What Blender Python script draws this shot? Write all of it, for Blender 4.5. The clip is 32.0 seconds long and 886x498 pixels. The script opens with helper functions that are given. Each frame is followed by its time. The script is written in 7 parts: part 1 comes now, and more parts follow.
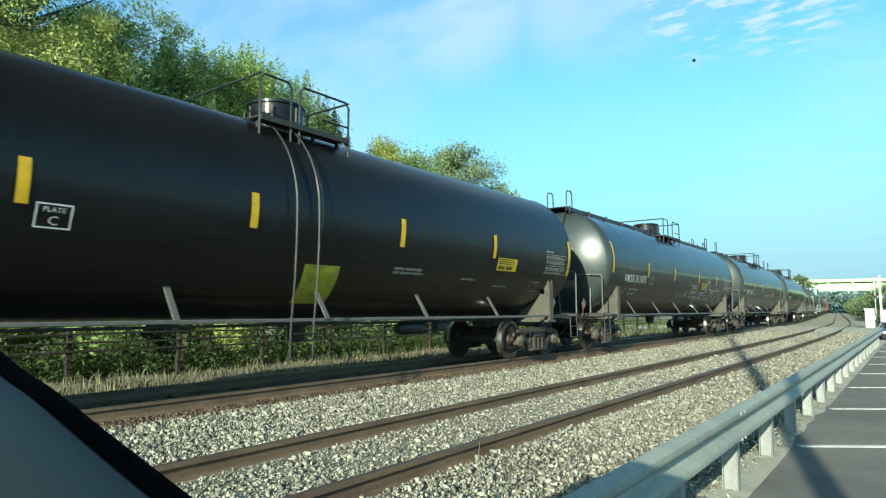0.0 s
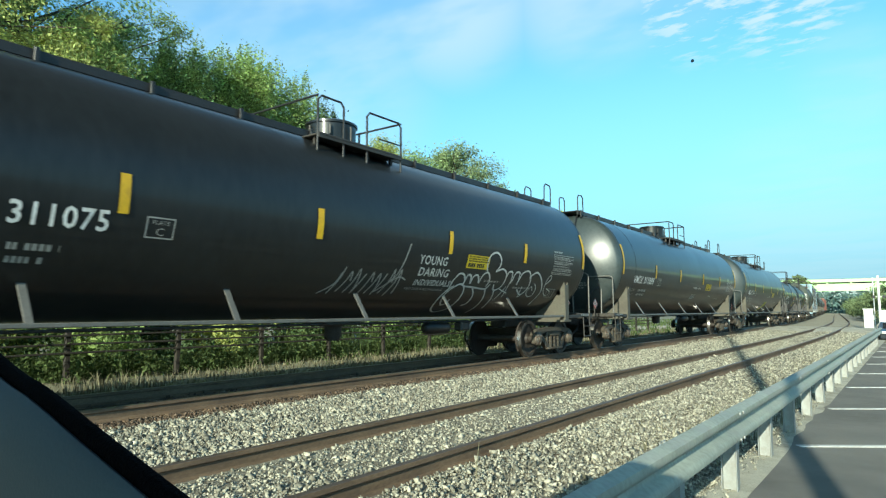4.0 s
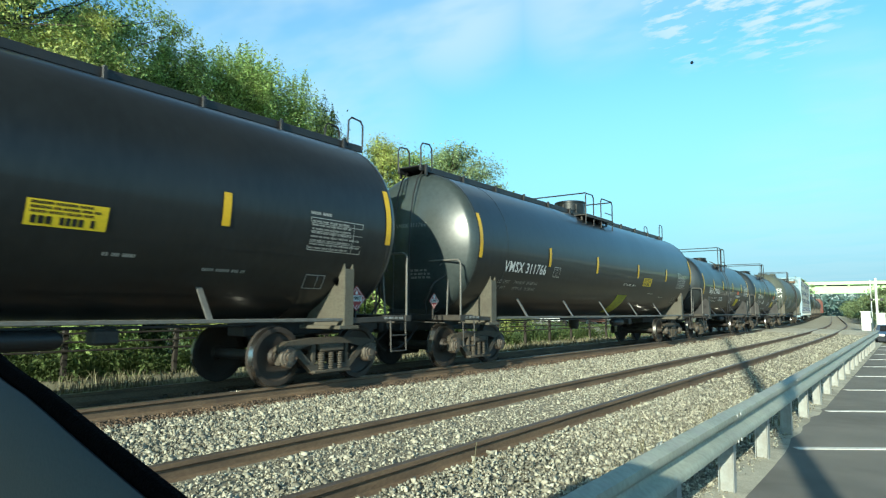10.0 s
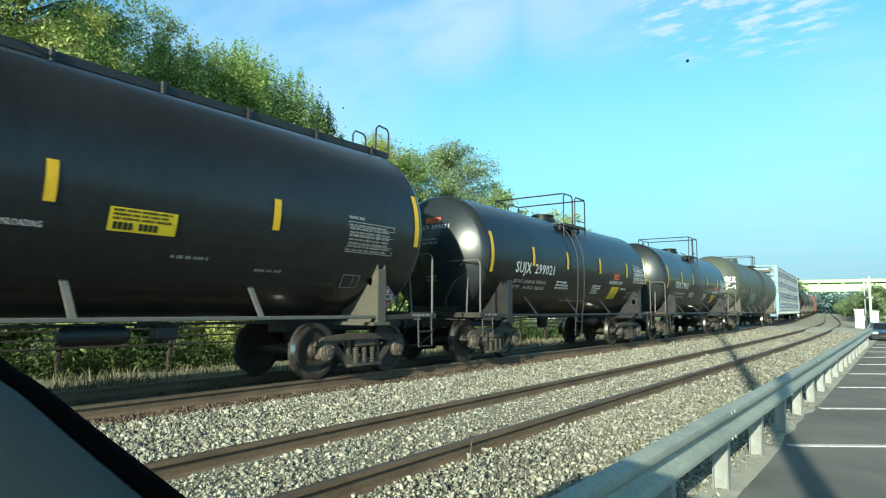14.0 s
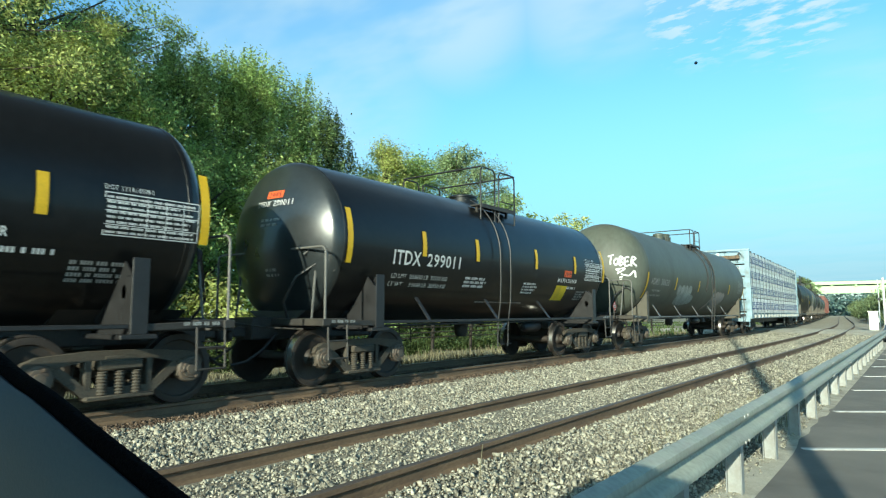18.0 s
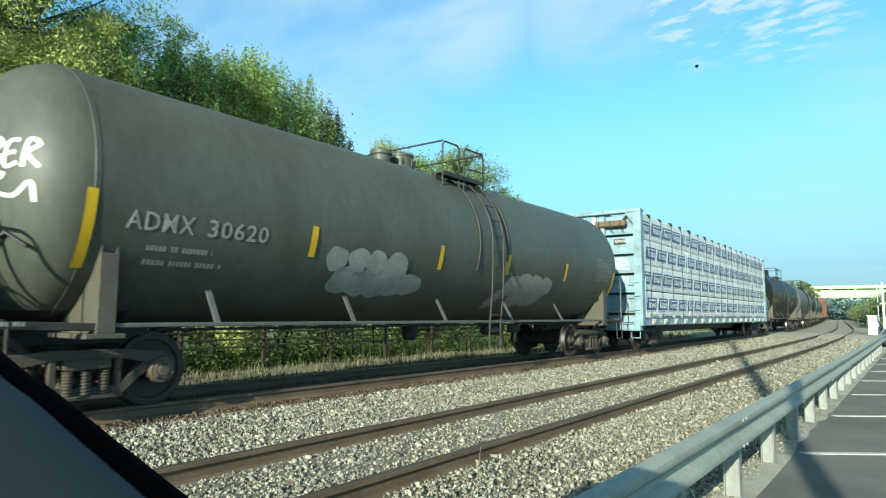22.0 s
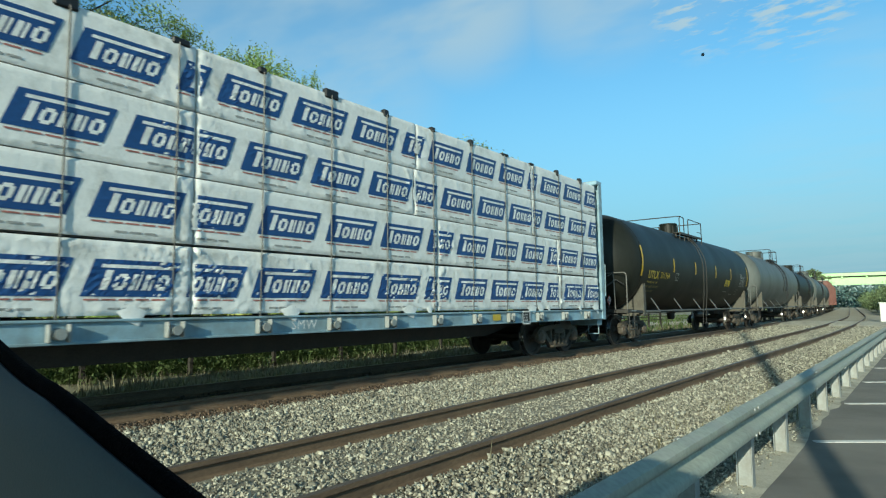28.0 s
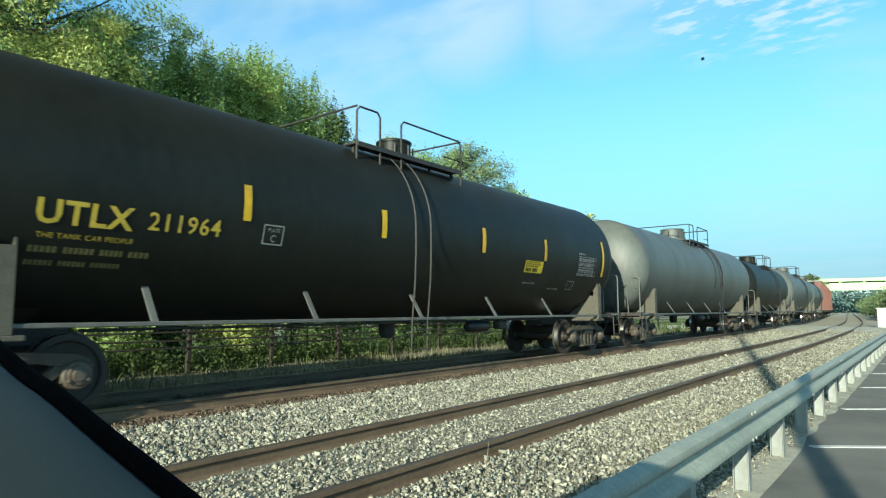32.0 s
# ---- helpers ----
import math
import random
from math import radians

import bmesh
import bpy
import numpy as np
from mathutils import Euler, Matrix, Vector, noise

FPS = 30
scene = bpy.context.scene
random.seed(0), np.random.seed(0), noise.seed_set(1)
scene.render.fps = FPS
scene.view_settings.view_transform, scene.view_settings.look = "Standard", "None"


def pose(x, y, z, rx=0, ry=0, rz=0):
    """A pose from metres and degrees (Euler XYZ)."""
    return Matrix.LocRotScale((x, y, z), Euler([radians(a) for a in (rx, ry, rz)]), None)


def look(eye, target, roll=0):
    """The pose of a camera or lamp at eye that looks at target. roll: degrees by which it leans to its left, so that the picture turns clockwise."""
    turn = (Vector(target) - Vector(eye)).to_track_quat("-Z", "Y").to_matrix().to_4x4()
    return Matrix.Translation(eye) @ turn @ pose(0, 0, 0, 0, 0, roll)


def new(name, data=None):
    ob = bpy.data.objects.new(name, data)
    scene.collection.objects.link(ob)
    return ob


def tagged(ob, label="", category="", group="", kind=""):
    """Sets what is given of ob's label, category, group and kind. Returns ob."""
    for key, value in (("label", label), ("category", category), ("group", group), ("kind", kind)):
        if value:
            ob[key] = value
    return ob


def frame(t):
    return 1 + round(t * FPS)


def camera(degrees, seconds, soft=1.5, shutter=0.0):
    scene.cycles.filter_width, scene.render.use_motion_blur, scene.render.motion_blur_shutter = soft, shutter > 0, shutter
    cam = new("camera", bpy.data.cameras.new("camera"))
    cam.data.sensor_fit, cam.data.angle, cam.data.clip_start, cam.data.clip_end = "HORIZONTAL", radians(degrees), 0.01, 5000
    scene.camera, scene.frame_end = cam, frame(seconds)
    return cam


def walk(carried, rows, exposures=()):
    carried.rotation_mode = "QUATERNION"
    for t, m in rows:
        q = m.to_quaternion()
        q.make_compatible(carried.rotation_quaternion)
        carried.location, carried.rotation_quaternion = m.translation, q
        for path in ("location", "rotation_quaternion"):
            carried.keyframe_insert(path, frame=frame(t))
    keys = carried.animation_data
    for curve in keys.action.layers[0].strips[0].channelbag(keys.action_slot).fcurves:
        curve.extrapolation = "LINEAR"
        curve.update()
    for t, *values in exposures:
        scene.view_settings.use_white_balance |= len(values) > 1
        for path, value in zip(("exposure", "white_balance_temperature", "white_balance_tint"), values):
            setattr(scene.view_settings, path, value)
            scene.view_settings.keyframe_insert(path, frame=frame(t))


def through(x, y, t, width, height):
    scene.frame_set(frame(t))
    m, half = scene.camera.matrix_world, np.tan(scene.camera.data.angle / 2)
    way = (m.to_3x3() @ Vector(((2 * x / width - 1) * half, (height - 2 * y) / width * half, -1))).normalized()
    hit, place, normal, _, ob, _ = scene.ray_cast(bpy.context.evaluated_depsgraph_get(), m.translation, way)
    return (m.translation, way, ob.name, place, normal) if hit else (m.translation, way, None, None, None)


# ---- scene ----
SECONDS = 32.0
EYE = (0.0, 0.0, 1.1625)
cam = camera(70.47, SECONDS, soft=1.2, shutter=0.2)
# seconds, yaw to the left, pitch up, lean
TURNS = [
    (0.0, 36.76, 5.59, -0.06), (0.5, 36.79, 5.54, -0.06), (1.0, 36.81, 5.59, -0.06), (1.5, 36.8, 5.66, 0.04), (2.0, 36.8, 5.67, 0.11),
    (2.5, 36.73, 5.67, 0.08), (3.0, 36.69, 5.66, -0.05), (3.5, 36.68, 5.63, -0.11), (5.5, 36.63, 5.7, -0.2), (6.0, 36.64, 5.75, -0.2),
    (6.5, 36.6, 5.8, -0.09), (7.0, 36.57, 5.81, -0.02), (7.5, 36.55, 5.77, 0.08), (8.0, 36.48, 5.83, 0.13), (8.5, 36.55, 5.85, 0.45),
    (9.0, 36.55, 5.78, 0.45), (9.5, 36.5, 5.68, 0.23), (10.0, 36.53, 5.66, 0.2), (10.5, 36.54, 5.53, 0.29), (11.0, 36.48, 5.3, 0.24),
    (11.5, 36.43, 5.1, 0.77), (12.0, 36.26, 5.0, 0.52), (12.5, 36.18, 5.06, 0.48), (13.0, 36.13, 5.17, 0.27), (13.5, 36.11, 5.33, 0.21),
    (14.0, 36.14, 5.44, 0.24), (14.5, 36.16, 5.55, 0.24), (16.5, 36.44, 5.8, 0.19), (17.0, 36.64, 5.82, 0.08), (17.5, 36.81, 5.8, -0.07),
    (18.0, 36.97, 5.86, -0.14), (18.5, 37.07, 5.93, -0.18), (19.0, 37.06, 6.03, -0.12), (19.5, 37.08, 6.02, 0.12), (20.0, 37.06, 6.03, 0.07),
    (20.5, 37.06, 6.04, 0.15), (21.0, 37.0, 6.03, 0.15), (21.5, 36.97, 5.99, 0.26), (22.0, 36.94, 5.96, 0.31), (22.5, 36.93, 5.96, 0.26),
    (23.0, 36.96, 5.96, 0.18), (23.5, 37.06, 5.9, 0.21), (24.0, 37.13, 5.78, 0.01), (24.5, 37.31, 5.59, -0.21), (25.0, 37.44, 5.41, -0.18),
    (25.5, 37.53, 5.24, -0.0), (27.5, 37.51, 5.42, -0.31), (28.0, 37.64, 5.48, -0.72), (28.5, 37.76, 5.59, -0.86), (29.0, 37.87, 5.71, -0.5),
    (29.5, 37.87, 5.7, -0.65), (30.0, 37.81, 5.68, -0.56), (30.5, 37.73, 5.64, -0.51), (31.0, 37.67, 5.58, -0.51), (31.5, 37.62, 5.63, -0.45),
    (32.0, 37.51, 5.62, -0.19)]


def aim(yaw, pitch, lean):
    y, p = radians(yaw), radians(pitch)
    ahead = Vector((-math.sin(y) * math.cos(p), math.cos(y) * math.cos(p), math.sin(p)))
    return look(EYE, Vector(EYE) + ahead, lean)


LIGHT = [(0.0, 0.66), (21.0, 0.61), (24.0, 0.52), (25.5, 0.37), (27.5, 0.13), (28.5, 0.10), (30.2, 0.14), (31.0, 0.18), (32.0, 0.62)]
walk(cam, [(t, aim(a, b, c)) for t, a, b, c in TURNS], LIGHT)

# ---- light ----
SKY_TINT = (0.86, 1.76, 1.94, 1.0)
SKY_LOW = (2.25, 4.5, 5.7, 1.0)
SKY_CLOUD = (4.5, 6.2, 6.8, 1.0)
SKY_ZENITH = (0.75, 0.62, 0.44, 1.0)
CLOUD_AT = (0.0, 0.0, 0.0)
SUN_TO = Vector((0.248, -1.0, 0.335)).normalized()
world = bpy.data.worlds.new("sky")
scene.world = world
world.use_nodes = True
wn, wl = world.node_tree.nodes, world.node_tree.links
wn.clear()
w_out = wn.new("ShaderNodeOutputWorld")
w_bg = wn.new("ShaderNodeBackground")
w_sky = wn.new("ShaderNodeTexSky")
w_sky.sky_type = "NISHITA"
w_sky.sun_disc = False
w_sky.sun_elevation = math.asin(SUN_TO.z)
w_sky.sun_rotation = math.atan2(SUN_TO.x, SUN_TO.y)
w_sky.air_density, w_sky.dust_density, w_sky.ozone_density = 1.0, 0.6, 1.2
w_bg.inputs["Strength"].default_value = 0.093
wl.new(w_bg.outputs[0], w_out.inputs[0])


def w_node(kind, **inputs):
    n = wn.new(kind)
    for key, value in inputs.items():
        n.inputs[int(key[1:])].default_value = value
    return n


def w_mix(blend, fac, a, b):
    n = wn.new("ShaderNodeMix")
    n.data_type, n.blend_type = "RGBA", blend
    for key, value in (("Factor", fac), ("A", a), ("B", b)):
        if isinstance(value, (tuple, float)):
            n.inputs[key].default_value = value
        else:
            wl.new(value, n.inputs[key])
    return n.outputs["Result"]


w_co = wn.new("ShaderNodeTexCoord")
w_sep = wn.new("ShaderNodeSeparateXYZ")
wl.new(w_co.outputs["Generated"], w_sep.inputs[0])
# clear air: bluer and stronger overhead, paler towards the horizon
w_deep = wn.new("ShaderNodeMapRange")
w_deep.inputs["From Min"].default_value, w_deep.inputs["From Max"].default_value = 0.45, 0.85
w_deep.interpolation_type = "SMOOTHSTEP"
wl.new(w_sep.outputs["Z"], w_deep.inputs["Value"])
w_tint = w_mix("MULTIPLY", 1.0, w_sky.outputs[0], w_mix("MIX", w_deep.outputs[0], SKY_TINT, SKY_ZENITH))
w_low = wn.new("ShaderNodeMapRange")
w_low.inputs["From Min"].default_value, w_low.inputs["From Max"].default_value = 0.42, -0.02
w_low.interpolation_type = "SMOOTHSTEP"
wl.new(w_sep.outputs["Z"], w_low.inputs["Value"])
w_air = w_mix("MIX", w_low.outputs[0], w_tint, SKY_LOW)
# thin high cloud
w_flat = wn.new("ShaderNodeVectorMath")
w_flat.operation = "DIVIDE"
w_up = wn.new("ShaderNodeMath")
w_up.operation = "ADD"
w_up.inputs[1].default_value = 0.12
wl.new(w_sep.outputs["Z"], w_up.inputs[0])
w_comb = wn.new("ShaderNodeCombineXYZ")
for k in range(3):
    wl.new(w_up.outputs[0], w_comb.inputs[k])
wl.new(w_co.outputs["Generated"], w_flat.inputs[0])
wl.new(w_comb.outputs[0], w_flat.inputs[1])
w_map = wn.new("ShaderNodeMapping")
w_map.inputs["Location"].default_value = CLOUD_AT
w_map.inputs["Rotation"].default_value = (0, 0, radians(35))
w_map.inputs["Scale"].default_value = (0.9, 1.7, 1.0)
wl.new(w_flat.outputs[0], w_map.inputs["Vector"])
w_n1, w_n2 = wn.new("ShaderNodeTexNoise"), wn.new("ShaderNodeTexNoise")
w_n1.inputs["Scale"].default_value, w_n1.inputs["Detail"].default_value, w_n1.inputs["Roughness"].default_value = 2.2, 4, 0.5
w_n2.inputs["Scale"].default_value, w_n2.inputs["Detail"].default_value, w_n2.inputs["Roughness"].default_value = 14.0, 4, 0.55
for n in (w_n1, w_n2):
    wl.new(w_map.outputs[0], n.inputs["Vector"])


def w_math(op, a, b):
    n = wn.new("ShaderNodeMath")
    n.operation = op
    for k, value in enumerate((a, b)):
        if isinstance(value, float):
            n.inputs[k].default_value = value
        else:
            wl.new(value, n.inputs[k])
    return n.outputs[0]


def w_range(value, a, b, top=1.0, low=0.0):
    n = wn.new("ShaderNodeMapRange")
    n.interpolation_type = "SMOOTHSTEP"
    for key, v in (("From Min", a), ("From Max", b), ("To Min", low), ("To Max", top)):
        n.inputs[key].default_value = v
    wl.new(value, n.inputs["Value"])
    return n.outputs[0]


soft, broken = w_range(w_n1.outputs["Fac"], 0.32, 0.62, 1.0, 0.25), w_range(w_math("ADD", w_math("MULTIPLY", w_n2.outputs["Fac"], 0.75), w_math("MULTIPLY", w_n1.outputs["Fac"], 0.25)), 0.47, 0.62)
w_cover = None
# heading of each bank of cloud, its half width in degrees, its strength, and whether it is broken up
for ahead, wide, strength, grain in (((-0.738, 0.558, 0.38), 17, 0.50, soft), ((-0.644, 0.626, 0.46), 11, 0.60, soft), ((-0.524, 0.718, 0.475), 9.5, 0.72, soft), ((-0.345, 0.818, 0.48), 9, 0.62, soft),
                                     ((-0.207, 0.879, 0.445), 7, 0.95, broken), ((-0.11, 0.912, 0.415), 6, 0.90, broken), ((-0.043, 0.952, 0.304), 5, 0.28, soft), ((-0.10, 0.985, 0.11), 11, 0.20, soft), ((-0.30, 0.80, 0.62), 16, 0.6, soft)):
    dot = wn.new("ShaderNodeVectorMath")
    dot.operation = "DOT_PRODUCT"
    wl.new(w_co.outputs["Generated"], dot.inputs[0])
    dot.inputs[1].default_value = Vector(ahead).normalized()
    bank = w_math("MULTIPLY", w_range(dot.outputs["Value"], math.cos(radians(wide)), math.cos(radians(wide * 0.15)), strength), grain)
    w_cover = bank if w_cover is None else w_math("MAXIMUM", w_cover, bank)
w_all = w_mix("MIX", w_cover, w_air, SKY_CLOUD)
wl.new(w_all, w_bg.inputs["Color"])
sun = new("sun", bpy.data.lights.new("sun", "SUN"))
sun.data.energy, sun.data.angle, sun.data.color = 5.0, radians(0.55), (0.92, 0.94, 0.74)
sun.matrix_world = look(SUN_TO * 50, (0, 0, 0))


# ---- mesh tools ----
class Shape:
    """Vertices and faces gathered piece by piece."""

    def __init__(self):
        self.v, self.f = [], []

    def add(self, verts, faces):
        n = len(self.v)
        self.v += [tuple(p) for p in verts]
        self.f += [tuple(i + n for i in q) for q in faces]
        return self

    def box(self, c, s, b=0.0, m=None):
        """A box of centre c and size s with chamfers b; m turns it about its centre."""
        hx, hy, hz = s[0] / 2, s[1] / 2, s[2] / 2
        b = min(b, hx * 0.49, hy * 0.49, hz * 0.49)
        if b <= 0:
            vs = [(x, y, z) for x in (-hx, hx) for y in (-hy, hy) for z in (-hz, hz)]
            fs = [(0, 1, 3, 2), (4, 6, 7, 5), (0, 4, 5, 1), (2, 3, 7, 6), (0, 2, 6, 4), (1, 5, 7, 3)]
        else:
            vs, idx = [], {}
            for sx in (-1, 1):
                for sy in (-1, 1):
                    for sz in (-1, 1):
                        for a in range(3):
                            p = [sx * (hx - b), sy * (hy - b), sz * (hz - b)]
                            p[a] = (sx * hx, sy * hy, sz * hz)[a]
                            idx[sx, sy, sz, a] = len(vs)
                            vs.append(p)
            fs = []
            for a in range(3):
                o1, o2 = (a + 1) % 3, (a + 2) % 3
                for s1 in (-1, 1):
                    q = []
                    for u, w in ((-1, -1), (1, -1), (1, 1), (-1, 1)):
                        k = [0, 0, 0]
                        k[a], k[o1], k[o2] = s1, u, w
                        q.append(idx[k[0], k[1], k[2], a])
                    fs.append(tuple(q) if s1 > 0 else tuple(q[::-1]))
                for u in (-1, 1):
                    for w in (-1, 1):
                        q = []
                        for e, side in ((-1, o1), (1, o1), (1, o2), (-1, o2)):
                            k = [0, 0, 0]
                            k[a], k[o1], k[o2] = e, u, w
                            q.append(idx[k[0], k[1], k[2], side])
                        fs.append(tuple(q) if u * w < 0 else tuple(q[::-1]))
            for sx in (-1, 1):
                for sy in (-1, 1):
                    for sz in (-1, 1):
                        q = [idx[sx, sy, sz, a] for a in range(3)]
                        fs.append(tuple(q) if sx * sy * sz > 0 else tuple(q[::-1]))
        if m is not None:
            vs = [m @ Vector(p) for p in vs]
        return self.add([(p[0] + c[0], p[1] + c[1], p[2] + c[2]) for p in vs], fs)

    def beam(self, p0, p1, w, h, b=0.0, up=(0, 0, 1)):
        """A bar of section w by h from p0 to p1."""
        p0, p1 = Vector(p0), Vector(p1)
        d = p1 - p0
        y = d.normalized()
        x = y.cross(Vector(up))
        x = x.normalized() if x.length > 1e-4 else Vector((1, 0, 0))
        z = x.cross(y)
        m = Matrix((x, y, z)).transposed()
        return self.box((p0 + p1) / 2, (w, d.length, h), b, m)

    def tube(self, pts, r, n=8, cap=True):
        """A round bar along the points."""
        pts = [Vector(p) for p in pts]
        rings, last = [], None
        for i, p in enumerate(pts):
            d = (pts[min(i + 1, len(pts) - 1)] - pts[max(i - 1, 0)]).normalized()
            x = d.cross(last) if last is not None else d.cross(Vector((0, 0, 1)))
            if x.length < 1e-3:
                x = d.cross(Vector((1, 0, 0)))
            x.normalize()
            y = x.cross(d).normalized()
            last = y
            rr = r[i] if isinstance(r, (list, tuple)) else r
            rings.append([p + (x * math.cos(a) + y * math.sin(a)) * rr for a in [2 * math.pi * k / n for k in range(n)]])
        vs = [q for ring in rings for q in ring]
        fs = [(i * n + k, i * n + (k + 1) % n, (i + 1) * n + (k + 1) % n, (i + 1) * n + k) for i in range(len(pts) - 1) for k in range(n)]
        if cap:
            fs += [tuple(range(n))[::-1], tuple((len(pts) - 1) * n + k for k in range(n))]
        return self.add(vs, fs)

    def lathe(self, prof, axis="z", n=24, c=(0, 0, 0), a0=0.0, a1=2 * math.pi):
        """Turns a profile of (along, radius) about an axis through c."""
        full = abs(a1 - a0 - 2 * math.pi) < 1e-6
        k = n if full else n + 1
        vs = []
        for u, r in prof:
            for i in range(k):
                a = a0 + (a1 - a0) * i / n
                p, q = r * math.cos(a), r * math.sin(a)
                o = {"z": (p, q, u), "y": (p, u, q), "x": (u, p, q)}[axis]
                vs.append((o[0] + c[0], o[1] + c[1], o[2] + c[2]))
        fs = []
        for j in range(len(prof) - 1):
            for i in range(n):
                b = (i + 1) % k
                q = (j * k + i, j * k + b, (j + 1) * k + b, (j + 1) * k + i)
                fs.append(q[::-1] if axis == "y" else q)
        return self.add(vs, fs)

    def slab(self, poly, axis, a, b):
        """A flat outline drawn out from a to b along an axis; the outline's coordinates are the two other ones."""
        def at(p, t):
            return {"x": (t, p[0], p[1]), "y": (p[0], t, p[1]), "z": (p[0], p[1], t)}[axis]
        n = len(poly)
        vs = [at(p, a) for p in poly] + [at(p, b) for p in poly]
        fs = [tuple(range(n))[::-1], tuple(range(n, 2 * n))] + [(i, (i + 1) % n, n + (i + 1) % n, n + i) for i in range(n)]
        return self.add(vs, fs)

    def mesh(self, name, smooth=0.0, fix=True):
        me = bpy.data.meshes.new(name)
        me.from_pydata(self.v, [], self.f)
        if fix and len(self.f) < 30000:
            bm = bmesh.new()
            bm.from_mesh(me)
            bmesh.ops.recalc_face_normals(bm, faces=bm.faces)
            bm.to_mesh(me)
            bm.free()
        if smooth > 0:
            me.shade_smooth()
            me.set_sharp_from_angle(angle=radians(smooth))
        me.update()
        return me


def part(name, shape, mat, parent=None, label="", smooth=0.0, at=None, fix=True):
    """Links a shape, or a ready mesh, as one object under a thing or a part."""
    me = shape.mesh(name, smooth, fix) if isinstance(shape, Shape) else shape
    if mat is not None and not me.materials:
        me.materials.append(mat)
    ob = new(name, me)
    if parent is not None:
        ob.parent = parent
    if at is not None:
        ob.matrix_basis = at
    return tagged(ob, label)


def thing(name, label, category, group="", kind="", at=None):
    ob = new(name)
    ob.empty_display_size = 0.2
    if at is not None:
        ob.matrix_basis = at
    return tagged(ob, label, category, group, kind)


def rand(a, b):
    return random.uniform(a, b)


# ---- materials ----
def material(name, color, rough=0.6, metal=0.0, vary=0.25, scale=3.0, fine=40.0, bump=0.15, dirt=None, dirt_amount=0.35,
             dirt_scale=1.2, spec=0.5, obj_vary=0.0, stretch=(1, 1, 1), island=0.0, coat=0.0, rough_vary=0.15):
    """A procedural surface: base colour with coarse and fine variation, dirt in patches, and relief."""
    m = bpy.data.materials.new(name)
    m.use_nodes = True
    n, l = m.node_tree.nodes, m.node_tree.links
    bsdf = n["Principled BSDF"]
    co = n.new("ShaderNodeTexCoord")
    mp = n.new("ShaderNodeMapping")
    mp.inputs["Scale"].default_value = stretch
    l.new(co.outputs["Object"], mp.inputs["Vector"])
    big, small = n.new("ShaderNodeTexNoise"), n.new("ShaderNodeTexNoise")
    big.inputs["Scale"].default_value, big.inputs["Detail"].default_value = scale, 5
    small.inputs["Scale"].default_value, small.inputs["Detail"].default_value = fine, 4
    l.new(mp.outputs[0], big.inputs["Vector"])
    l.new(mp.outputs[0], small.inputs["Vector"])
    base = n.new("ShaderNodeRGB")
    base.outputs[0].default_value = (*color, 1)
    hsv = n.new("ShaderNodeHueSaturation")
    l.new(base.outputs[0], hsv.inputs["Color"])
    add = n.new("ShaderNodeMath")
    add.operation = "ADD"
    l.new(big.outputs["Fac"], add.inputs[0])
    l.new(small.outputs["Fac"], add.inputs[1])
    rng = n.new("ShaderNodeMapRange")
    rng.inputs["From Min"].default_value, rng.inputs["From Max"].default_value = 0.7, 1.3
    rng.inputs["To Min"].default_value, rng.inputs["To Max"].default_value = 1 - vary, 1 + vary
    l.new(add.outputs[0], rng.inputs["Value"])
    value = rng.outputs[0]
    for amount, src in ((obj_vary, "ShaderNodeObjectInfo"), (island, "ShaderNodeNewGeometry")):
        if amount > 0:
            info = n.new(src)
            r2 = n.new("ShaderNodeMapRange")
            r2.inputs["To Min"].default_value, r2.inputs["To Max"].default_value = 1 - amount, 1 + amount
            l.new(info.outputs["Random" if src.endswith("Info") else "Random Per Island"], r2.inputs["Value"])
            mul = n.new("ShaderNodeMath")
            mul.operation = "MULTIPLY"
            l.new(value, mul.inputs[0])
            l.new(r2.outputs[0], mul.inputs[1])
            value = mul.outputs[0]
    l.new(value, hsv.inputs["Value"])
    col = hsv.outputs[0]
    if dirt is not None:
        dn = n.new("ShaderNodeTexNoise")
        dn.inputs["Scale"].default_value, dn.inputs["Detail"].default_value, dn.inputs["Roughness"].default_value = dirt_scale, 8, 0.65
        l.new(mp.outputs[0], dn.inputs["Vector"])
        dr = n.new("ShaderNodeMapRange")
        dr.inputs["From Min"].default_value, dr.inputs["From Max"].default_value = 0.62 - dirt_amount * 0.4, 0.75
        l.new(dn.outputs["Fac"], dr.inputs["Value"])
        mix = n.new("ShaderNodeMix")
        mix.data_type = "RGBA"
        l.new(dr.outputs[0], mix.inputs["Factor"])
        l.new(col, mix.inputs["A"])
        mix.inputs["B"].default_value = (*dirt, 1)
        col = mix.outputs["Result"]
    l.new(col, bsdf.inputs["Base Color"])
    rr = n.new("ShaderNodeMapRange")
    rr.inputs["To Min"].default_value, rr.inputs["To Max"].default_value = max(0.03, rough - rough_vary), min(1, rough + rough_vary)
    l.new(big.outputs["Fac"], rr.inputs["Value"])
    l.new(rr.outputs[0], bsdf.inputs["Roughness"])
    bsdf.inputs["Metallic"].default_value = metal
    bsdf.inputs["Specular IOR Level"].default_value = spec
    bsdf.inputs["Coat Weight"].default_value = coat
    bsdf.inputs["Coat Roughness"].default_value = 0.10
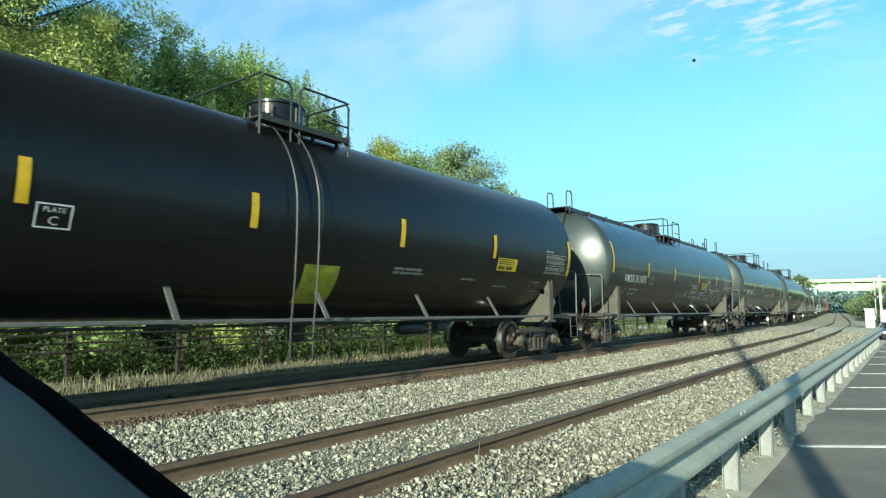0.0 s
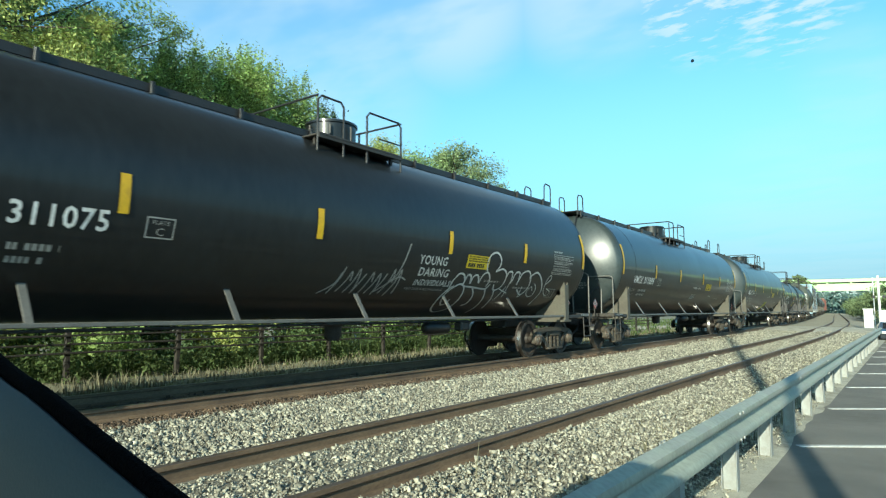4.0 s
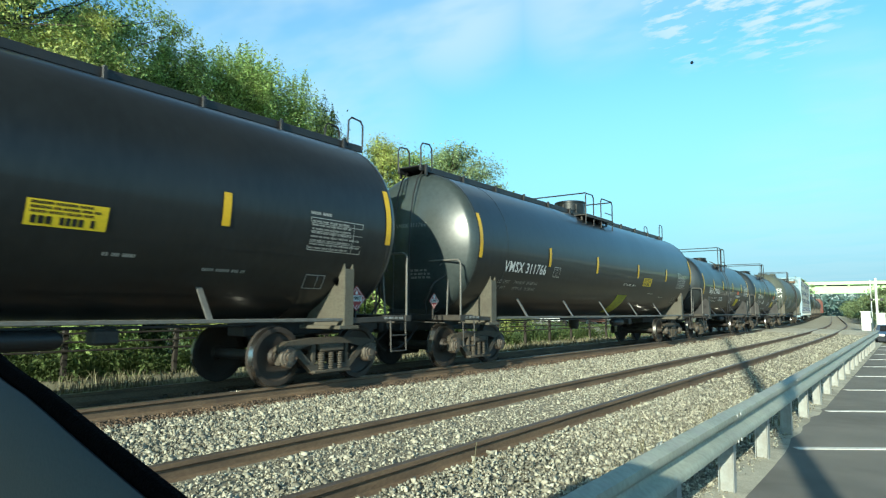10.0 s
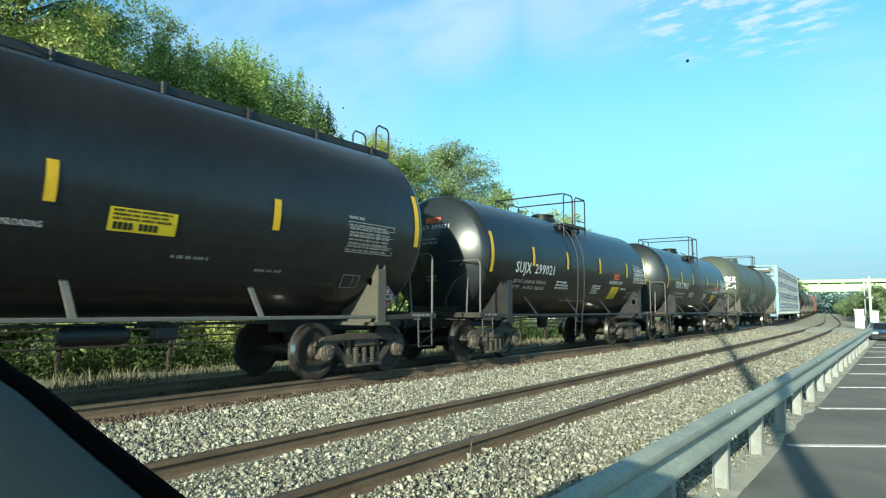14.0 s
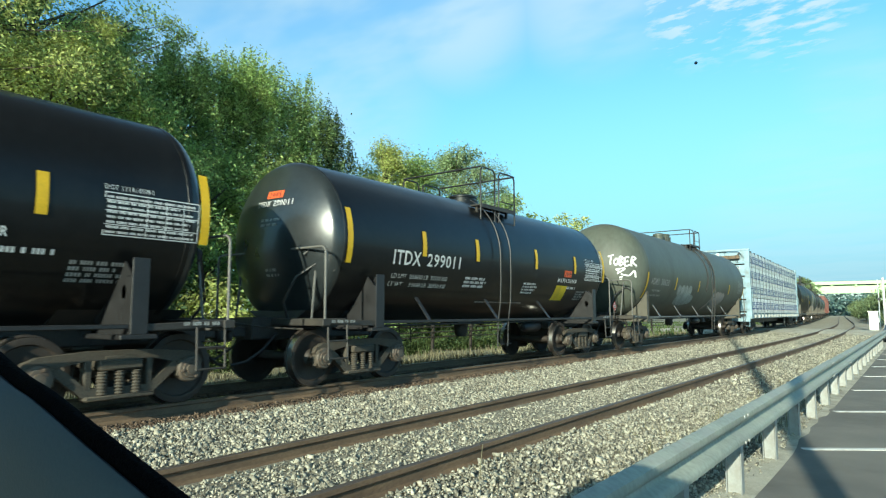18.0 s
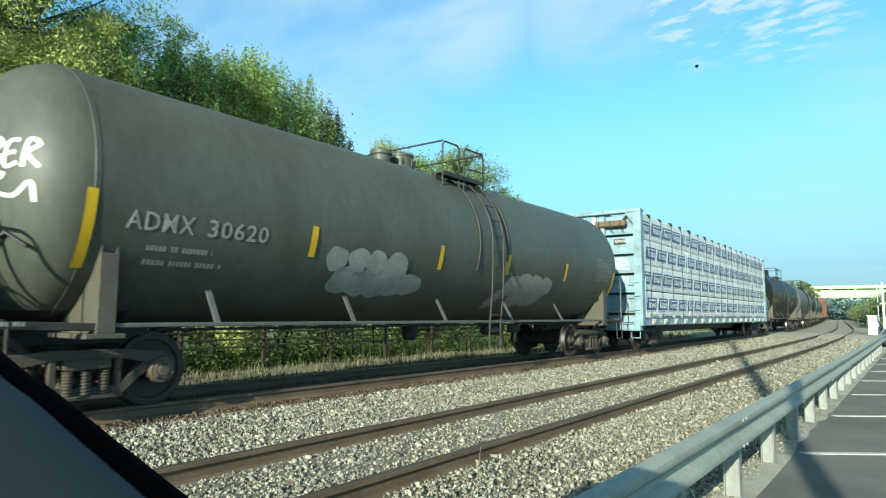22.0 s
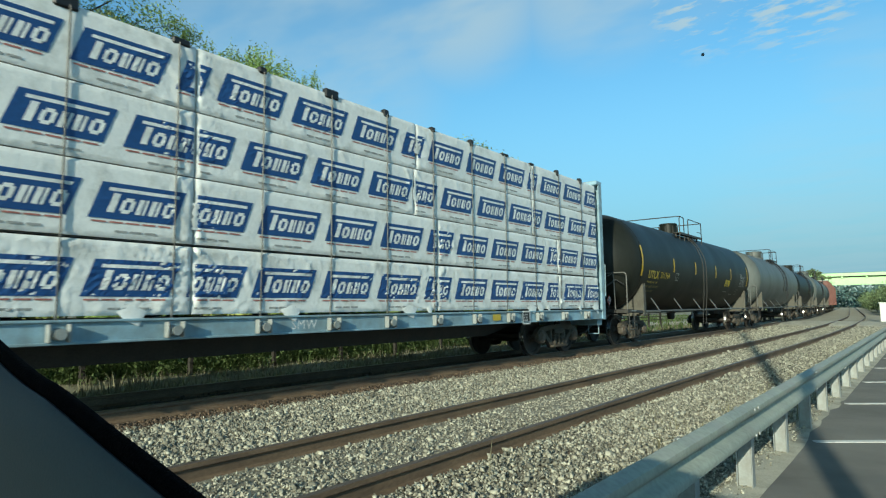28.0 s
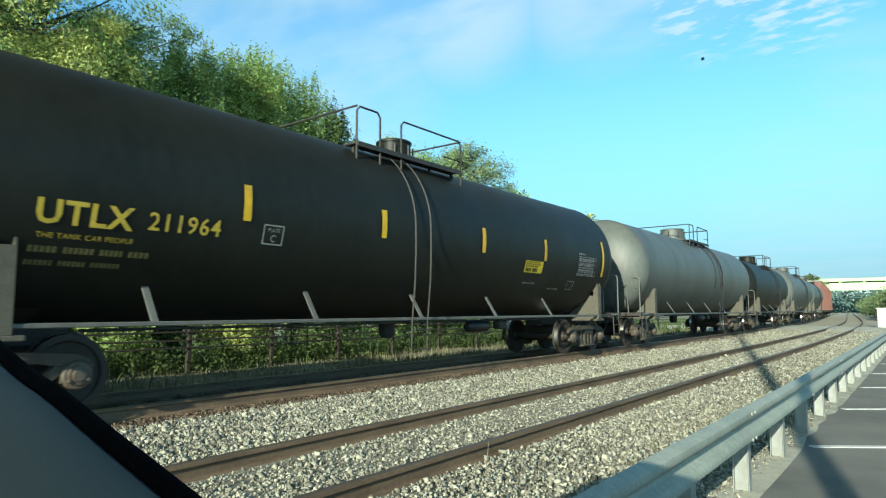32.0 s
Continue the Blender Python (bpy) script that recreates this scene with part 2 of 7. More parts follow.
    if bump > 0:
        bp = n.new("ShaderNodeBump")
        bp.inputs["Strength"].default_value, bp.inputs["Distance"].default_value = bump, 0.02
        l.new(add.outputs[0], bp.inputs["Height"])
        l.new(bp.outputs[0], bsdf.inputs["Normal"])
    return m


M = {}
M["tank_black"] = material("black_tank_paint", (0.0125, 0.0150, 0.0165), 0.44, coat=0.42, vary=0.3, scale=0.7, fine=9, bump=0.02, dirt=(0.016, 0.0175, 0.018), dirt_amount=0.25, dirt_scale=0.9, stretch=(1, 1, 0.35), rough_vary=0.08, spec=0.30)
# end paint paler than the barrel: grey dust plus the sun's sheen as colour
M["head_dust_sheen"] = material("dust_and_sun_sheen_black_paint", (0.036, 0.048, 0.049), 0.31, coat=0.2, vary=0.25, scale=0.9, fine=12, bump=0.02, dirt=(0.050, 0.060, 0.057), dirt_amount=0.35, dirt_scale=1.1, rough_vary=0.05, spec=0.5)
# sulphur car ends: the sunlit grey is put into the paint colour
M["head_sunlit"] = material("sunlit_black_end_paint", (0.019, 0.024, 0.026), 0.29, coat=0.3, vary=0.25, scale=0.9, fine=12, bump=0.02, dirt=(0.027, 0.031, 0.03), dirt_amount=0.3, dirt_scale=1.1, rough_vary=0.05)
M["tank_gloss"] = material("glossy_black_tank_paint", (0.0055, 0.0059, 0.0062), 0.45, coat=0.34, vary=0.3, scale=0.7, fine=9, bump=0.012, dirt=(0.011, 0.0108, 0.0102), dirt_amount=0.15, dirt_scale=0.9, rough_vary=0.08, spec=0.25)
M["tank_olive"] = material("faded_olive_grey_tank_paint", (0.088, 0.101, 0.082), 0.5, vary=0.18, scale=0.6, fine=10, bump=0.03, dirt=(0.062, 0.06, 0.045), dirt_amount=0.45, dirt_scale=0.8, stretch=(1, 1, 0.4), spec=0.4)
M["tank_dark_olive"] = material("sooty_olive_black_tank_paint", (0.012, 0.0138, 0.0108), 0.5, vary=0.3, scale=0.7, fine=9, bump=0.03, dirt=(0.019, 0.020, 0.0155), dirt_amount=0.4, dirt_scale=0.8, stretch=(1, 1, 0.4), spec=0.25)
M["tank_grey"] = material("weathered_grey_tank_paint", (0.11, 0.122, 0.113), 0.5, vary=0.2, scale=0.6, fine=10, bump=0.03, dirt=(0.07, 0.07, 0.06), dirt_amount=0.45, dirt_scale=0.8, stretch=(1, 1, 0.3))
M["boxcar"] = material("oxide_red_car_paint", (0.17, 0.06, 0.045), 0.6, vary=0.25, dirt=(0.1, 0.05, 0.04))
M["frame"] = material("grimy_dark_steel", (0.035, 0.032, 0.029), 0.6, vary=0.35, scale=3, fine=30, bump=0.08, dirt=(0.055, 0.047, 0.037), dirt_amount=0.35, dirt_scale=2.5)
M["bolster"] = material("dusty_khaki_grey_steel", (0.100, 0.093, 0.071), 0.7, vary=0.25, scale=2.5, fine=30, bump=0.06, dirt=(0.06, 0.05, 0.04), dirt_amount=0.4, dirt_scale=2.5)
M["truck"] = material("dusty_rusty_cast_steel", (0.076, 0.065, 0.049), 0.8, vary=0.4, scale=5, fine=45, bump=0.25, dirt=(0.058, 0.042, 0.03), dirt_amount=0.5, dirt_scale=5)
M["wheel"] = material("rusty_brown_wheel_steel", (0.036, 0.029, 0.024), 0.65, vary=0.3, scale=6, fine=50, bump=0.1, dirt=(0.05, 0.035, 0.025))
M["tread"] = material("polished_tread_steel", (0.55, 0.54, 0.52), 0.28, metal=1.0, vary=0.1, bump=0.02, rough_vary=0.08)
M["cap"] = material("dull_bearing_cap_steel", (0.095, 0.083, 0.066), 0.6, vary=0.3, dirt=(0.10, 0.055, 0.035), dirt_amount=0.5, dirt_scale=9)
M["pipe"] = material("grey_painted_handrail_pipe", (0.125, 0.122, 0.112), 0.5, vary=0.2, scale=5)
M["black_pipe"] = material("black_painted_handrail_pipe", (0.02, 0.02, 0.021), 0.45, vary=0.2, scale=5)
M["stripe"] = material("yellow_reflective_tape", (0.72, 0.43, 0.015), 0.45, vary=0.12, scale=6, bump=0.02, dirt=(0.35, 0.2, 0.03), dirt_amount=0.2)
M["decal"] = material("yellow_warning_decal", (0.70, 0.50, 0.02), 0.5, vary=0.1, scale=6, bump=0.01, dirt=(0.3, 0.22, 0.03), dirt_amount=0.15)
M["panel"] = material("faded_lime_yellow_panel_paint", (0.42, 0.42, 0.03), 0.55, vary=0.2, scale=5, dirt=(0.2, 0.2, 0.05), dirt_amount=0.35, dirt_scale=4)
M["white"] = material("white_stencil_paint", (0.72, 0.72, 0.70), 0.6, vary=0.12, scale=8, bump=0.0, dirt=(0.4, 0.4, 0.38), dirt_amount=0.25, dirt_scale=6)
M["dim_white"] = material("worn_white_stencil_paint", (0.36, 0.36, 0.34), 0.6, vary=0.2, scale=8, bump=0.0, dirt=(0.15, 0.15, 0.14), dirt_amount=0.4, dirt_scale=8)
M["old_white"] = material("greyed_white_stencil_paint", (0.27, 0.28, 0.26), 0.7, vary=0.25, scale=8, bump=0.0, dirt=(0.14, 0.15, 0.13), dirt_amount=0.3, dirt_scale=8)
M["yellow_letter"] = material("yellow_stencil_paint", (0.60, 0.42, 0.05), 0.6, vary=0.15, scale=8, bump=0.0, dirt=(0.3, 0.23, 0.06), dirt_amount=0.3, dirt_scale=8)
M["old_yellow"] = material("faded_yellow_stencil_paint", (0.16, 0.135, 0.05), 0.7, vary=0.3, scale=8, bump=0.0)
M["red"] = material("red_sign_paint", (0.38, 0.03, 0.03), 0.5, vary=0.1)
M["orange"] = material("orange_red_sign_paint", (0.75, 0.12, 0.03), 0.5, vary=0.1)
M["black"] = material("black_sign_paint", (0.012, 0.012, 0.012), 0.5, vary=0.1)
M["chalk"] = material("pale_spray_paint", (0.55, 0.56, 0.54), 0.8, vary=0.25, scale=9, bump=0.0)
M["ghost"] = material("greyed_spray_paint", (0.29, 0.31, 0.28), 0.85, vary=0.3, scale=3, bump=0.0)
M["ghost_pink"] = material("pinkish_grey_spray_paint", (0.30, 0.265, 0.235), 0.85, vary=0.2, scale=5, bump=0.0)
M["pale_blue"] = material("pale_blue_car_paint", (0.27, 0.43, 0.52), 0.5, vary=0.15, scale=2, dirt=(0.17, 0.21, 0.21), dirt_amount=0.6, dirt_scale=2.5)
M["wrap"] = material("white_lumber_wrap_film", (0.82, 0.82, 0.79), 0.34, vary=0.06, scale=6, fine=18, bump=0.25, dirt=(0.5, 0.5, 0.46), dirt_amount=0.3, dirt_scale=3)
M["wrap_blue"] = material("blue_printed_wrap_film", (0.012, 0.065, 0.21), 0.45, vary=0.12, scale=6, bump=0.1)
M["wrap_red"] = material("faded_red_printed_wrap_film", (0.42, 0.16, 0.13), 0.5, vary=0.3, scale=9, bump=0.0)
M["wrap_seam"] = material("dark_gap_between_bundles", (0.05, 0.048, 0.042), 0.8, vary=0.3)
M["strap"] = material("dark_steel_cable", (0.08, 0.08, 0.075), 0.5, metal=0.5, vary=0.2)
M["wood"] = material("weathered_timber", (0.16, 0.11, 0.07), 0.8, vary=0.35, scale=3, fine=35, bump=0.3, stretch=(6, 1, 6))
M["rail_side"] = material("rust_brown_rail_steel", (0.165, 0.11, 0.068), 0.8, vary=0.3, scale=4, fine=60, bump=0.1, dirt=(0.09, 0.06, 0.042), dirt_amount=0.45, dirt_scale=3, stretch=(1, 0.4, 1))
M["rail_top"] = material("worn_rail_head_steel", (0.30, 0.28, 0.25), 0.4, metal=0.9, vary=0.15, bump=0.02, stretch=(1, 0.1, 1))
M["rail_top_dull"] = material("dull_rusty_rail_head_steel", (0.13, 0.105, 0.085), 0.5, metal=0.4, vary=0.2, bump=0.02, stretch=(1, 0.1, 1))
M["ballast"] = material("ballast_bed", (0.24, 0.222, 0.17), 0.95, vary=0.45, scale=5, fine=34, bump=0.8, dirt=(0.19, 0.165, 0.12), dirt_amount=0.45, dirt_scale=1.4)
M["stone"] = material("pale_grey_ballast_stone", (0.30, 0.285, 0.225), 0.9, vary=0.3, scale=6, fine=40, bump=0.3, island=0.62)
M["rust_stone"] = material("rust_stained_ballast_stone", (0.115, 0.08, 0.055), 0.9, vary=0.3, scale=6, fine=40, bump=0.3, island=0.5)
M["verge"] = material("sandy_gravel_verge", (0.46, 0.43, 0.34), 0.95, vary=0.25, scale=3, fine=70, bump=0.6, dirt=(0.18, 0.165, 0.135), dirt_amount=0.35, dirt_scale=2)
M["asphalt"] = material("worn_asphalt", (0.185, 0.176, 0.155), 0.9, vary=0.2, scale=1.5, fine=120, bump=0.4, dirt=(0.11, 0.103, 0.09), dirt_amount=0.4, dirt_scale=0.6)
M["road_line"] = material("white_road_paint", (0.62, 0.62, 0.59), 0.7, vary=0.15, scale=4, fine=60, dirt=(0.3, 0.3, 0.28), dirt_amount=0.25, dirt_scale=8)
M["galv"] = material("galvanised_guardrail_steel", (0.31, 0.335, 0.28), 0.6, metal=0.0, vary=0.22, scale=3, fine=25, bump=0.03, dirt=(0.34, 0.33, 0.30), dirt_amount=0.35, dirt_scale=2)
M["galv_post"] = material("dusty_galvanised_post_steel", (0.34, 0.36, 0.35), 0.6, metal=0.3, vary=0.15, scale=4, bump=0.05, dirt=(0.26, 0.25, 0.22), dirt_amount=0.4, dirt_scale=4)
M["soil"] = material("dry_grass_soil", (0.235, 0.22, 0.145), 0.95, vary=0.4, scale=0.8, fine=18, bump=0.6, dirt=(0.13, 0.11, 0.07), dirt_amount=0.4, dirt_scale=0.5)
M["grass"] = material("mixed_green_weeds", (0.105, 0.15, 0.055), 0.8, vary=0.25, scale=2, fine=10, bump=0, island=0.5, spec=0.2)
M["leaf"] = material("green_leaves", (0.37, 0.50, 0.18), 0.65, vary=0.3, scale=0.5, fine=3, bump=0, island=0.5, spec=0.3)
M["leaf_dark"] = material("dark_green_leaves", (0.10, 0.16, 0.07), 0.65, vary=0.3, scale=0.5, fine=3, bump=0, island=0.5, spec=0.3)
M["leaf_grey"] = material("silvery_green_leaves", (0.33, 0.42, 0.22), 0.65, vary=0.3, scale=0.5, fine=3, bump=0, island=0.5, spec=0.3)
M["leaf_yellow"] = material("yellowing_green_leaves", (0.50, 0.55, 0.19), 0.65, vary=0.3, scale=0.5, fine=3, bump=0, island=0.5, spec=0.3)
M["dark_timber"] = material("dark_weathered_timber", (0.035, 0.03, 0.024), 0.9, vary=0.3, scale=4, fine=30, bump=0.3)
# woodland green with the distance haze mixed into the colour
M["far_wood"] = material("haze_tinted_woodland", (0.085, 0.15, 0.135), 0.9, vary=0.25, scale=0.05, fine=0.4, bump=0, island=0.35)
# rusty ballast with the train's shadow put into the colour
M["shaded_bed"] = material("rust_and_shade_ballast", (0.075, 0.058, 0.043), 0.95, vary=0.4, scale=5, fine=30, bump=0.8)
M["bark"] = material("grey_brown_bark", (0.10, 0.08, 0.06), 0.9, vary=0.35, scale=4, fine=30, bump=0.6, stretch=(3, 3, 0.6))
M["pillar"] = material("grey_blue_moulded_trim", (0.085, 0.122, 0.14), 0.7, vary=0.05, scale=3, fine=300, bump=0.06)
M["rubber"] = material("black_fuzzy_door_seal", (0.003, 0.003, 0.004), 0.95, spec=0.05, vary=0.3, fine=400, bump=0.5)
M["green_steel"] = material("pale_green_bridge_paint", (0.46, 0.72, 0.36), 0.6, vary=0.1, scale=0.3, fine=2, bump=0)
M["concrete"] = material("pale_concrete", (0.70, 0.69, 0.60), 0.85, vary=0.12, scale=0.6, fine=6, bump=0.1)
M["white_metal"] = material("white_enamelled_steel", (0.70, 0.70, 0.66), 0.5, vary=0.08, scale=2, bump=0.02)
# distant leaf green, greyed in colour for haze
M["leaf_far"] = material("haze_tinted_leaves", (0.17, 0.23, 0.11), 0.8, vary=0.3, scale=0.3, fine=2, bump=0, island=0.4, spec=0.2)
M["ballast_far"] = material("dusty_tan_ballast", (0.36, 0.32, 0.235), 0.95, vary=0.2, scale=0.8, fine=9, bump=0.1, dirt=(0.27, 0.24, 0.17), dirt_amount=0.4, dirt_scale=0.6)
# ridge paled towards blue: the haze is put into its colour
M["hill"] = material("haze_tinted_hill", (0.34, 0.42, 0.42), 0.95, vary=0.2, scale=0.01, fine=0.06, bump=0)
M["car_dark"] = material("dark_blue_grey_car_paint", (0.03, 0.035, 0.045), 0.3, vary=0.08, coat=0.6)
M["glass"] = material("dark_car_glass", (0.02, 0.022, 0.025), 0.08, vary=0.05, bump=0, rough_vary=0.02)
M["tire"] = material("tyre_rubber", (0.02, 0.02, 0.02), 0.85, vary=0.2)


def leafy(m, through):
    """Lets light through thin leaves."""
    n, l = m.node_tree.nodes, m.node_tree.links
    bsdf, out = n["Principled BSDF"], n["Material Output"]
    tr = n.new("ShaderNodeBsdfTranslucent")
    mix = n.new("ShaderNodeMixShader")
    mix.inputs[0].default_value = through
    l.new(bsdf.inputs["Base Color"].links[0].from_socket, tr.inputs["Color"])
    l.new(bsdf.outputs[0], mix.inputs[1])
    l.new(tr.outputs[0], mix.inputs[2])
    l.new(mix.outputs[0], out.inputs["Surface"])


for key in ("leaf", "leaf_dark", "leaf_grey", "leaf_yellow", "grass"):
    leafy(M[key], 0.45)

# ---- the line of the railway: straight, then a gentle bend to the left ----
BEND_FROM, BEND_TO, BEND = 22.0, 90.0, 0.00062


def drift(s):
    """How far the line has moved over at s metres along it."""
    if s <= BEND_FROM:
        return 0.0
    if s <= BEND_TO:
        return -BEND * (s - BEND_FROM) ** 2
    return -BEND * (BEND_TO - BEND_FROM) ** 2 - 2 * BEND * (BEND_TO - BEND_FROM) * (s - BEND_TO)


def heading(s):
    k = min(max(s, BEND_FROM), BEND_TO) - BEND_FROM
    return math.degrees(math.atan(2 * BEND * k))


def stations(a, b, near=1.0, far=5.0):
    out, y = [], a
    while y < b:
        out.append(y)
        y += near if y < 60 else far
    return out + [b]


RAIL_NEAR, RAIL_FAR, HALF = -3.40, -7.925, 0.7525
TRAIN_X = RAIL_FAR - HALF
NEAR_TOP, FAR_TOP = -0.07, 0.0
LOT_Z = -0.40

# ---- ground ----
g = Shape()
g.add([(-2500, -2500, -0.62), (2500, -2500, -0.62), (2500, 2500, -0.62), (-2500, 2500, -0.62)], [(0, 1, 2, 3)])
tagged(part("ground", g, M["soil"]), "dry grassy ground reaching the horizon", "ground", kind="structure")


def sheet(name, mat, xs, zs, a, b, label, category, rough=0.02, follow=True, near=0.5):
    """A strip of ground with a cross-section of (x, z), laid along the line."""
    st = stations(a, b, near, 4.0)
    n, vs, fs = len(xs), [], []
    for y in st:
        for x, z in zip(xs, zs):
            w = noise.noise((x * 1.7, y * 1.7, 3.0)) * rough + noise.noise((x * 0.3, y * 0.3, 9.0)) * rough * 1.5
            vs.append((x + (drift(y) if follow else 0), y, z + w))
    for j in range(len(st) - 1):
        for i in range(n - 1):
            fs.append((j * n + i, j * n + i + 1, (j + 1) * n + i + 1, (j + 1) * n + i))
    sh = Shape()
    sh.add(vs, fs)
    return tagged(part(name, sh, mat, smooth=60, fix=False), label, category, kind="structure")


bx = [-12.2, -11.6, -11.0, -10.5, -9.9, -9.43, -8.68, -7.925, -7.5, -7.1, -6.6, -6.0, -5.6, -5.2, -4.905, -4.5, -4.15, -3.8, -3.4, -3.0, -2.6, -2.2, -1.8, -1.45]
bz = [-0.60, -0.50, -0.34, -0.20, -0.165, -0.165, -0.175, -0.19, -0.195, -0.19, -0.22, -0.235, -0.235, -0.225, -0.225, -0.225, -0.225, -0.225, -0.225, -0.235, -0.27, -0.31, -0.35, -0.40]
# bed under the train gets a darker colour that deepens its shadow
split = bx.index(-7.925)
sheet("track_bed", M["shaded_bed"], bx[:split + 1], bz[:split + 1], -14, 61, "rust-stained ballast, darkened in colour for the train's shadow", "ballast", 0.012)
sheet("ballast_bed", M["ballast"], bx[split:], bz[split:], -14, 61, "pale grey crushed-stone ballast under two railway tracks", "ballast", 0.010)
sheet("distant_ballast", M["ballast_far"], bx, bz, 61, 300, "dusty tan ballast beyond the level crossing", "ballast", 0.025)
sheet("grass_verge", M["soil"], [-60, -40, -25, -18, -14, -12.6, -12.0, -11.4], [-0.3, -0.25, -0.2, -0.2, -0.28, -0.33, -0.42, -0.63], -40, 300, "weedy dry grass verge behind the railway", "verge", 0.06, near=1.0)
sheet("gravel_verge", M["verge"], [-1.75, -1.5, -1.4, -1.3, -1.2], [-0.42, -0.385, -0.385, -0.388, -0.396], -14, 40, "sandy gravel verge along the guardrail", "verge", 0.012, follow=False)

lot = Shape()
lot_rows = [(-30, -1.3, LOT_Z), (34, -1.3, LOT_Z), (38, -1.3, LOT_Z - 0.06), (42, -1.9, LOT_Z - 0.25), (46, -2.3, LOT_Z - 0.45), (51, -2.5, LOT_Z - 0.58), (90, -2.5, LOT_Z - 0.62)]
lot.add([(x, y, z + d) for y, x0, z in lot_rows for x, d in ((x0, -0.3), (x0, 0.0), (60, 0.0), (60, -0.3))], [(j * 4 + i, j * 4 + (i + 1) % 4, j * 4 + 4 + (i + 1) % 4, j * 4 + 4 + i) for j in range(6) for i in range(4)] + [(0, 1, 2, 3), (24, 25, 26, 27)])
tagged(part("parking_lot", lot, M["asphalt"]), "worn dark asphalt parking lot", "pavement", kind="structure")


# ---- rails and sleepers ----
def rail(name, x, top, head_mat, track):
    prof = [(-0.036, 0), (0.036, 0), (0.037, -0.035), (0.010, -0.05), (0.010, -0.13), (0.07, -0.155), (0.07, -0.17), (-0.07, -0.17), (-0.07, -0.155), (-0.010, -0.13), (-0.010, -0.05), (-0.037, -0.035)]
    st, n, sh, hd = stations(-14, 300, 2.0, 4.0), len(prof), Shape(), Shape()
    vs, hs = [], []
    for y in st:
        vs += [(x + drift(y) + px, y, top + pz - 0.003) for px, pz in prof]
        hs += [(x + drift(y) + px, y, top + pz) for px, pz in ((-0.030, -0.003), (-0.026, 0.001), (0.026, 0.001), (0.030, -0.003))]
    sh.add(vs, [(j * n + i, j * n + (i + 1) % n, (j + 1) * n + (i + 1) % n, (j + 1) * n + i) for j in range(len(st) - 1) for i in range(n)])
    hd.add(hs, [(j * 4 + i, j * 4 + i + 1, (j + 1) * 4 + i + 1, (j + 1) * 4 + i) for j in range(len(st) - 1) for i in range(3)])
    r = part(name, sh, M["rail_side"], track, smooth=40)
    part("running_surface", hd, head_mat, r, "worn rail head", fix=False)
    return r


near_track = thing("railway_track", "empty railway track with rusty brown rails", "track", "railway tracks", "structure")
far_track = thing("railway_track", "railway track with rusty rails under a passing train", "track", "railway tracks", "structure")
for x in (RAIL_NEAR, RAIL_NEAR - 2 * HALF):
    rail("rail", x, NEAR_TOP, M["rail_top_dull"], near_track)
for x in (RAIL_FAR, RAIL_FAR - 2 * HALF):
    rail("rail", x, FAR_TOP, M["rail_top"], far_track)
tie = Shape().box((0, 0, 0), (2.6, 0.23, 0.17), 0.012).mesh("sleeper")
tie.materials.append(M["wood"])
plate = Shape().box((0, 0, 0), (0.36, 0.19, 0.02), 0.004).mesh("tie_plate")
plate.materials.append(M["rail_side"])
for track, xc, top in ((near_track, RAIL_NEAR - HALF, NEAR_TOP), (far_track, RAIL_FAR - HALF, FAR_TOP)):
    for i in range(90):
        y = -2 + i * 0.55
        t = part("sleeper", tie, None, track, at=pose(xc + drift(y), y, top - 0.262 + rand(-0.006, 0.006), 0, 0, heading(y) + rand(-1.5, 1.5)))
        if 0 < y < 24:
            for sx in (-HALF, HALF):
                part("tie_plate", plate, None, t, at=pose(sx, 0, 0.09))

# ---- guardrail ----
RAIL_X, POST_STEP, POST_FROM = -1.24, 1.63, -3.79
guard = thing("guardrail", "galvanised steel w-beam guardrail on steel posts beside a parking lot", "guardrail")
wave = [(q * 0.88, d * 0.95) for q, d in [(-0.155, 0.0), (-0.150, 0.028), (-0.125, 0.075), (-0.085, 0.083), (-0.05, 0.06), (-0.03, 0.012), (0.0, 0.0), (0.03, 0.012), (0.05, 0.06), (0.085, 0.083), (0.125, 0.075), (0.150, 0.028), (0.155, 0.0)]]
BEAM_Z = 0.235
length = 3.26
for k in range(12):
    sh = Shape()
    y0 = POST_FROM - 0.4 + k * length
    ends = (y0 - 0.16, y0 + length + 0.16)
    lap = 0.004 * (k % 2)
    vs = [(RAIL_X + d + lap, y, BEAM_Z + z) for y in ends for z, d in wave] + [(RAIL_X + d + lap - 0.004, y, BEAM_Z + z) for y in ends for z, d in wave]
    n = len(wave)
    fs = [(i, i + 1, n + i + 1, n + i) for i in range(n - 1)] + [(2 * n + i, 3 * n + i, 3 * n + i + 1, 2 * n + i + 1) for i in range(n - 1)]
    fs += [(0, n, 3 * n, 2 * n), (n - 1, 3 * n - 1, 4 * n - 1, 2 * n - 1)]
    sh.add(vs, fs)
    rail_part = part("beam", sh, M["galv"], guard, smooth=50)
    for yb in ends:
        for zb in (-0.1, 0.1):
            part("bolt", Shape().lathe([(0.0, 0.0), (0.0, 0.016), (0.008, 0.014), (0.012, 0.0)], "x", 8), M["galv_post"], rail_part, at=pose(RAIL_X + 0.082, yb - math.copysign(0.1, yb - y0), BEAM_Z + zb))
post = Shape()
for sx in (-0.072, 0.072):
    post.box((sx * 0.85 - 0.11, 0, -0.12), (0.008, 0.105, 0.79), 0.002)
